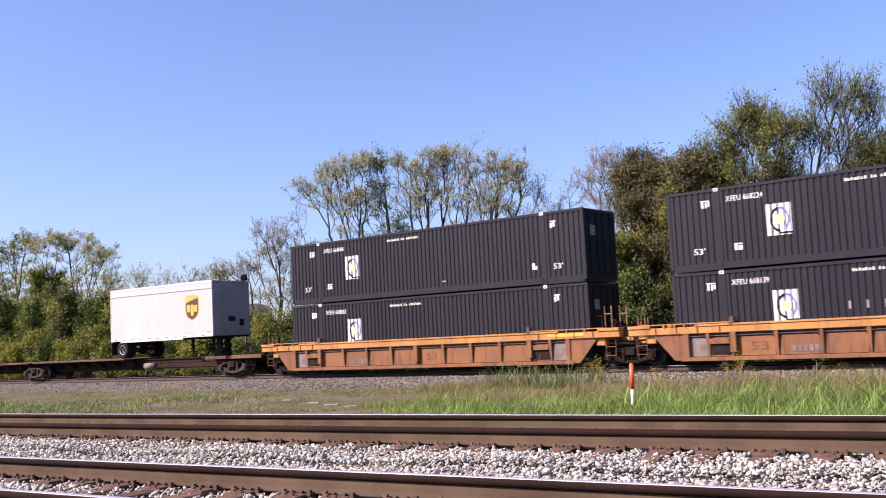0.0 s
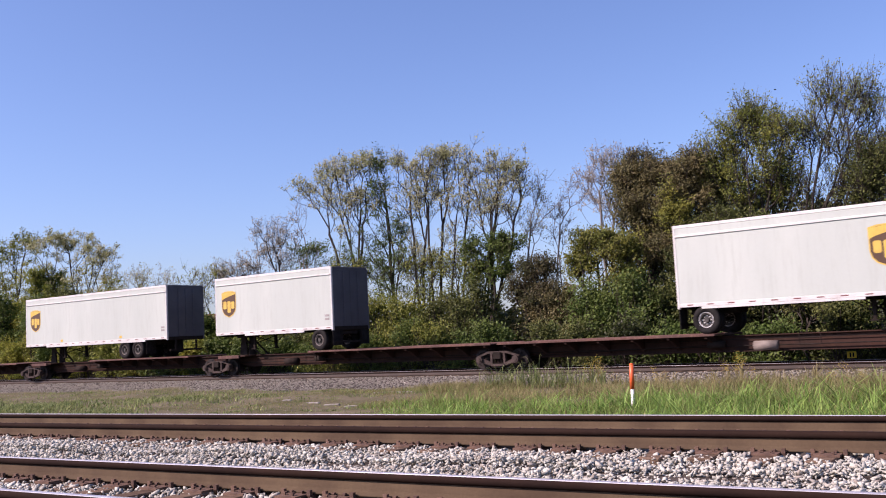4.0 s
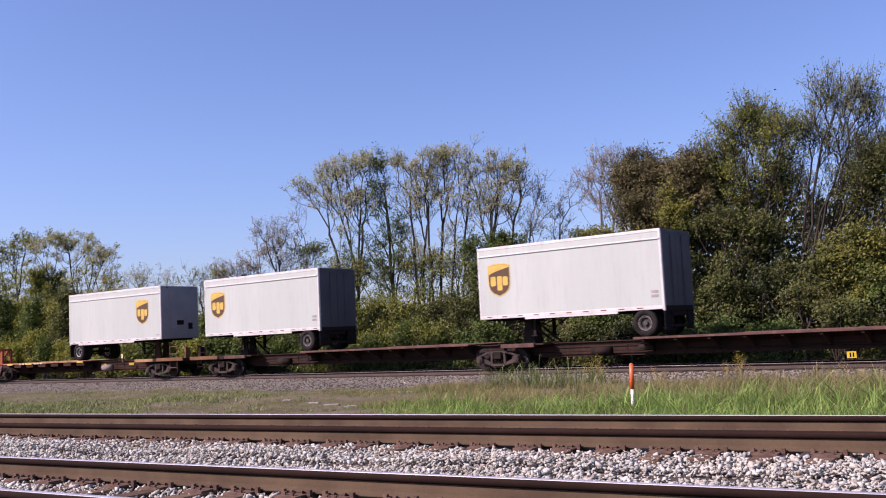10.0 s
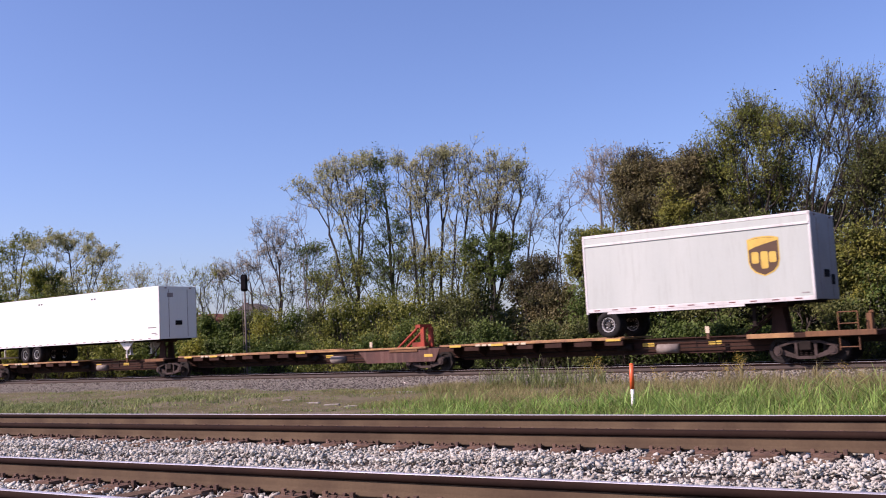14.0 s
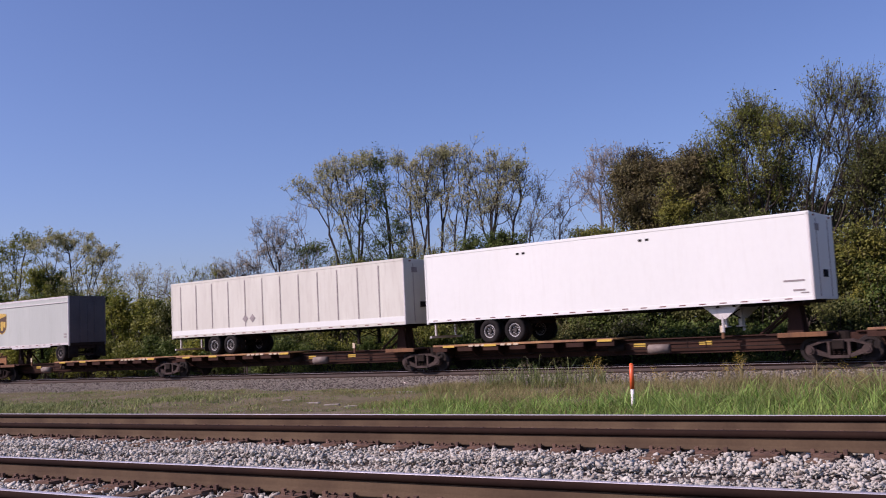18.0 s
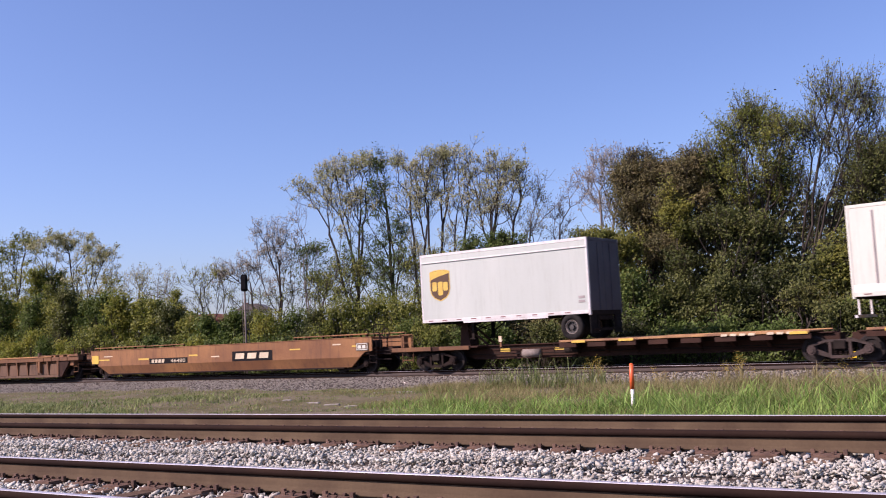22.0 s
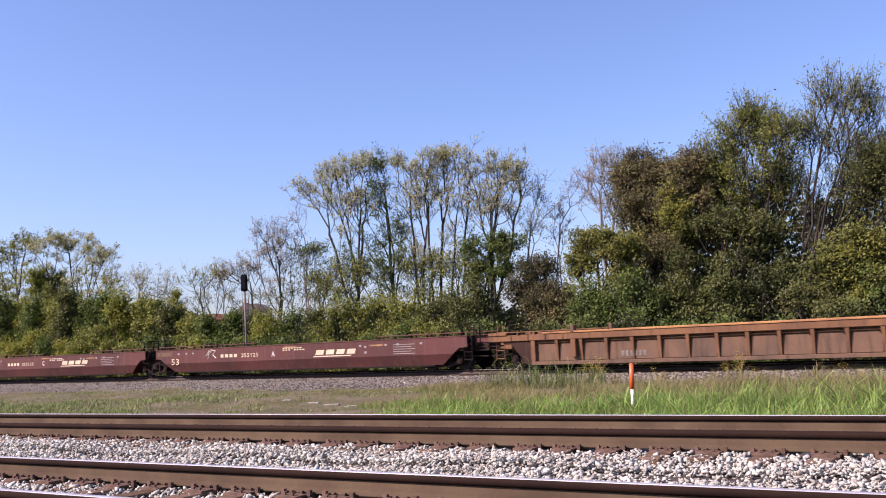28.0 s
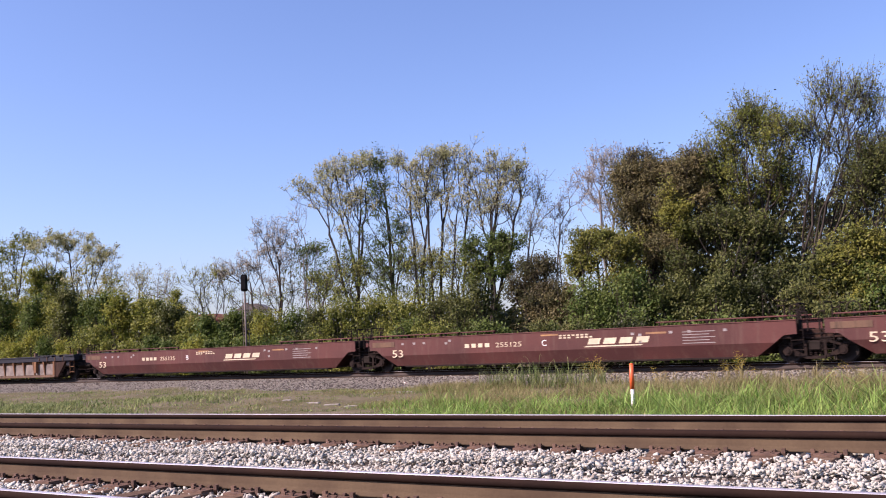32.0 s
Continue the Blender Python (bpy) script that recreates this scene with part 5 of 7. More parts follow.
def leaf_cards(centres, sizes, r, wide=0.32):
    """Bent leaf blades, one quad folded along its middle, at the given places."""
    n = len(centres)
    up = np.array([-0.35, -0.5, 0.75]) + r.normal(size=(n, 3)) * 0.62   # blades turn their faces to the light
    up /= np.linalg.norm(up, axis=1)[:, None]
    a = np.cross(up, r.normal(size=(n, 3)))
    a /= np.linalg.norm(a, axis=1)[:, None] + 1e-9
    b = np.cross(up, a)
    s = sizes[:, None]
    v = np.stack([centres, centres + (a * 0.5 + b * wide) * s, centres + a * s, centres + (a * 0.5 - b * wide) * s], 1).reshape(-1, 3)
    return v, np.arange(4 * n).reshape(n, 4)


def tubes(points, radii, sides):
    """Tapered branches, all with the same number of points: points (n, k, 3), radii (n, k). Returns places and faces."""
    n, k, _ = points.shape
    d = np.gradient(points, axis=1)
    d /= np.linalg.norm(d, axis=2, keepdims=True) + 1e-9
    side = np.where(np.abs(d[..., 2:3]) > 0.9, np.array([1.0, 0, 0]), np.array([0, 0, 1.0]))
    u = np.cross(d, side)
    u /= np.linalg.norm(u, axis=2, keepdims=True) + 1e-9
    w = np.cross(d, u)
    a = 2 * np.pi * np.arange(sides) / sides
    ring_ = u[:, :, None] * np.cos(a)[:, None] + w[:, :, None] * np.sin(a)[:, None]
    v = (points[:, :, None] + ring_ * radii[:, :, None, None]).reshape(-1, 3)
    t, j, i = np.meshgrid(np.arange(n), np.arange(k - 1), np.arange(sides), indexing="ij")
    here, nxt = (t * k + j) * sides, (i + 1) % sides
    f = np.stack([here + i, here + nxt, here + sides + nxt, here + sides + i], -1).reshape(-1, 4)
    return v, f


def skeleton(r, stems, targets, straight):
    """Limbs from the ground up: stems first, then each target is joined to the limb that reaches it by the shortest rising way.
    Returns lists of branches, each as its points, the nodes it runs through and the node it springs from."""
    pos, path, up = [], [], []
    branches = []

    def add(pts, start):
        ids = []
        for p in pts:
            prev = ids[-1] if ids else start
            path.append((path[prev] + np.linalg.norm(p - pos[prev])) if prev is not None else 0.0)
            up.append(prev)
            pos.append(p)
            ids.append(len(pos) - 1)
        branches.append((start, ids))
        return ids

    for sx, sz in stems:
        f = np.linspace(0, 1, 9)[:, None]
        foot = np.array([r.uniform(-0.25, 0.25) * (len(stems) > 1), r.uniform(-0.2, 0.2), -0.2])
        tip = np.array([sx, r.normal() * 0.5, sz])
        bow = np.array([sx * -0.35, r.normal() * 0.2, 0]) * np.sin(np.pi * f) * 0.6
        add(foot + (tip - foot) * f + bow + r.normal(size=(9, 3)) * np.array([0.07, 0.07, 0.0]) * (f > 0), None)
    best = np.full(len(targets), 1e9)
    who = np.zeros(len(targets), int)

    def update(ids):
        P = np.array([pos[i] for i in ids])
        L = np.array([path[i] for i in ids])
        d = np.linalg.norm(targets[:, None] - P[None], axis=2)
        drop = np.maximum(P[None, :, 2] - targets[:, None, 2] + 0.35 * d, 0)
        cost = d + straight * L[None] + 1.3 * drop
        cost[:, P[:, 2] < 0.8] = 1e8
        m = cost.argmin(1)
        c = cost[np.arange(len(targets)), m]
        better = c < best
        best[better] = c[better]
        who[better] = np.array(ids)[m[better]]

    update(range(len(pos)))
    left = np.ones(len(targets), bool)
    while left.any():
        i = int(np.where(left, best, 1e12).argmin())
        left[i] = False
        a, e = pos[who[i]], targets[i]
        d = np.linalg.norm(e - a)
        bend = a + (e - a) * 0.5 + np.array([0, 0, -0.10 * d]) + r.normal(size=3) * 0.07 * d
        f = np.linspace(0, 1, 5)[1:, None]
        pts = (1 - f) ** 2 * a + 2 * f * (1 - f) * bend + f * f * e
        update(add(pts, int(who[i])))
    return pos, up, branches


def limb_radii(pos, up, branches, thin):
    """Pipe model: a limb is as thick as the twigs that it feeds."""
    load = np.zeros(len(pos))
    for start, ids in branches:
        load[ids[-1]] += 1
    for i in range(len(pos) - 1, -1, -1):
        if up[i] is not None:
            load[up[i]] += load[i]
    return thin * np.maximum(load, 1) ** 0.47


LOCUST = "tall slender autumn tree with thin yellow-green foliage"
LEAFY = "leafy green shrubby tree behind the railway"
DENSE = "dense vine-covered olive tree behind the railway"
TALL = "tall leafy tree with dark forked limbs"
BARE = "thin half-bare autumn tree"
TREE_SEED = iter(range(100, 200))


def wild_tree(x, y, stems, lobes, leaf_mat, bark_mat, label, size=0.15, clump=0.22):
    """One tree. stems: lean and height of each trunk; lobes of its crown: offset, height, half width, half height, boughs, leaves on each twig."""
    r = np.random.default_rng(next(TREE_SEED))
    t = thing("tree", label, "tree", "trees behind the railway", at=pose(x, y, float(ground_z(x, y))))
    targets, per = [], []
    for lx, lz, rx, rz, n, leaves in lobes:
        if label in (DENSE, LEAFY):
            u = r.normal(size=(n, 3))
            u /= np.linalg.norm(u, axis=1)[:, None]
            u *= r.uniform(0.12, 1.0, n)[:, None] ** 0.45 * r.uniform(0.6, 1.3, n)[:, None]
        else:
            u = np.clip(r.normal(size=(n, 3)) * 0.58, -1.25, 1.25)
        targets.append(np.array([lx, r.uniform(-0.2, 0.2) * rx, lz]) + u * np.array([rx, rx * 0.85, rz]))
        per += [leaves] * n
    targets, per = np.concatenate(targets), np.array(per)
    targets[:, 2] = np.maximum(targets[:, 2] - (0.75 if label == TALL else 0.5), 0.9)   # the twigs reach on from here
    if label in (LOCUST, TALL, BARE):
        stems = stems + [(sx * 0.7 + r.normal() * 0.35, sz * r.uniform(0.6, 0.9)) for sx, sz in stems]
    pos, up, branches = skeleton(r, stems, targets, 0.75)
    rad = np.minimum(limb_radii(pos, up, branches, 0.0082 if label == TALL else 0.0108), 0.15)
    pos = np.array(pos)
    first = [(s, i) for s, i in branches if s is None]
    rest = [(s, i) for s, i in branches if s is not None]
    V, Fc, base = [], [], 0
    def put(points, radii, sides):
        nonlocal base
        v, f = tubes(points, radii, sides)
        V.append(v)
        Fc.append(f + base)
        base += len(v)
    put(np.array([pos[i] for _, i in first]), np.array([rad[i] for _, i in first]), 7)
    put(np.array([pos[[s] + i] for s, i in rest]), np.array([np.minimum(rad[[s] + i], rad[i[0]] * 1.15) for s, i in rest]), 4)
    # twigs at the bough ends
    k = 5
    tip = np.repeat(pos[[i[-1] for _, i in rest]], k, axis=0)
    order = np.array([np.linalg.norm(targets - pos[i[-1]], axis=1).argmin() for _, i in rest])
    count = np.repeat(per[order], k)
    away = np.repeat(pos[[i[-1] for _, i in rest]] - pos[[i[1] for _, i in rest]], k, axis=0)
    away /= np.linalg.norm(away, axis=1)[:, None] + 1e-9
    way = away * 0.7 + r.normal(size=tip.shape) * 0.55 + np.array([0, 0, 0.75 if label == TALL else 0.4])
    way /= np.linalg.norm(way, axis=1)[:, None]
    reach = r.uniform(0.25, 0.75, len(tip))[:, None] * (1.7 if label == TALL else 1.35 if label == BARE else 1.0)
    end = tip + way * reach
    mid = (tip + end) / 2 + r.normal(size=tip.shape) * 0.05
    put(np.stack([tip, mid, end], 1), np.tile(np.array([0.010, 0.008, 0.005]), (len(tip), 1)), 3)
    part("trunk", raw_mesh("trunk", np.concatenate(V), np.concatenate(Fc), bark_mat, True), None, t)
    count = np.round(count * 1.05 * r.uniform(0.0, 1.0, len(count)) ** 1.5 * 2.5).astype(int)   # some twigs bare, some full
    at = np.repeat(np.arange(len(tip)), count)
    along = r.uniform(0.35, 1.05, len(at))[:, None]
    c = tip[at] + (end - tip)[at] * along + np.clip(r.normal(size=(len(at), 3)), -1.6, 1.6) * clump * np.array([0.6, 0.6, 0.42])
    v, f = leaf_cards(c, size * r.uniform(0.6, 1.35, len(c)), r, 0.24)
    if len(c):
        part("crown", raw_mesh("crown", v, f, leaf_mat), None, t)
    return t


def bush(x, y, w, d, h, leaf_mat, leaves, leaf_size, label, seed):
    """A mound of shoots and leaves with an uneven outline, from several lobes."""
    r = np.random.default_rng(seed)
    t = thing("bush", label, "bush", "bushes behind the railway", at=pose(x, y, float(ground_z(x, y))))
    verts, faces = [], []
    lobes = []
    for _ in range(max(16, int(h * 7))):
        k = r.uniform(0, 1) ** 0.8
        wide = 0.5 * (1.0 - 0.72 * k ** 1.6)
        lobes.append((r.uniform(-wide, wide) * w, r.uniform(-wide, wide * 0.6) * d, 0.10 + 0.84 * k, r.uniform(0.22, 0.72)))
    for lx, ly, k, _ in lobes:
        for _ in range(2):
            p = Vector((lx * 0.3 + r.uniform(-0.3, 0.3), ly * 0.4, -0.1))
            e = Vector((lx + r.normal() * 0.2, ly + r.normal() * 0.2, h * k + r.uniform(-0.2, 0.5)))
            m = p.lerp(e, 0.5) + Vector(r.normal(size=3)) * 0.2
            tube(verts, faces, [p, m, e], [0.03, 0.02, 0.006], 4)
    part("woody_base", raw_mesh("woody_base", [v[:] for v in verts], faces, bark, True), None, t)
    c, n = [], int(leaves / len(lobes))
    for lx, ly, k, rad in lobes:
        u = r.normal(size=(n, 3))
        u /= np.linalg.norm(u, axis=1)[:, None]
        u *= r.uniform(0.35, 1.0, n)[:, None] ** 0.4
        wob = rad * (1 + 0.3 * np.sin(u[:, 0] * 6 + lx * 3) * np.cos(u[:, 2] * 5 + ly * 3))
        c.append(np.stack([lx + u[:, 0] * wob, ly + u[:, 1] * rad * 0.9, h * k + u[:, 2] * wob * 0.8], -1))
    c = np.concatenate(c) + r.normal(size=(len(lobes) * n, 3)) * r.uniform(0.02, 0.24, (len(lobes) * n, 1))
    k = leaves // 3
    q = r.uniform(0, 1, k)
    inner = np.stack([r.uniform(-0.42, 0.42, k) * w * (1 - 0.6 * q), r.uniform(-0.1, 0.45, k) * d, h * 0.86 * q], -1)
    size = np.concatenate([leaf_size * r.uniform(0.6, 1.4, len(c)), leaf_size * r.uniform(1.1, 1.9, k)])
    c = np.concatenate([c, inner])
    c[:, 2] = np.maximum(c[:, 2], 0.05)
    v, f = leaf_cards(c, size, r)
    part("foliage", raw_mesh("foliage", v, f, leaf_mat), None, t)
    return t


# trees along the railway, from the far end
wild_tree(-89.4, 46.0, [(-0.68, 10.8), (2.05, 11.66)], [(-0.65, 12.46, 2.48, 1.1, 46, 9), (2.61, 12.96, 1.08, 0.65, 19, 9), (-1.58, 10.05, 2.21, 1.55, 46, 9), (-0.74, 7.5, 2.47, 1.65, 46, 9)], leaf_mid, bark, LOCUST, size=0.2, clump=0.28)
wild_tree(-78.2, 46.0, [(-1.58, 10.96), (2.56, 9.58), (4.72, 7.92)], [(-1.73, 12.32, 2.37, 0.57, 62, 15), (2.42, 11.09, 1.89, 0.9, 54, 10), (4.76, 9.39, 1.08, 1.66, 35, 6), (-3.52, 10.88, 1.25, 0.94, 16, 6), (1.17, 8.69, 2.11, 1.5, 32, 6), (3.81, 7.01, 1.67, 1.28, 24, 10)], leaf_pale, bark, LOCUST, size=0.17, clump=0.22)
wild_tree(-81.6, 45.0, [(-0.31, 7.51), (1.6, 6.37)], [(-0.28, 9.16, 1.86, 1.03, 62, 20), (0.85, 7.17, 2.14, 1.53, 81, 20), (-2.36, 5.56, 2.61, 1.56, 62, 20), (4.39, 5.21, 1.98, 1.49, 54, 18)], leaf_mid, bark, LEAFY, size=0.2, clump=0.3)
wild_tree(-70.2, 45.5, [(-0.36, 6.28), (1.71, 7.09)], [(-1.18, 6.81, 1.05, 1.72, 26, 6), (1.91, 8.19, 0.93, 0.75, 23, 5), (2.65, 6.56, 0.93, 1.11, 16, 5), (-0.41, 4.86, 1.33, 1.04, 23, 9)], leaf_pale, bark_pale, BARE, size=0.16, clump=0.22)
wild_tree(-65.6, 46.0, [(-0.11, 6.89), (0.63, 6.38)], [(-0.1, 7.35, 1.15, 1.29, 32, 3), (0.97, 5.45, 0.91, 1.0, 16, 6)], leaf_pale, bark_pale, BARE, size=0.14, clump=0.2)
wild_tree(-62.3, 45.0, [(-0.07, 5.32)], [(-0.19, 5.99, 0.53, 0.97, 19, 15), (0.62, 4.63, 0.61, 0.7, 14, 15)], leaf_yellow, bark, LEAFY, size=0.17, clump=0.22)
wild_tree(-60.4, 46.0, [(-0.42, 6.55), (1.2, 6.65)], [(-0.66, 7.54, 1.19, 0.8, 23, 4), (2.0, 7.68, 0.86, 0.52, 19, 8), (0.47, 6.05, 0.96, 0.87, 14, 2)], leaf_yellow, bark, BARE, size=0.15, clump=0.2)
wild_tree(-53.8, 46.0, [(-1.07, 6.55), (0.79, 6.0)], [(-2.63, 7.86, 1.28, 0.72, 37, 5), (-0.99, 8.14, 0.84, 0.46, 16, 6), (-0.1, 6.9, 0.91, 0.75, 12, 2)], leaf_mauve, bark, BARE, size=0.15, clump=0.2)
wild_tree(-50.5, 45.0, [(-0.29, 8.25), (0.87, 7.74)], [(-0.5, 10.08, 1.45, 0.68, 43, 5), (-1.29, 8.75, 1.05, 0.73, 23, 5), (0.79, 8.55, 1.11, 1.03, 30, 5), (0.22, 6.6, 1.19, 1.11, 23, 6)], leaf_mauve, bark, BARE, size=0.15, clump=0.2)
wild_tree(-47.6, 45.0, [(-0.24, 9.15), (0.53, 7.71)], [(-0.54, 10.96, 0.67, 1.57, 10, 0), (0.68, 8.51, 1.08, 0.35, 30, 9), (-0.05, 7.37, 0.85, 1.09, 27, 6), (1.84, 6.63, 0.91, 0.91, 26, 7), (3.19, 6.9, 0.75, 0.9, 20, 7)], leaf_green, bark_pale, BARE, size=0.15, clump=0.22)
wild_tree(-80.3, 45.6, [(-1.23, 8.52), (2.11, 8.27), (4.83, 7.57)], [(-4.72, 9.84, 1.91, 1.06, 20, 6), (3.98, 9.38, 1.79, 1.39, 16, 4), (7.88, 7.12, 1.25, 1.45, 22, 6), (-8.99, 8.82, 1.64, 1.42, 16, 5), (1.13, 7.07, 2.03, 1.22, 36, 9)], leaf_yellow, bark, LEAFY, size=0.19, clump=0.3)
wild_tree(-57.8, 46.0, [(-0.72, 6.39), (0.93, 5.84)], [(-0.36, 6.79, 1.03, 0.86, 14, 3), (1.58, 5.59, 1.02, 0.59, 14, 4), (-3.91, 5.5, 0.98, 0.62, 14, 5), (-9.12, 6.51, 1.11, 1.02, 14, 3)], leaf_mid, bark, BARE, size=0.15, clump=0.22)
wild_tree(-50.3, 46.0, [(0.03, 6.21), (0.91, 6.15)], [(0.02, 6.01, 0.96, 0.96, 16, 4), (-2.12, 5.34, 1.06, 0.74, 18, 5), (2.03, 5.67, 0.95, 0.87, 16, 5)], leaf_mid, bark, BARE, size=0.15, clump=0.22)
wild_tree(-42.8, 45.0, [(-2.0, 10.35), (0.2, 10.47), (0.94, 9.26)], [(-4.73, 12.73, 0.94, 0.55, 24, 7), (-1.94, 13.49, 1.37, 0.84, 56, 6), (0.79, 13.65, 1.33, 0.67, 60, 6), (-1.66, 11.65, 1.51, 0.98, 56, 5), (0.66, 11.34, 1.41, 1.11, 60, 5), (-0.74, 9.45, 0.75, 0.52, 10, 5)], leaf_pale, bark, LOCUST, size=0.15, clump=0.22)
wild_tree(-39.9, 45.0, [(-0.67, 11.32), (0.09, 9.39)], [(-0.54, 13.51, 0.51, 0.66, 16, 6), (-1.15, 11.57, 1.02, 1.24, 48, 6), (0.1, 9.57, 1.01, 1.22, 40, 9), (-1.56, 8.11, 1.02, 1.02, 24, 8), (-2.53, 6.91, 0.88, 1.03, 26, 10), (0.03, 6.87, 1.22, 1.01, 30, 8)], leaf_green, bark, LOCUST, size=0.15, clump=0.24)
wild_tree(-37.5, 45.0, [(-0.44, 10.6), (0.23, 8.75)], [(-1.2, 13.46, 0.47, 0.5, 18, 7), (-0.1, 12.35, 1.06, 0.92, 44, 5), (0.02, 10.54, 1.2, 1.06, 44, 5), (-0.73, 8.14, 0.85, 0.85, 18, 6), (0.11, 6.82, 0.63, 1.05, 24, 9)], leaf_pale, bark, LOCUST, size=0.15, clump=0.22)
wild_tree(-37.0, 45.5, [(0.33, 10.13), (1.09, 10.03)], [(1.29, 13.25, 1.12, 0.52, 52, 7), (0.64, 11.51, 1.33, 1.19, 64, 5), (1.9, 11.68, 0.76, 1.18, 24, 4), (0.31, 6.25, 0.7, 0.84, 14, 8)], leaf_pale, bark, LOCUST, size=0.15, clump=0.22)
wild_tree(-34.8, 45.0, [(0.59, 9.1), (0.98, 9.74)], [(1.23, 12.27, 0.75, 1.15, 28, 4), (0.79, 10.1, 0.95, 1.22, 36, 5), (0.01, 8.13, 0.75, 0.48, 14, 7), (0.44, 6.72, 0.88, 0.88, 26, 8)], leaf_pale, bark, BARE, size=0.14, clump=0.2)
wild_tree(-32.5, 45.0, [(0.09, 9.22), (0.76, 8.8), (1.54, 9.7)], [(0.39, 11.94, 1.13, 0.87, 56, 5), (2.06, 11.52, 0.98, 0.85, 56, 5), (2.88, 10.77, 0.65, 0.78, 20, 3), (1.55, 9.87, 1.25, 0.98, 64, 4), (-0.06, 10.08, 0.94, 1.14, 44, 4), (2.09, 9.04, 0.98, 0.59, 14, 1)], leaf_pale, bark, LOCUST, size=0.14, clump=0.2)
wild_tree(-31.5, 44.0, [(-0.16, 6.44), (0.82, 6.35)], [(-1.0, 7.17, 0.66, 0.79, 30, 10), (0.77, 7.32, 1.16, 0.58, 60, 12), (1.06, 5.84, 0.83, 0.77, 36, 10), (-0.41, 5.81, 0.91, 0.91, 34, 10)], leaf_green, bark, LEAFY, size=0.16, clump=0.22)
wild_tree(-30.4, 46.0, [(0.56, 7.99), (1.07, 8.59)], [(1.27, 10.37, 0.59, 0.78, 14, 2), (1.57, 9.12, 0.78, 0.71, 14, 3), (0.57, 8.15, 0.66, 0.66, 12, 4)], leaf_pale, bark_pale, BARE, size=0.13, clump=0.2)
wild_tree(-28.7, 47.0, [(0.56, 7.85)], [(0.64, 8.89, 0.78, 0.72, 18, 3), (1.47, 10.03, 0.52, 0.65, 8, 3), (-0.03, 7.59, 0.59, 0.66, 10, 4)], leaf_mauve, bark_pale, BARE, size=0.13, clump=0.2)
wild_tree(-25.8, 47.0, [(0.42, 9.47), (0.97, 9.71)], [(0.73, 11.25, 0.95, 0.82, 50, 3), (-0.59, 10.57, 0.8, 0.8, 28, 3), (0.05, 9.35, 1.14, 0.7, 24, 4)], leaf_mauve, bark_pale, BARE, size=0.13, clump=0.2)
wild_tree(-28.2, 43.0, [(-0.23, 4.56), (0.7, 4.8)], [(0.38, 5.49, 1.34, 0.85, 80, 14), (0.89, 4.02, 1.51, 1.09, 90, 14), (-0.89, 4.61, 0.77, 0.74, 40, 12)], leaf_russet, bark, LEAFY, size=0.13, clump=0.24)
wild_tree(-23.7, 42.0, [(-0.25, 5.36), (1.34, 5.22)], [(0.16, 6.61, 1.25, 0.51, 80, 14), (1.46, 6.0, 1.23, 0.73, 80, 14), (-0.57, 5.45, 0.86, 0.92, 60, 14), (1.67, 4.63, 1.11, 0.67, 60, 14), (0.9, 3.62, 1.12, 0.67, 40, 12)], leaf_moss, bark, LEAFY, size=0.14, clump=0.26)
wild_tree(-22.6, 45.5, [(0.05, 9.26), (1.18, 9.1)], [(-0.28, 10.06, 0.96, 0.96, 80, 14), (1.26, 10.13, 1.36, 0.71, 90, 14), (-0.02, 8.36, 1.37, 1.37, 120, 14), (0.79, 6.17, 1.65, 1.36, 110, 13), (0.2, 11.21, 0.84, 0.42, 24, 3)], leaf_olive, bark, DENSE, size=0.13, clump=0.26)
wild_tree(-20.4, 45.0, [(0.04, 8.32), (1.14, 8.75)], [(0.99, 9.92, 1.08, 0.68, 80, 14), (0.05, 8.46, 1.21, 1.27, 110, 14), (1.29, 8.73, 0.91, 1.13, 80, 14), (0.46, 5.96, 1.37, 1.31, 90, 13), (1.05, 10.67, 0.8, 0.29, 20, 3)], leaf_olive, bark, DENSE, size=0.13, clump=0.26)
wild_tree(-20.3, 43.6, [(0.37, 6.74)], [(0.44, 7.58, 0.73, 0.61, 44, 12), (0.82, 6.69, 0.56, 0.5, 26, 12), (0.23, 8.74, 0.34, 0.39, 12, 10)], leaf_moss, bark, LEAFY, size=0.14, clump=0.2)
wild_tree(-16.7, 45.5, [(-0.65, 8.98), (0.42, 9.94), (1.49, 9.49)], [(0.49, 11.98, 0.95, 0.95, 84, 11), (-0.95, 10.72, 0.92, 1.12, 80, 11), (1.6, 10.8, 1.3, 1.05, 116, 11), (-0.67, 8.74, 1.23, 1.06, 90, 11), (1.26, 9.0, 1.04, 0.76, 70, 11), (-1.97, 10.1, 0.57, 0.86, 30, 7), (0.16, 12.67, 0.45, 0.33, 14, 5)], leaf_mid, bark, TALL, size=0.12, clump=0.22)
wild_tree(-14.7, 45.0, [(1.18, 9.28), (1.83, 9.97), (2.58, 9.05), (3.16, 9.47)], [(2.18, 12.62, 0.58, 0.79, 35, 7), (3.12, 11.89, 0.67, 1.08, 42, 6), (3.99, 12.05, 0.51, 0.87, 35, 8), (1.28, 11.08, 0.58, 0.69, 30, 7), (2.24, 10.37, 0.89, 0.99, 42, 5), (3.75, 10.09, 0.71, 0.97, 35, 4), (2.81, 8.29, 0.87, 0.67, 30, 3), (0.91, 8.32, 0.53, 0.79, 16, 3)], leaf_sage, bark, TALL, size=0.115, clump=0.2)
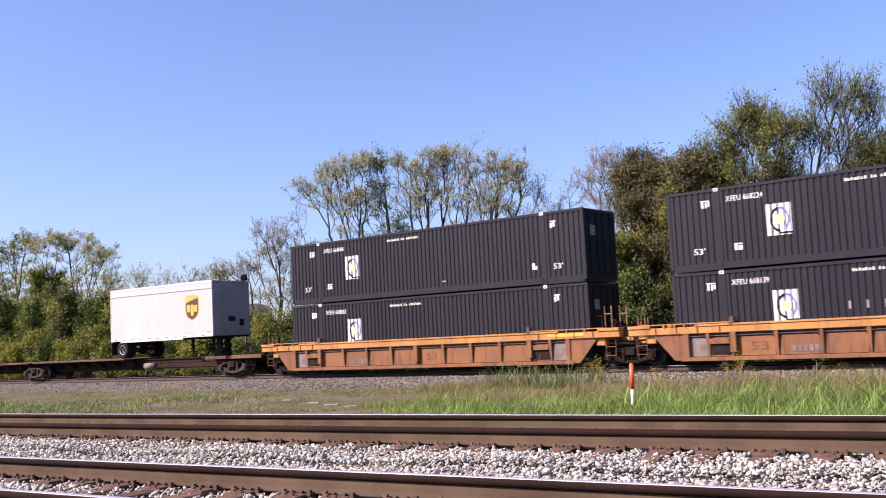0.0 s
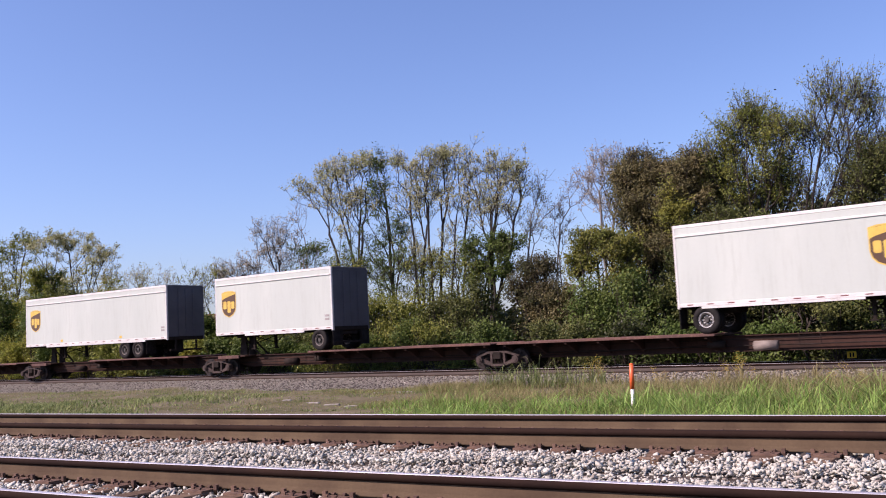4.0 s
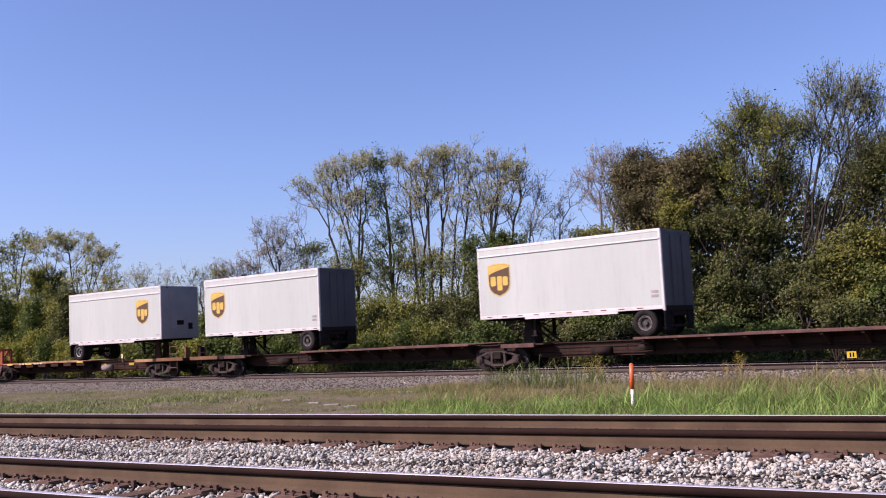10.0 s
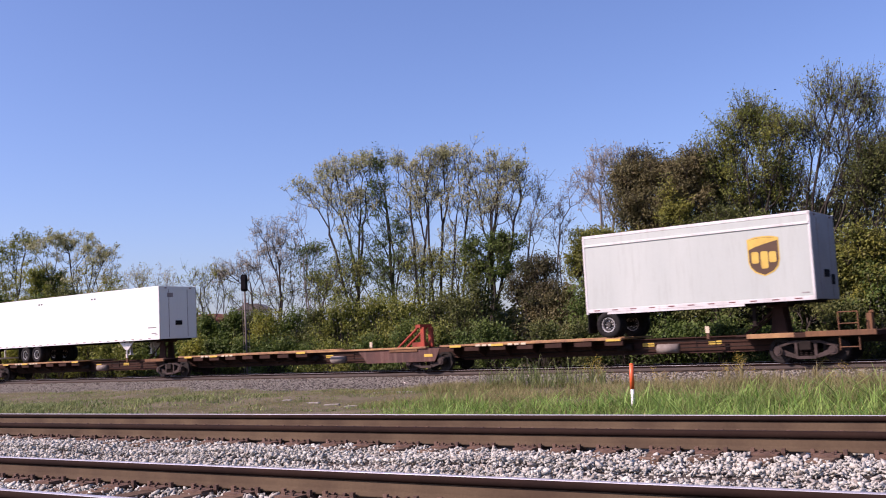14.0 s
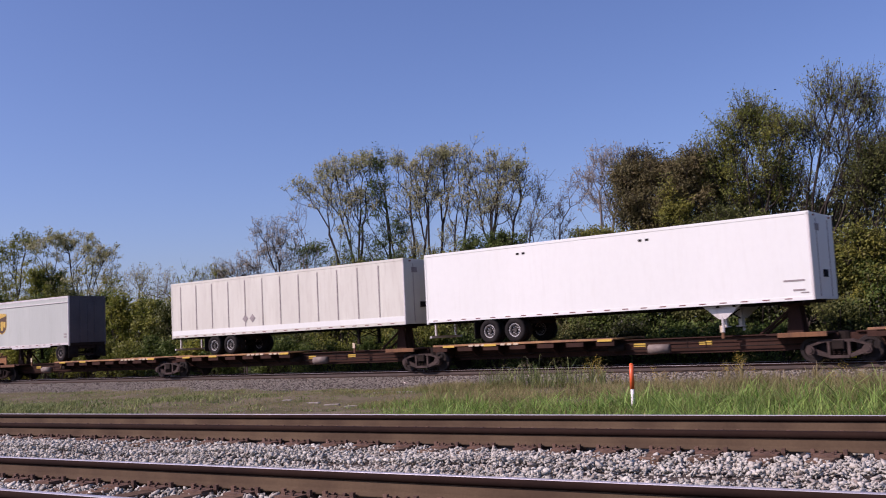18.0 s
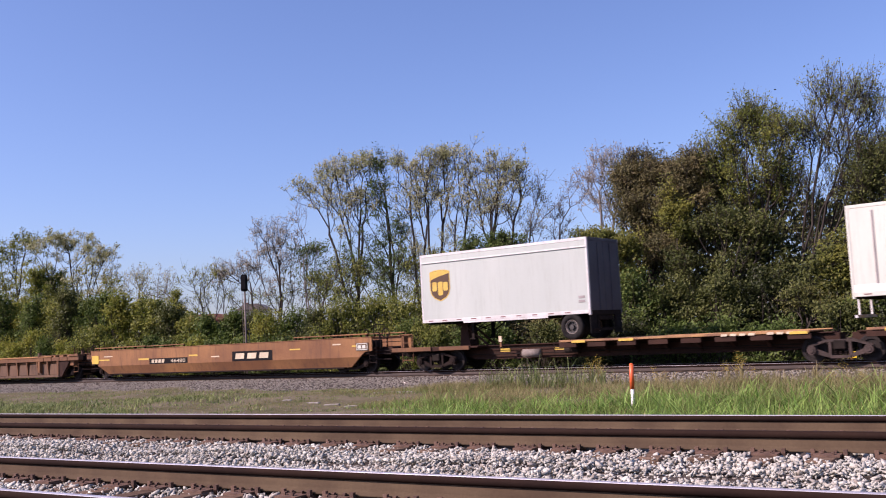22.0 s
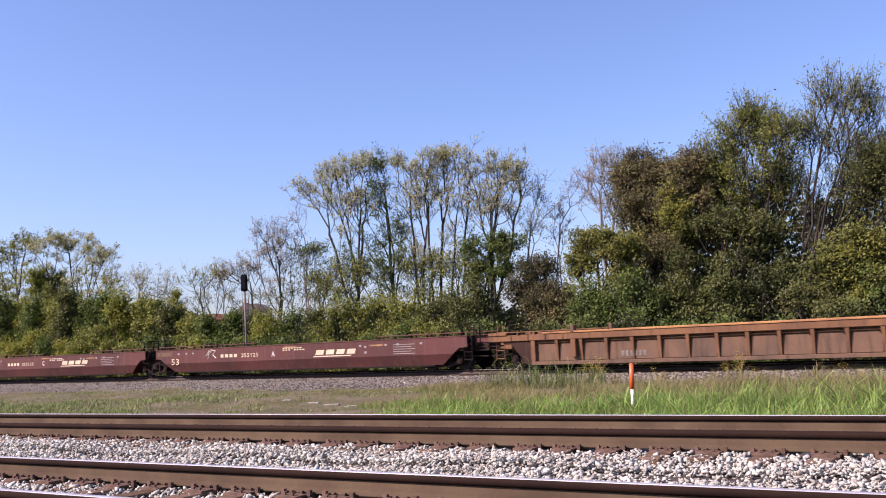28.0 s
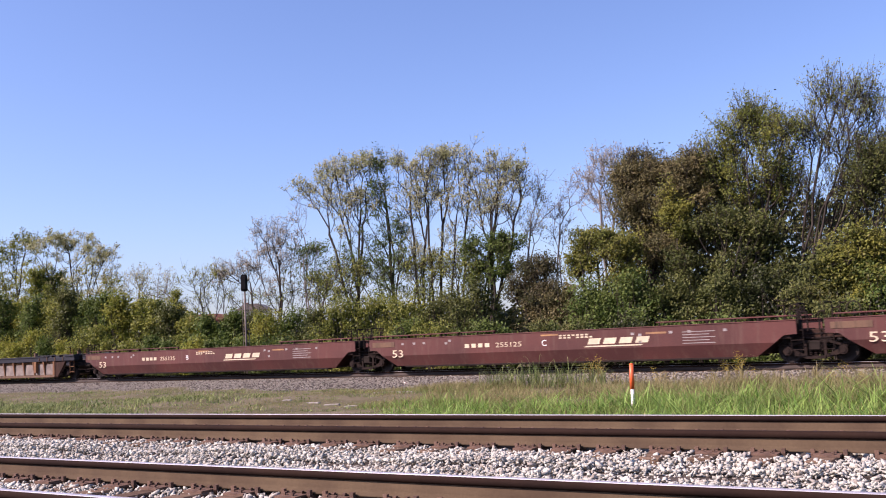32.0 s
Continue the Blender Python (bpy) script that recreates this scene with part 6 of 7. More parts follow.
wild_tree(-11.2, 45.0, [(0.42, 7.58), (1.18, 8.24)], [(0.6, 9.14, 0.71, 0.71, 60, 12), (0.17, 8.08, 1.07, 0.86, 90, 12), (1.97, 9.37, 0.99, 1.24, 90, 11), (1.32, 7.21, 1.1, 1.0, 60, 11)], leaf_dark, bark, TALL, size=0.13, clump=0.26)
wild_tree(-11.0, 41.5, [(-0.33, 3.99), (0.6, 4.38)], [(0.48, 5.14, 1.03, 0.84, 80, 11), (-0.54, 4.24, 0.95, 0.85, 80, 11), (0.78, 3.43, 1.11, 0.97, 80, 11), (-0.43, 2.81, 1.18, 0.66, 60, 11)], leaf_moss, bark, LEAFY, size=0.15, clump=0.26)
wild_tree(-17.5, 44.0, [(-0.08, 5.95), (1.29, 5.81)], [(-1.91, 4.74, 1.39, 1.39, 70, 12), (-1.15, 3.3, 2.2, 0.82, 60, 11), (-0.16, 6.78, 1.36, 0.93, 80, 12), (1.45, 6.06, 1.17, 0.91, 80, 12), (0.37, 4.55, 1.89, 1.08, 110, 12), (2.54, 4.1, 1.15, 0.94, 60, 12)], leaf_dark, bark, DENSE, size=0.14, clump=0.28)
wild_tree(-9.3, 46.0, [(0.49, 8.17)], [(0.83, 9.38, 1.25, 1.75, 60, 9), (0.54, 6.14, 1.49, 1.74, 60, 9)], leaf_dark, bark, DENSE, size=0.16, clump=0.3)
wild_tree(-42.6, 44.0, [(0.11, 6.34), (0.88, 6.64)], [(-0.63, 6.77, 0.88, 1.03, 26, 4), (1.11, 6.26, 1.01, 1.08, 34, 5), (0.04, 5.07, 1.45, 0.73, 30, 5)], leaf_mid, bark, LEAFY, size=0.15, clump=0.24)
wild_tree(-39.4, 44.0, [(-0.1, 6.1), (0.85, 6.37)], [(-0.46, 6.49, 0.85, 1.06, 30, 4), (1.44, 6.85, 0.76, 1.04, 24, 4), (0.3, 5.01, 1.4, 0.7, 30, 5)], leaf_green, bark, LEAFY, size=0.15, clump=0.24)
wild_tree(-36.7, 44.0, [(-0.06, 6.22), (0.85, 6.48)], [(-0.28, 6.24, 0.76, 1.03, 26, 4), (1.2, 6.45, 0.68, 1.15, 26, 4), (0.52, 4.81, 1.36, 0.68, 30, 5)], leaf_mid, bark, LEAFY, size=0.15, clump=0.24)
wild_tree(-33.7, 44.0, [(-0.03, 5.96), (0.82, 6.22)], [(-0.45, 6.0, 0.8, 1.13, 30, 4), (1.12, 5.7, 0.79, 0.98, 30, 5), (0.29, 4.45, 1.32, 0.66, 30, 5)], leaf_mid, bark, LEAFY, size=0.15, clump=0.24)
wild_tree(-45.4, 44.0, [(-0.19, 6.22)], [(-0.19, 6.22, 0.98, 0.83, 26, 4), (1.09, 5.38, 0.89, 0.74, 22, 8)], leaf_mid, bark, LEAFY, size=0.15, clump=0.24)
wild_tree(-84.3, 43.5, [(-0.93, 5.64), (2.13, 5.99)], [(-1.44, 6.19, 1.56, 1.56, 40, 9), (2.14, 6.25, 1.83, 1.73, 50, 9), (6.45, 5.26, 1.47, 1.28, 36, 9)], leaf_yellow, bark, LEAFY, size=0.2, clump=0.3)
wild_tree(-71.0, 43.5, [(-1.09, 5.67), (1.41, 5.3)], [(-1.95, 5.72, 1.33, 1.23, 40, 9), (1.41, 5.3, 1.38, 1.2, 40, 9), (4.19, 4.69, 1.08, 0.99, 30, 9)], leaf_yellow, bark, LEAFY, size=0.19, clump=0.28)
wild_tree(-63.9, 43.5, [(-0.58, 4.57), (0.92, 4.71)], [(-0.55, 5.23, 0.88, 1.06, 26, 8), (1.63, 4.24, 1.04, 0.87, 26, 8)], leaf_yellow, bark, LEAFY, size=0.18, clump=0.26)
wild_tree(-23.4, 47.0, [(-0.22, 10.48), (1.14, 10.58), (2.43, 10.38)], [(-0.58, 10.21, 0.81, 1.25, 60, 9), (0.79, 10.33, 1.23, 1.04, 80, 9), (2.41, 10.08, 1.2, 1.02, 80, 9), (3.62, 9.3, 1.18, 1.3, 80, 9), (0.6, 7.87, 1.84, 1.53, 90, 9), (2.81, 7.01, 1.78, 1.49, 90, 9)], leaf_dark, bark, DENSE, size=0.15, clump=0.3)
wild_tree(-16.8, 46.5, [(-0.15, 8.57), (0.99, 8.69), (-1.04, 8.4), (1.79, 8.3)], [(-1.36, 8.15, 1.26, 1.15, 70, 7), (0.39, 8.21, 1.12, 1.12, 60, 6), (1.54, 8.61, 0.83, 1.11, 40, 5), (-0.31, 6.59, 1.69, 1.13, 60, 7), (-1.83, 9.68, 0.87, 0.87, 50, 8)], leaf_sage, bark, TALL, size=0.13, clump=0.24)
wild_tree(-14.6, 46.5, [(0.42, 8.19), (1.22, 8.35), (1.97, 7.98)], [(0.64, 7.61, 0.98, 1.36, 40, 3), (1.97, 7.98, 1.07, 1.33, 50, 4), (2.97, 7.84, 0.79, 1.05, 50, 8), (0.98, 5.39, 1.34, 1.07, 60, 7), (2.65, 10.03, 0.95, 1.06, 40, 4)], leaf_sage, bark, TALL, size=0.12, clump=0.24)
wild_tree(-13.0, 40.5, [(0.13, 2.9)], [(0.02, 3.03, 0.62, 0.38, 40, 11), (0.79, 2.63, 0.61, 0.33, 40, 11)], leaf_light, bark, LEAFY, size=0.11, clump=0.2)

BUSHES = []
rb = random.Random(5)
for x in np.arange(-100, 12, 2.25):
    # height of the hedge along the line
    h = float(np.interp(x, [-100, -76, -64, -58, -54, -46, -42.5, -38, -35, -31, -26, -22.5, -19, -15, -12, -9.5, 12], [7.4, 7.2, 6.2, 5.0, 4.3, 3.9, 4.1, 4.6, 4.6, 4.6, 4.9, 4.6, 4.6, 4.6, 4.6, 4.8, 5.5]))
    # right of -29 the darkest greens stand for the shade there
    lf = rb.choice([leaf_mid, leaf_yellow, leaf_green, leaf_dark, leaf_mid]) if x < -44 else rb.choice([leaf_dark, leaf_shade, leaf_shade, leaf_olive, leaf_shade]) if x > -29 else rb.choice([leaf_green, leaf_mid, leaf_dark, leaf_green])
    if -24.2 < x < -20.6:
        lf = leaf_green
    if -29 < x < -25:
        lf = leaf_olive
    if x > -13:
        lf = leaf_green if x > -10.2 else leaf_dark
    if x > -29:
        h *= rb.uniform(0.85, 1.12)
    BUSHES.append((x + rb.uniform(-0.5, 0.5), (rb.uniform(-0.6, 2.4) if x > -29 else 0) + 40.5 + rb.uniform(-0.6, 0.8) + (1.0 if x < -60 else 0), 4.2, 3.4, h * rb.uniform(0.9, 1.08), lf, 5200, 0.17 if x < -50 else 0.125))
    if x > -29 and rb.random() < 0.2:
        continue
    BUSHES.append((x + 1.3 + rb.uniform(-0.5, 0.5), 38.2 + rb.uniform(-0.3, 0.4), 3.2, 2.2, h * rb.uniform(0.42, 0.62), rb.choice([leaf_mid, leaf_yellow, leaf_green]) if x < -44 else rb.choice([leaf_dark, leaf_shade, leaf_green] if x > -29 else [leaf_green, leaf_mid, leaf_green]), 3000, 0.15 if x < -44 else 0.115))
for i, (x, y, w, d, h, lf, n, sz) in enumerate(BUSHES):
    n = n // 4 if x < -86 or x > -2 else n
    nm = {leaf_mid.name: "leafy green bush", leaf_dark.name: "dark green leafy bush", leaf_shade.name: "green bush with shade in its colour", leaf_green.name: "fresh green leafy bush", leaf_yellow.name: "yellow-green leafy bush", leaf_olive.name: "brownish olive leafy bush", leaf_pale.name: "pale autumn bush"}[lf.name]
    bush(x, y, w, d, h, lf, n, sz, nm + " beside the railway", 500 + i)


def far_woods():
    r = np.random.default_rng(77)
    n = 110000
    x = r.uniform(-116, 8, n)
    h = 4.2 + 1.6 * np.sin(x * 0.13) + 1.0 * np.sin(x * 0.41 + 2) + np.where(x > -26, 4.4, 0)
    h = np.where((x > -52) & (x < -27), 3.6 + 0.6 * np.sin(x * 0.9), h)
    h = np.where((x > -86) & (x < -52), np.minimum(h, 3.3), h)
    h = np.where(x < -86, 6.5 + np.sin(x * 0.5), h)
    z = r.uniform(0, 1, n) ** 1.25 * h - 0.3
    c = np.stack([x, 52 + r.normal(size=n) * 1.6 + np.maximum(-x - 60, 0) * 0.08, z], -1)
    v, f = leaf_cards(c, 0.42 * r.uniform(0.6, 1.3, n), r)
    tagged(new("far_woods", raw_mesh("far_woods", v, f, leaf_dark)), "dark thicket behind the trees", "woods", kind="stuff")


far_woods()

# ---- grass ----
def blades(name, x, y, z, h, material, label, r, width=0.012):
    n = len(x)
    az = r.uniform(0, 2 * np.pi, n)
    lean = r.uniform(0.2, 1.0, n) ** 1.5 * 1.7 * h
    h = h * r.uniform(0.7, 1.0, n)
    w = width * r.uniform(0.6, 1.4, n)
    dx, dy = np.cos(az), np.sin(az)
    px, py = -dy * w, dx * w
    base = np.stack([x, y, z], -1)
    p = np.stack([px, py, np.zeros(n)], -1)
    mid = base + np.stack([dx * lean * 0.3, dy * lean * 0.3, h * 0.55], -1)
    tip = base + np.stack([dx * lean, dy * lean, h], -1)
    v = np.stack([base - p, base + p, mid + p * 0.8, mid - p * 0.8, tip + p * 0.15, tip - p * 0.15], 1).reshape(-1, 3)
    k = np.arange(n)[:, None] * 6
    f = np.concatenate([k + np.array([0, 1, 2, 3]), k + np.array([3, 2, 4, 5])])
    return tagged(new(name, raw_mesh(name, v, f, material)), label, "grass", kind="stuff")


def lawn():
    r = np.random.default_rng(21)

    def spread(n, y0, y1, lush, bare, low, tall):
        """Blades between the near bed and the train's bed; lush towards +x, thin in the dirt beyond it."""
        x = r.uniform(-48, 3, n)
        y = r.uniform(y0, y1, n)
        _, ny = near_xy(x, y)
        clump = np.sin(x * 0.9 + y * 0.5) + np.sin(x * 0.37 - y * 1.1 + 1) + 0.7 * np.sin(x * 2.3 + y * 1.9)
        right = np.clip((x / y + 0.98 + 0.05 * np.sin(y * 1.3)) / 0.22, 0, 1)
        keep = (ny > 13.0) & (r.uniform(0, 1, n) < (bare + (lush - bare) * right) * np.clip(0.55 + 0.30 * clump, 0.03, 1))
        x, y, right = x[keep], y[keep], right[keep]
        tallest = 1 + 0.7 * np.clip((x / y + 0.56) / 0.3, 0, 1)   # rank growth towards the near end
        return x, y, ground_z(x, y) - 0.02, (low + (tall - low) * right) * tallest * r.uniform(0.45, 1.3, len(x))
    blades("grass_lush", *spread(190000, 12.5, 20.5, 0.95, 0.015, 0.10, 0.30), grass_green, "lush green grass beside the middle track", r, 0.008)
    blades("grass_green", *spread(150000, 15.0, 27.5, 0.62, 0.30, 0.045, 0.21), grass_green, "green grass between the tracks", r, 0.009)
    blades("grass_dry", *spread(170000, 14.5, 27.5, 0.60, 0.62, 0.05, 0.30), grass_dry, "dry brown grass between the tracks", r, 0.008)
    blades("grass_broad", *spread(46000, 12.5, 20.5, 0.95, 0.0, 0.12, 0.46), grass_bright, "broad bright green grass blades beside the middle track", r, 0.011)
    x, y, z, h = spread(120000, 19.0, 27.5, 0.75, 0.03, 0.08, 0.34)
    blades("grass_seeding", x, y, z, h, grass_dry, "thin dry seeding grass by the marker post", r, 0.0045)
    # green patch in the dirt near the middle track
    n = 5600
    x, y = np.concatenate([r.normal(-35, 2.8, n), r.normal(-27.5, 0.9, n // 6), r.normal(-29.5, 1.6, n // 5)]), np.concatenate([r.normal(17.6, 1.3, n), r.normal(16.9, 0.5, n // 6), r.normal(21.5, 0.9, n // 5)])
    n = len(x)
    ok = near_xy(x, y)[1] > 13.0
    x, y = x[ok], y[ok]
    blades("grass_patch", x, y, ground_z(x, y), r.uniform(0.05, 0.19, len(x)), weed_green, "patch of bright green weeds in the dirt", r, 0.015)

    # tufts scattered over the dirt
    m, k = 170, 46
    cx, cy = r.uniform(-46, -14, m), r.uniform(15.5, 26.5, m)
    size = r.uniform(0.10, 0.42, m)
    x = (cx[:, None] + r.normal(size=(m, k)) * size[:, None]).ravel()
    y = (cy[:, None] + r.normal(size=(m, k)) * size[:, None] * 0.6).ravel()
    ok = near_xy(x, y)[1] > 13.2
    x, y = x[ok], y[ok]
    h = (np.repeat(size, k) * 0.42)[ok] * r.uniform(0.5, 1.2, len(x))
    blades("weed_tufts", x, y, ground_z(x, y) - 0.01, h, weed_green, "small weed tufts in the dirt", r, 0.010)


lawn()


def weed_clump(x, y, w, d, h, stems, material, label, seed, flowers=None):
    """A stand of arching stems with long drooping leaves, and flower heads where it has them."""
    r = np.random.default_rng(seed)
    t = thing("weed_clump", label, "weeds", "tall weeds by the train's bed", at=pose(x, y, float(ground_z(x, y)) - 0.02))
    verts, faces = [], []

    def ribbon(p, az, length, rise, width):
        dx, dy = math.cos(az), math.sin(az)
        base = len(verts)
        for k in range(6):
            f = k / 5
            out = length * (0.25 * f + 0.75 * f * f)
            z = rise * (1.45 * f - 0.75 * f * f * f)
            wd = width * (1 - 0.85 * f ** 2)
            verts.extend(((p[0] + dx * out - dy * wd, p[1] + dy * out + dx * wd, p[2] + z), (p[0] + dx * out + dy * wd, p[1] + dy * out - dx * wd, p[2] + z)))
        for k in range(5):
            a = base + 2 * k
            faces.append((a, a + 1, a + 3, a + 2))
    heads = []
    for _ in range(stems):
        px, py = r.normal() * w * 0.3, r.normal() * d * 0.3
        hh = h * r.uniform(0.45, 1.05) * (1 - 0.35 * min(abs(px) / w * 2, 1))
        for _ in range(4):
            ribbon((px, py, r.uniform(0, 0.25) * hh), r.uniform(0, 2 * math.pi), hh * r.uniform(0.35, 1.1), hh * r.uniform(0.55, 1.15), 0.008)
        heads.append((px + r.normal() * 0.05, py, hh * 0.98))
    part("leaves", raw_mesh("leaves", verts, faces, material), None, t)
    if flowers:
        hd = np.array(heads)
        pk = hd[r.integers(0, len(hd), 30 * len(hd))]
        c = pk + r.normal(size=pk.shape) * np.array([0.05, 0.05, 0.07])
        v, f = leaf_cards(c, 0.03 * r.uniform(0.6, 1.4, len(c)), r)
        tagged(part("flower_heads", raw_mesh("flower_heads", v, f, flowers), None, t), "small yellow flower heads", kind="stuff")


for i, (x, y, w, d, h, n, fl) in enumerate([(-18.9, 26.8, 1.6, 1.0, 1.0, 50, None), (-17.6, 26.9, 1.8, 1.1, 1.2, 60, None), (-16.3, 26.8, 1.5, 1.0, 1.05, 44, None), (-15.0, 26.5, 1.4, 1.0, 0.9, 30, None)]):
    weed_clump(x, y, w, d, h, n, weed_green, "tall arching green weeds beside the train's bed", 900 + i)
for i, (x, y, w, d, h, n) in enumerate([(-15.45, 27.1, 0.9, 0.6, 0.95, 16), (-10.7, 26.9, 0.8, 0.6, 0.98, 18), (-7.6, 26.4, 0.7, 0.5, 0.8, 10), (-13.2, 27.2, 0.8, 0.6, 0.7, 10)]):
    weed_clump(x, y, w, d, h, n, grass_dry, "tall yellow-flowered weed stalks beside the train's bed", 920 + i, flower_yellow)
for i, (x, y, w, d, h, n) in enumerate([(-12.0, 25.8, 1.6, 0.8, 0.62, 30), (-9.4, 25.6, 1.6, 0.8, 0.7, 30), (-6.6, 25.0, 1.4, 0.8, 0.75, 26), (-20.6, 26.4, 1.2, 0.8, 0.45, 20), (-14.2, 26.9, 1.4, 0.7, 0.6, 26), (-11.4, 27.0, 1.4, 0.7, 0.75, 28), (-9.9, 26.7, 1.3, 0.7, 0.7, 28),
                                           (-8.4, 26.6, 1.4, 0.7, 0.8, 30), (-5.6, 26.2, 1.4, 0.7, 0.85, 28), (-4.2, 26.0, 1.4, 0.8, 0.8, 26)]):
    weed_clump(x, y, w, d, h, n, grass_dry, "dry seeding grass clump between the tracks", 940 + i)

# ---- lineside things ----
def marker_post(x, y):
    g = float(ground_z(x, y))
    t = thing("marker_post", "slim flexible marker post, orange above white", "marker post", at=pose(x, y, g, 0, 1.5, 0))
    part("lower_tube", rod(bmesh.new(), (0, 0, -0.05), (0, 0, 0.55), 0.038, 12), white_paint, t, "white lower tube", True)
    part("upper_sleeve", rod(bmesh.new(), (0, 0, 0.53), (0, 0, 1.06), 0.050, 12), post_orange, t, "orange sleeve", True)
    part("cap", rod(bmesh.new(), (0, 0, 1.06), (0, 0, 1.085), 0.047, 12, 0.03), post_orange, t, "", True)


marker_post(-9.85, 18.85)


def signal(x, y):
    t = thing("railway_signal", "dark signal head on a slim pale mast seen from behind", "signal", at=pose(x, y, float(ground_z(x, y)), 0, 0, 38))
    part("mast", rod(bmesh.new(), (0, 0, -0.1), (0, 0, 6.1), 0.06, 10), tank_grey, t, "", True)
    part("backboard", soft_box(-0.2, 0.2, -0.10, -0.06, 5.1, 6.1, 0.05), mark_dark, t, "black backboard")
    part("lamp_housing", soft_box(-0.15, 0.15, -0.32, -0.105, 5.18, 6.02, 0.04), mark_dark, t)
    for i in range(3):
        part("hood", rod(bmesh.new(), (0, -0.055, 5.3 + i * 0.3), (0, 0.16, 5.3 + i * 0.3), 0.12, 12), mark_dark, t)
    bm = bmesh.new()
    for z in np.arange(0.4, 5.0, 0.35):
        rod(bm, (-0.18, 0.1, z), (0.18, 0.1, z), 0.012, 6)
    for s in (-0.18, 0.18):
        rod(bm, (s, 0.1, 0.1), (s, 0.1, 5.1), 0.015, 6)
    part("ladder", bm, tank_grey, t)
    part("base", soft_box(-0.4, 0.4, -0.4, 0.4, -0.2, 0.15, 0.03), concrete, t)


signal(-44.4, 36.9)


def track_sign(x, y):
    """A small yellow plate on a short stake beyond the train's bed."""
    g = float(ground_z(x, y))
    t = thing("track_sign", "small yellow sign plate on a short stake beyond the rails", "sign", at=pose(x, y, g, 0, 0, 14))
    part("stake", soft_box(-0.025, 0.025, -0.02, 0.02, -0.1, 0.50, 0.006), rust_chord, t, "brown steel stake")
    plate = part("plate", soft_box(-0.16, 0.16, -0.032, -0.022, 0.30, 0.54, 0.004), sign_yellow, t, "yellow plate")
    patches("mark_bar", [(-0.07, -0.02, 0.34, 0.50), (0.03, 0.08, 0.34, 0.50)], -0.033, mark_dark, plate, 0.004)


track_sign(-9.95, 36.0)


def debris(x, y, w, d, rz, label):
    g = float(ground_z(x, y))
    bm = soft_box(-w / 2, w / 2, -d / 2, d / 2, -0.03, 0.02, 0.01)
    ob = new("concrete_slab", mesh_of(bm, concrete))
    ob.matrix_basis = pose(x, y, g + 0.02, 1, -1, rz)
    tagged(ob, label, "debris", "pale slabs on the ground")


for x, y, w, rz in ((-23.3, 25.6, 0.8, 4), (-22.2, 25.5, 0.7, -6), (-21.3, 21.0, 0.5, 8), (-22.3, 21.2, 0.4, -3), (-20.2, 20.7, 0.4, 20), (-24.0, 21.6, 0.3, 0)):
    debris(x, y, w, 0.12, rz + 20, "pale broken slab lying in the dirt")


def house(x, y, w, d, h, wall_m, roof_m, label, rz):
    t = thing("house", label, "house", at=pose(x, y, -0.4, 0, 0, rz))
    part("wall", soft_box(-w / 2, w / 2, -d / 2, d / 2, 0, h, 0.02), wall_m, t)
    roof = part("roof", prism(bmesh.new(), [(-w / 2 - 0.4, h), (w / 2 + 0.4, h), (w / 2 - w * 0.28, h + 0.9), (-w / 2 + w * 0.28, h + 0.9)], -d / 2 - 0.4, d / 2 + 0.4), roof_m, t)
    part("chimney", soft_box(-w * 0.42, -w * 0.42 + 0.6, -0.4, 0.4, h + 0.1, h + 1.2, 0.02), brick_far, roof)
    for i in range(4):
        wx = -w / 2 + (i + 0.5) * w / 4
        wi = part("window", soft_box(wx - 0.5, wx + 0.5, -d / 2 - 0.03, -d / 2 + 0.05, h - 2.0, h - 0.7, 0.01), white_paint, t)
        part("pane", soft_box(wx - 0.42, wx + 0.42, -d / 2 - 0.04, -d / 2 - 0.032, h - 1.92, h - 0.78, 0.002), mark_dark, wi)


house(-108.4, 92, 4.0, 5, 6.9, cream_wall, tank_grey, "cream house with a low grey-brown hipped roof behind trees", 38)
house(-121.5, 94, 10, 8, 6.0, brick_far, brick_far, "long red-brown building behind trees", 38)

# ---- pieces of the tracks ----
def tie_mesh():
    bm = soft_box(-0.115, 0.115, -1.30, 1.30, -0.18, 0.0, 0.012)
    return mesh_of(bm, tie_wood)


def plate_mesh():
    """Tie plate with its spikes, and the rail anchors on both sides of the tie."""
    bm = box(bmesh.new(), -0.115, 0.115, -0.25, 0.22, 0.0, 0.018)
    for dx, dy in ((-0.055, -0.095), (0.055, -0.095), (0.03, 0.095), (-0.06, -0.175), (0.05, -0.205)):
        box(bm, dx - 0.008, dx + 0.008, dy - 0.008, dy + 0.008, 0.0, 0.03)
        box(bm, dx - 0.013, dx + 0.013, dy - 0.012, dy + 0.018 if dy < 0 else dy + 0.012, 0.03, 0.042)
    for s in (-1, 1):
        box(bm, s * 0.14 - 0.018, s * 0.14 + 0.018, -0.115, 0.09, -0.02, 0.008)
        box(bm, s * 0.14 - 0.018, s * 0.14 + 0.018, -0.115, -0.082, -0.02, 0.052)
    return mesh_of(bm, rusty_iron)


TIE, PLATE = tie_mesh(), plate_mesh()
rt = random.Random(3)
TIE_AT = {k: [x + rt.uniform(-0.05, 0.05) for x in np.arange(-48, 14, 0.52)] for k in NEAR_RAILS}


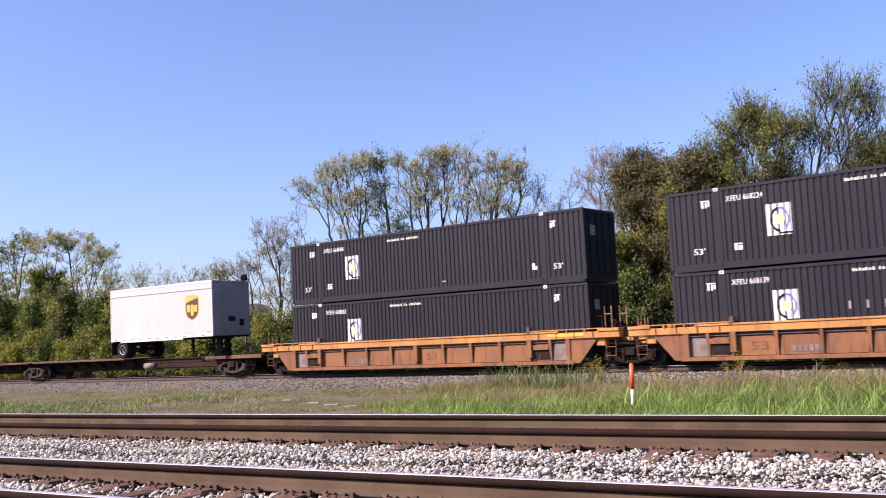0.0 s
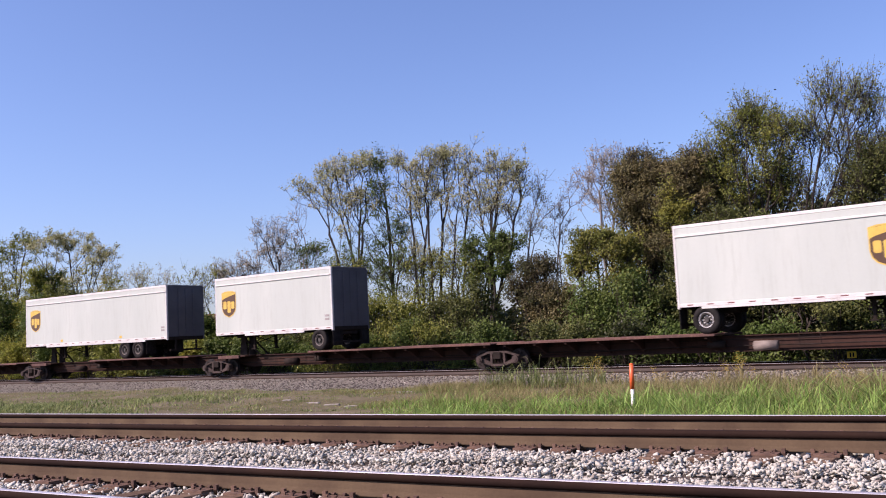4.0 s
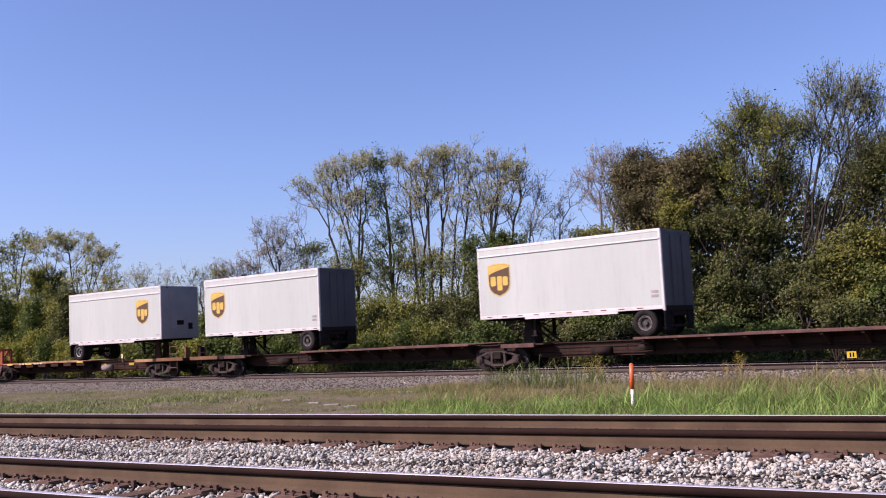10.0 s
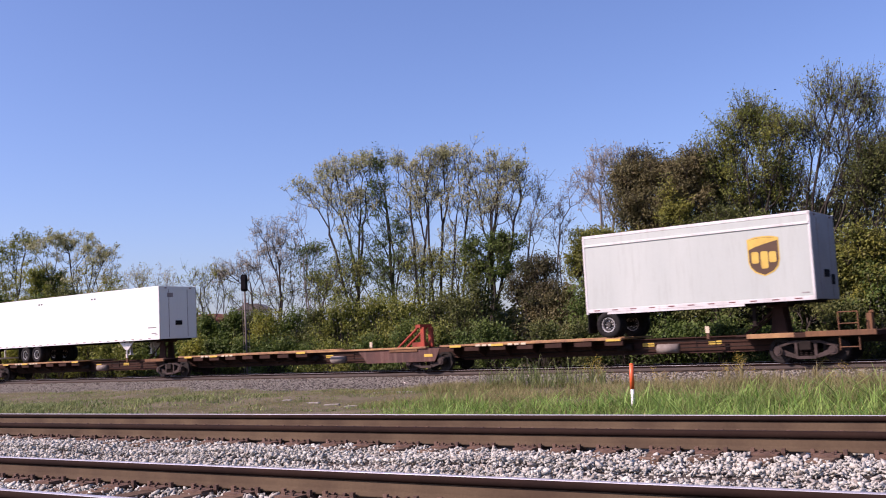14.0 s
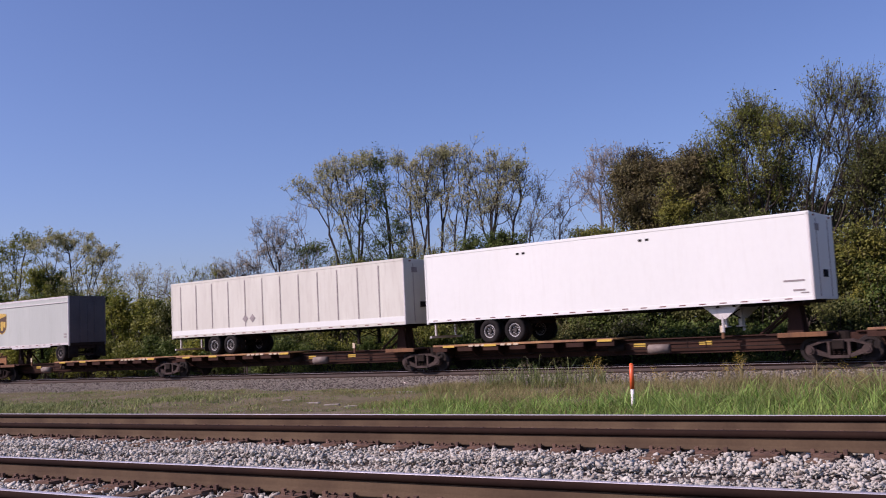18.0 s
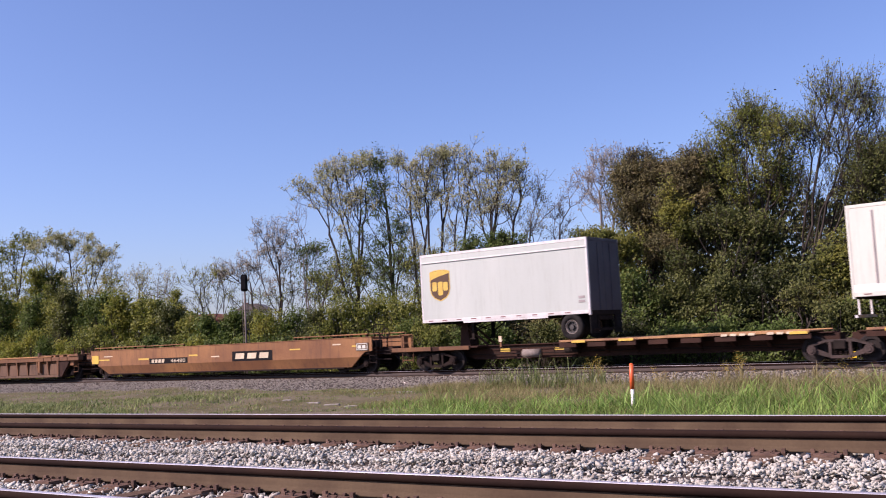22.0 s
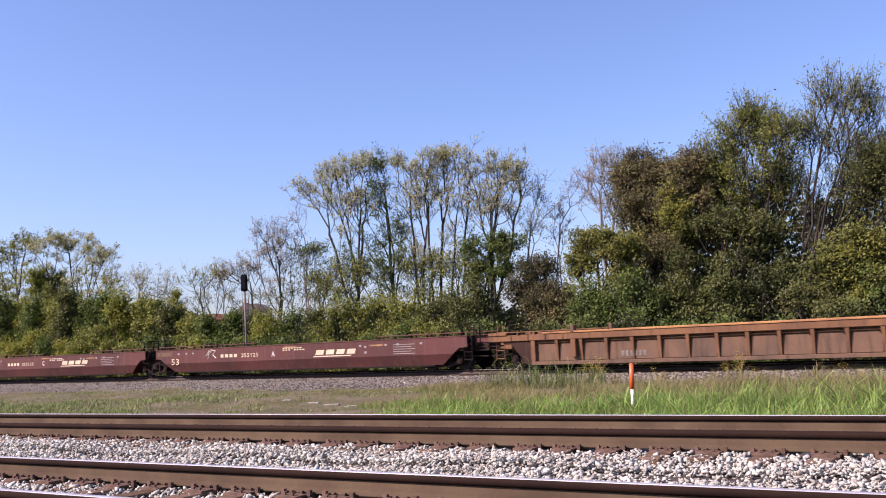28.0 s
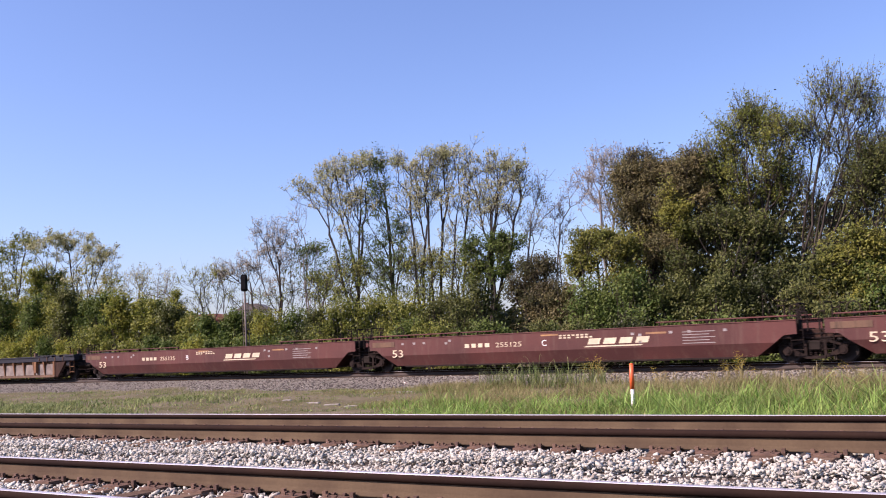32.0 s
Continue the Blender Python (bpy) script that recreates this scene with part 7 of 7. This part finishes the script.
def lay_ties(track, place, offs, top, detail):
    """Ties under a track: place(i) gives the pose of each one's middle."""
    n = 0
    for m, near in place:
        t = part("tie", TIE, None, track)
        t.matrix_basis = m @ pose(0, 0, top - RAIL_H - 0.016, rt.uniform(-0.3, 0.3), rt.uniform(-0.6, 0.6), rt.uniform(-1.2, 1.2))
        if near and detail:
            for o in offs:
                p = part("tie_plate", PLATE, None, track)
                p.matrix_basis = m @ pose(0, o, top - RAIL_H - 0.016)


for trk, key in ((near_far, "far"), (near_close, "close")):
    offs = NEAR_RAILS[key]
    mid = sum(offs) / 2
    lay_ties(trk, [(NEAR @ pose(x, mid, 0), -26 < x < 0.5) for x in TIE_AT[key]], [o - mid for o in offs], NEAR_TOP, True)
lay_ties(train_track, [(on_line(x), False) for x in np.arange(-86, 14, 0.52)], (), 0.0, False)


def chip():
    """The corners and faces of a rough block of crushed stone."""
    v = np.array([(x, y, z) for z in (-1, 1) for y in (-1, 1) for x in (-1, 1)], float) * 0.72
    f = np.array([(0, 2, 1), (1, 2, 3), (4, 5, 6), (5, 7, 6), (0, 1, 4), (1, 5, 4), (2, 6, 3), (3, 6, 7), (0, 4, 2), (2, 4, 6), (1, 3, 5), (3, 7, 5)])
    return v, f


def stones(name, x, y, z, size, material, label, r):
    v0, f0 = chip()
    n = len(x)
    shape = v0[None] * (1 + r.uniform(-0.55, 0.3, (n, 8, 3)))
    shape = shape * np.stack([r.uniform(0.9, 2.0, n), r.uniform(0.6, 1.2, n), r.uniform(0.3, 0.8, n)], -1)[:, None, :]
    turn = r.uniform(0, 2 * np.pi, n)   # most lie flat, some stand on edge
    q = np.stack([np.cos(turn / 2), np.zeros(n), np.zeros(n), np.sin(turn / 2)], -1) + r.normal(size=(n, 4)) * r.uniform(0.05, 0.45, (n, 1))
    q /= np.linalg.norm(q, axis=1)[:, None]
    w, a, b, c = q.T
    R = np.stack([1 - 2 * (b * b + c * c), 2 * (a * b - c * w), 2 * (a * c + b * w), 2 * (a * b + c * w), 1 - 2 * (a * a + c * c), 2 * (b * c - a * w),
                  2 * (a * c - b * w), 2 * (b * c + a * w), 1 - 2 * (a * a + b * b)], -1).reshape(n, 3, 3)
    P = np.einsum("nij,nkj->nki", R, shape) * size[:, None, None] + np.stack([x, y, z], -1)[:, None, :]
    f = (np.arange(n)[:, None, None] * 8 + f0[None]).reshape(-1, 3)
    return tagged(new(name, raw_mesh(name, P.reshape(-1, 3), f, material)), label, "ballast", kind="stuff")


def scatter_near():
    r = np.random.default_rng(11)
    n = 150000
    x, y = r.uniform(-25, 0.5, n), r.uniform(3.4, 9.25, n)
    keep = (x > -2.55 * y) & (x < -0.05 * y + 0.4)
    for key, lo, hi in (("far", 8.5, 9.4), ("close", 4.05, 6.9)):
        at = np.array(TIE_AT[key])
        gap = np.abs(x[:, None] - at[None, :]).min(axis=1)
        seat = np.minimum(np.abs(y - NEAR_RAILS[key][0]), np.abs(y - NEAR_RAILS[key][1])) < (0.32 if key == "far" else 0.24) + 0.13 * np.sin(x * 2.3) * np.sin(x * 0.9 + y)
        keep &= ~((y > lo) & (y < hi) & seat & (gap < 0.145))
    x, y = x[keep], y[keep]
    size = 0.0105 + 0.021 * r.uniform(0, 1, len(x)) ** 2.0
    crib = ((y > 4.85) & (y < 6.0)).astype(float)
    hump = 0.035 * np.sin(x * 1.7) * np.sin(y * 2.1)
    dip = np.where((y > 7.3) & (y < 8.2), -0.05, 0.0)
    z = NEAR_TOP - 0.222 + hump + dip + r.uniform(-0.045, 0.025, len(x)) - 0.01 * crib
    close_rail = np.minimum(np.abs(y - 6.181), np.minimum(np.abs(y - 4.671), np.abs(y - 9.336)))
    z = np.where(close_rail < 0.16, np.minimum(z, NEAR_TOP - 0.205), z)
    a = radians(TURN)
    stones("ballast_stones", x * math.cos(a) - y * math.sin(a), x * math.sin(a) + y * math.cos(a), z, size, stone_pale, "pale grey and pinkish crushed stone ballast", r)



def scatter_outer():
    """Coarser stone on the rest of the near beds."""
    r = np.random.default_rng(14)
    n = 21000
    x, y = r.uniform(-36, 9, n), r.uniform(2.7, 12.2, n)
    keep = ~((x > np.maximum(-2.55 * y, -25)) & (x < np.minimum(-0.05 * y + 0.4, 0.5)) & (y > 3.4) & (y < 9.25))
    keep &= np.minimum.reduce([np.abs(y - o) for rails in NEAR_RAILS.values() for o in rails]) > 0.14
    for key, mid in (("far", sum(NEAR_RAILS["far"]) / 2), ("close", sum(NEAR_RAILS["close"]) / 2)):
        gap = np.abs(x[:, None] - np.array(TIE_AT[key])[None, :]).min(axis=1)
        keep &= ~((np.abs(y - mid) < 1.3) & (gap < 0.14))
    x, y = x[keep], y[keep]
    a = radians(TURN)
    stones("outer_ballast_stones", x * math.cos(a) - y * math.sin(a), x * math.sin(a) + y * math.cos(a), NEAR_TOP - 0.25 + r.uniform(-0.02, 0.02, len(x)), r.uniform(0.025, 0.05, len(x)), stone_pale,
           "pale crushed stone along the near tracks", r)


scatter_near()
scatter_outer()


def scatter_far():
    """Coarse stone on the shoulder of the train's bed."""
    r = np.random.default_rng(12)
    n = 24000
    x = r.uniform(-85, 4, n)
    off = -1.5 - 4.6 * r.uniform(0, 1, n) ** 1.3
    y = np.interp(x, LINE_X, LINE_Y) + off
    z = np.interp(off, [-6.5, -4.2, -2.6, -1.7], [-0.47, -0.35, -0.29, -0.22])
    stones("shoulder_stones", x, y, z, r.uniform(0.018, 0.045, n), stone_far, "grey crushed stone on the shoulder of the train's bed", r)


scatter_far()


def scatter_dirt():
    """Loose gravel in the dirt between the tracks."""
    r = np.random.default_rng(13)
    n = 5000
    x, y = r.uniform(-60, 2, n), r.uniform(13, 28, n)
    keep = (near_xy(x, y)[1] > 13.0) & (r.uniform(0, 1, n) < 0.35 + 0.5 * np.clip(np.sin(x * 0.5 + y) + np.sin(y * 1.3 - x * 0.2), 0, 1))
    x, y = x[keep], y[keep]
    stones("loose_gravel", x, y, ground_z(x, y) + 0.005, r.uniform(0.012, 0.032, len(x)), stone_far, "loose grey gravel in the dirt between the tracks", r)


scatter_dirt()


# ---- what moves ----
def motions():
    times = [2.0 * i for i in range(17)]
    for ob, q, *z in MOVERS:
        walk(ob, [(t, on_line(q + run(t), 0.0, z[0] if z else 0.0)) for t in times])
    spins = [i / 15 for i in range(481)]
    for w in ROLLERS:
        here = w.location.copy()
        walk(w, [(t, pose(*here, 0, 0, 0) @ Euler((0, run(t) / 0.42, 0)).to_matrix().to_4x4()) for t in spins])


motions()
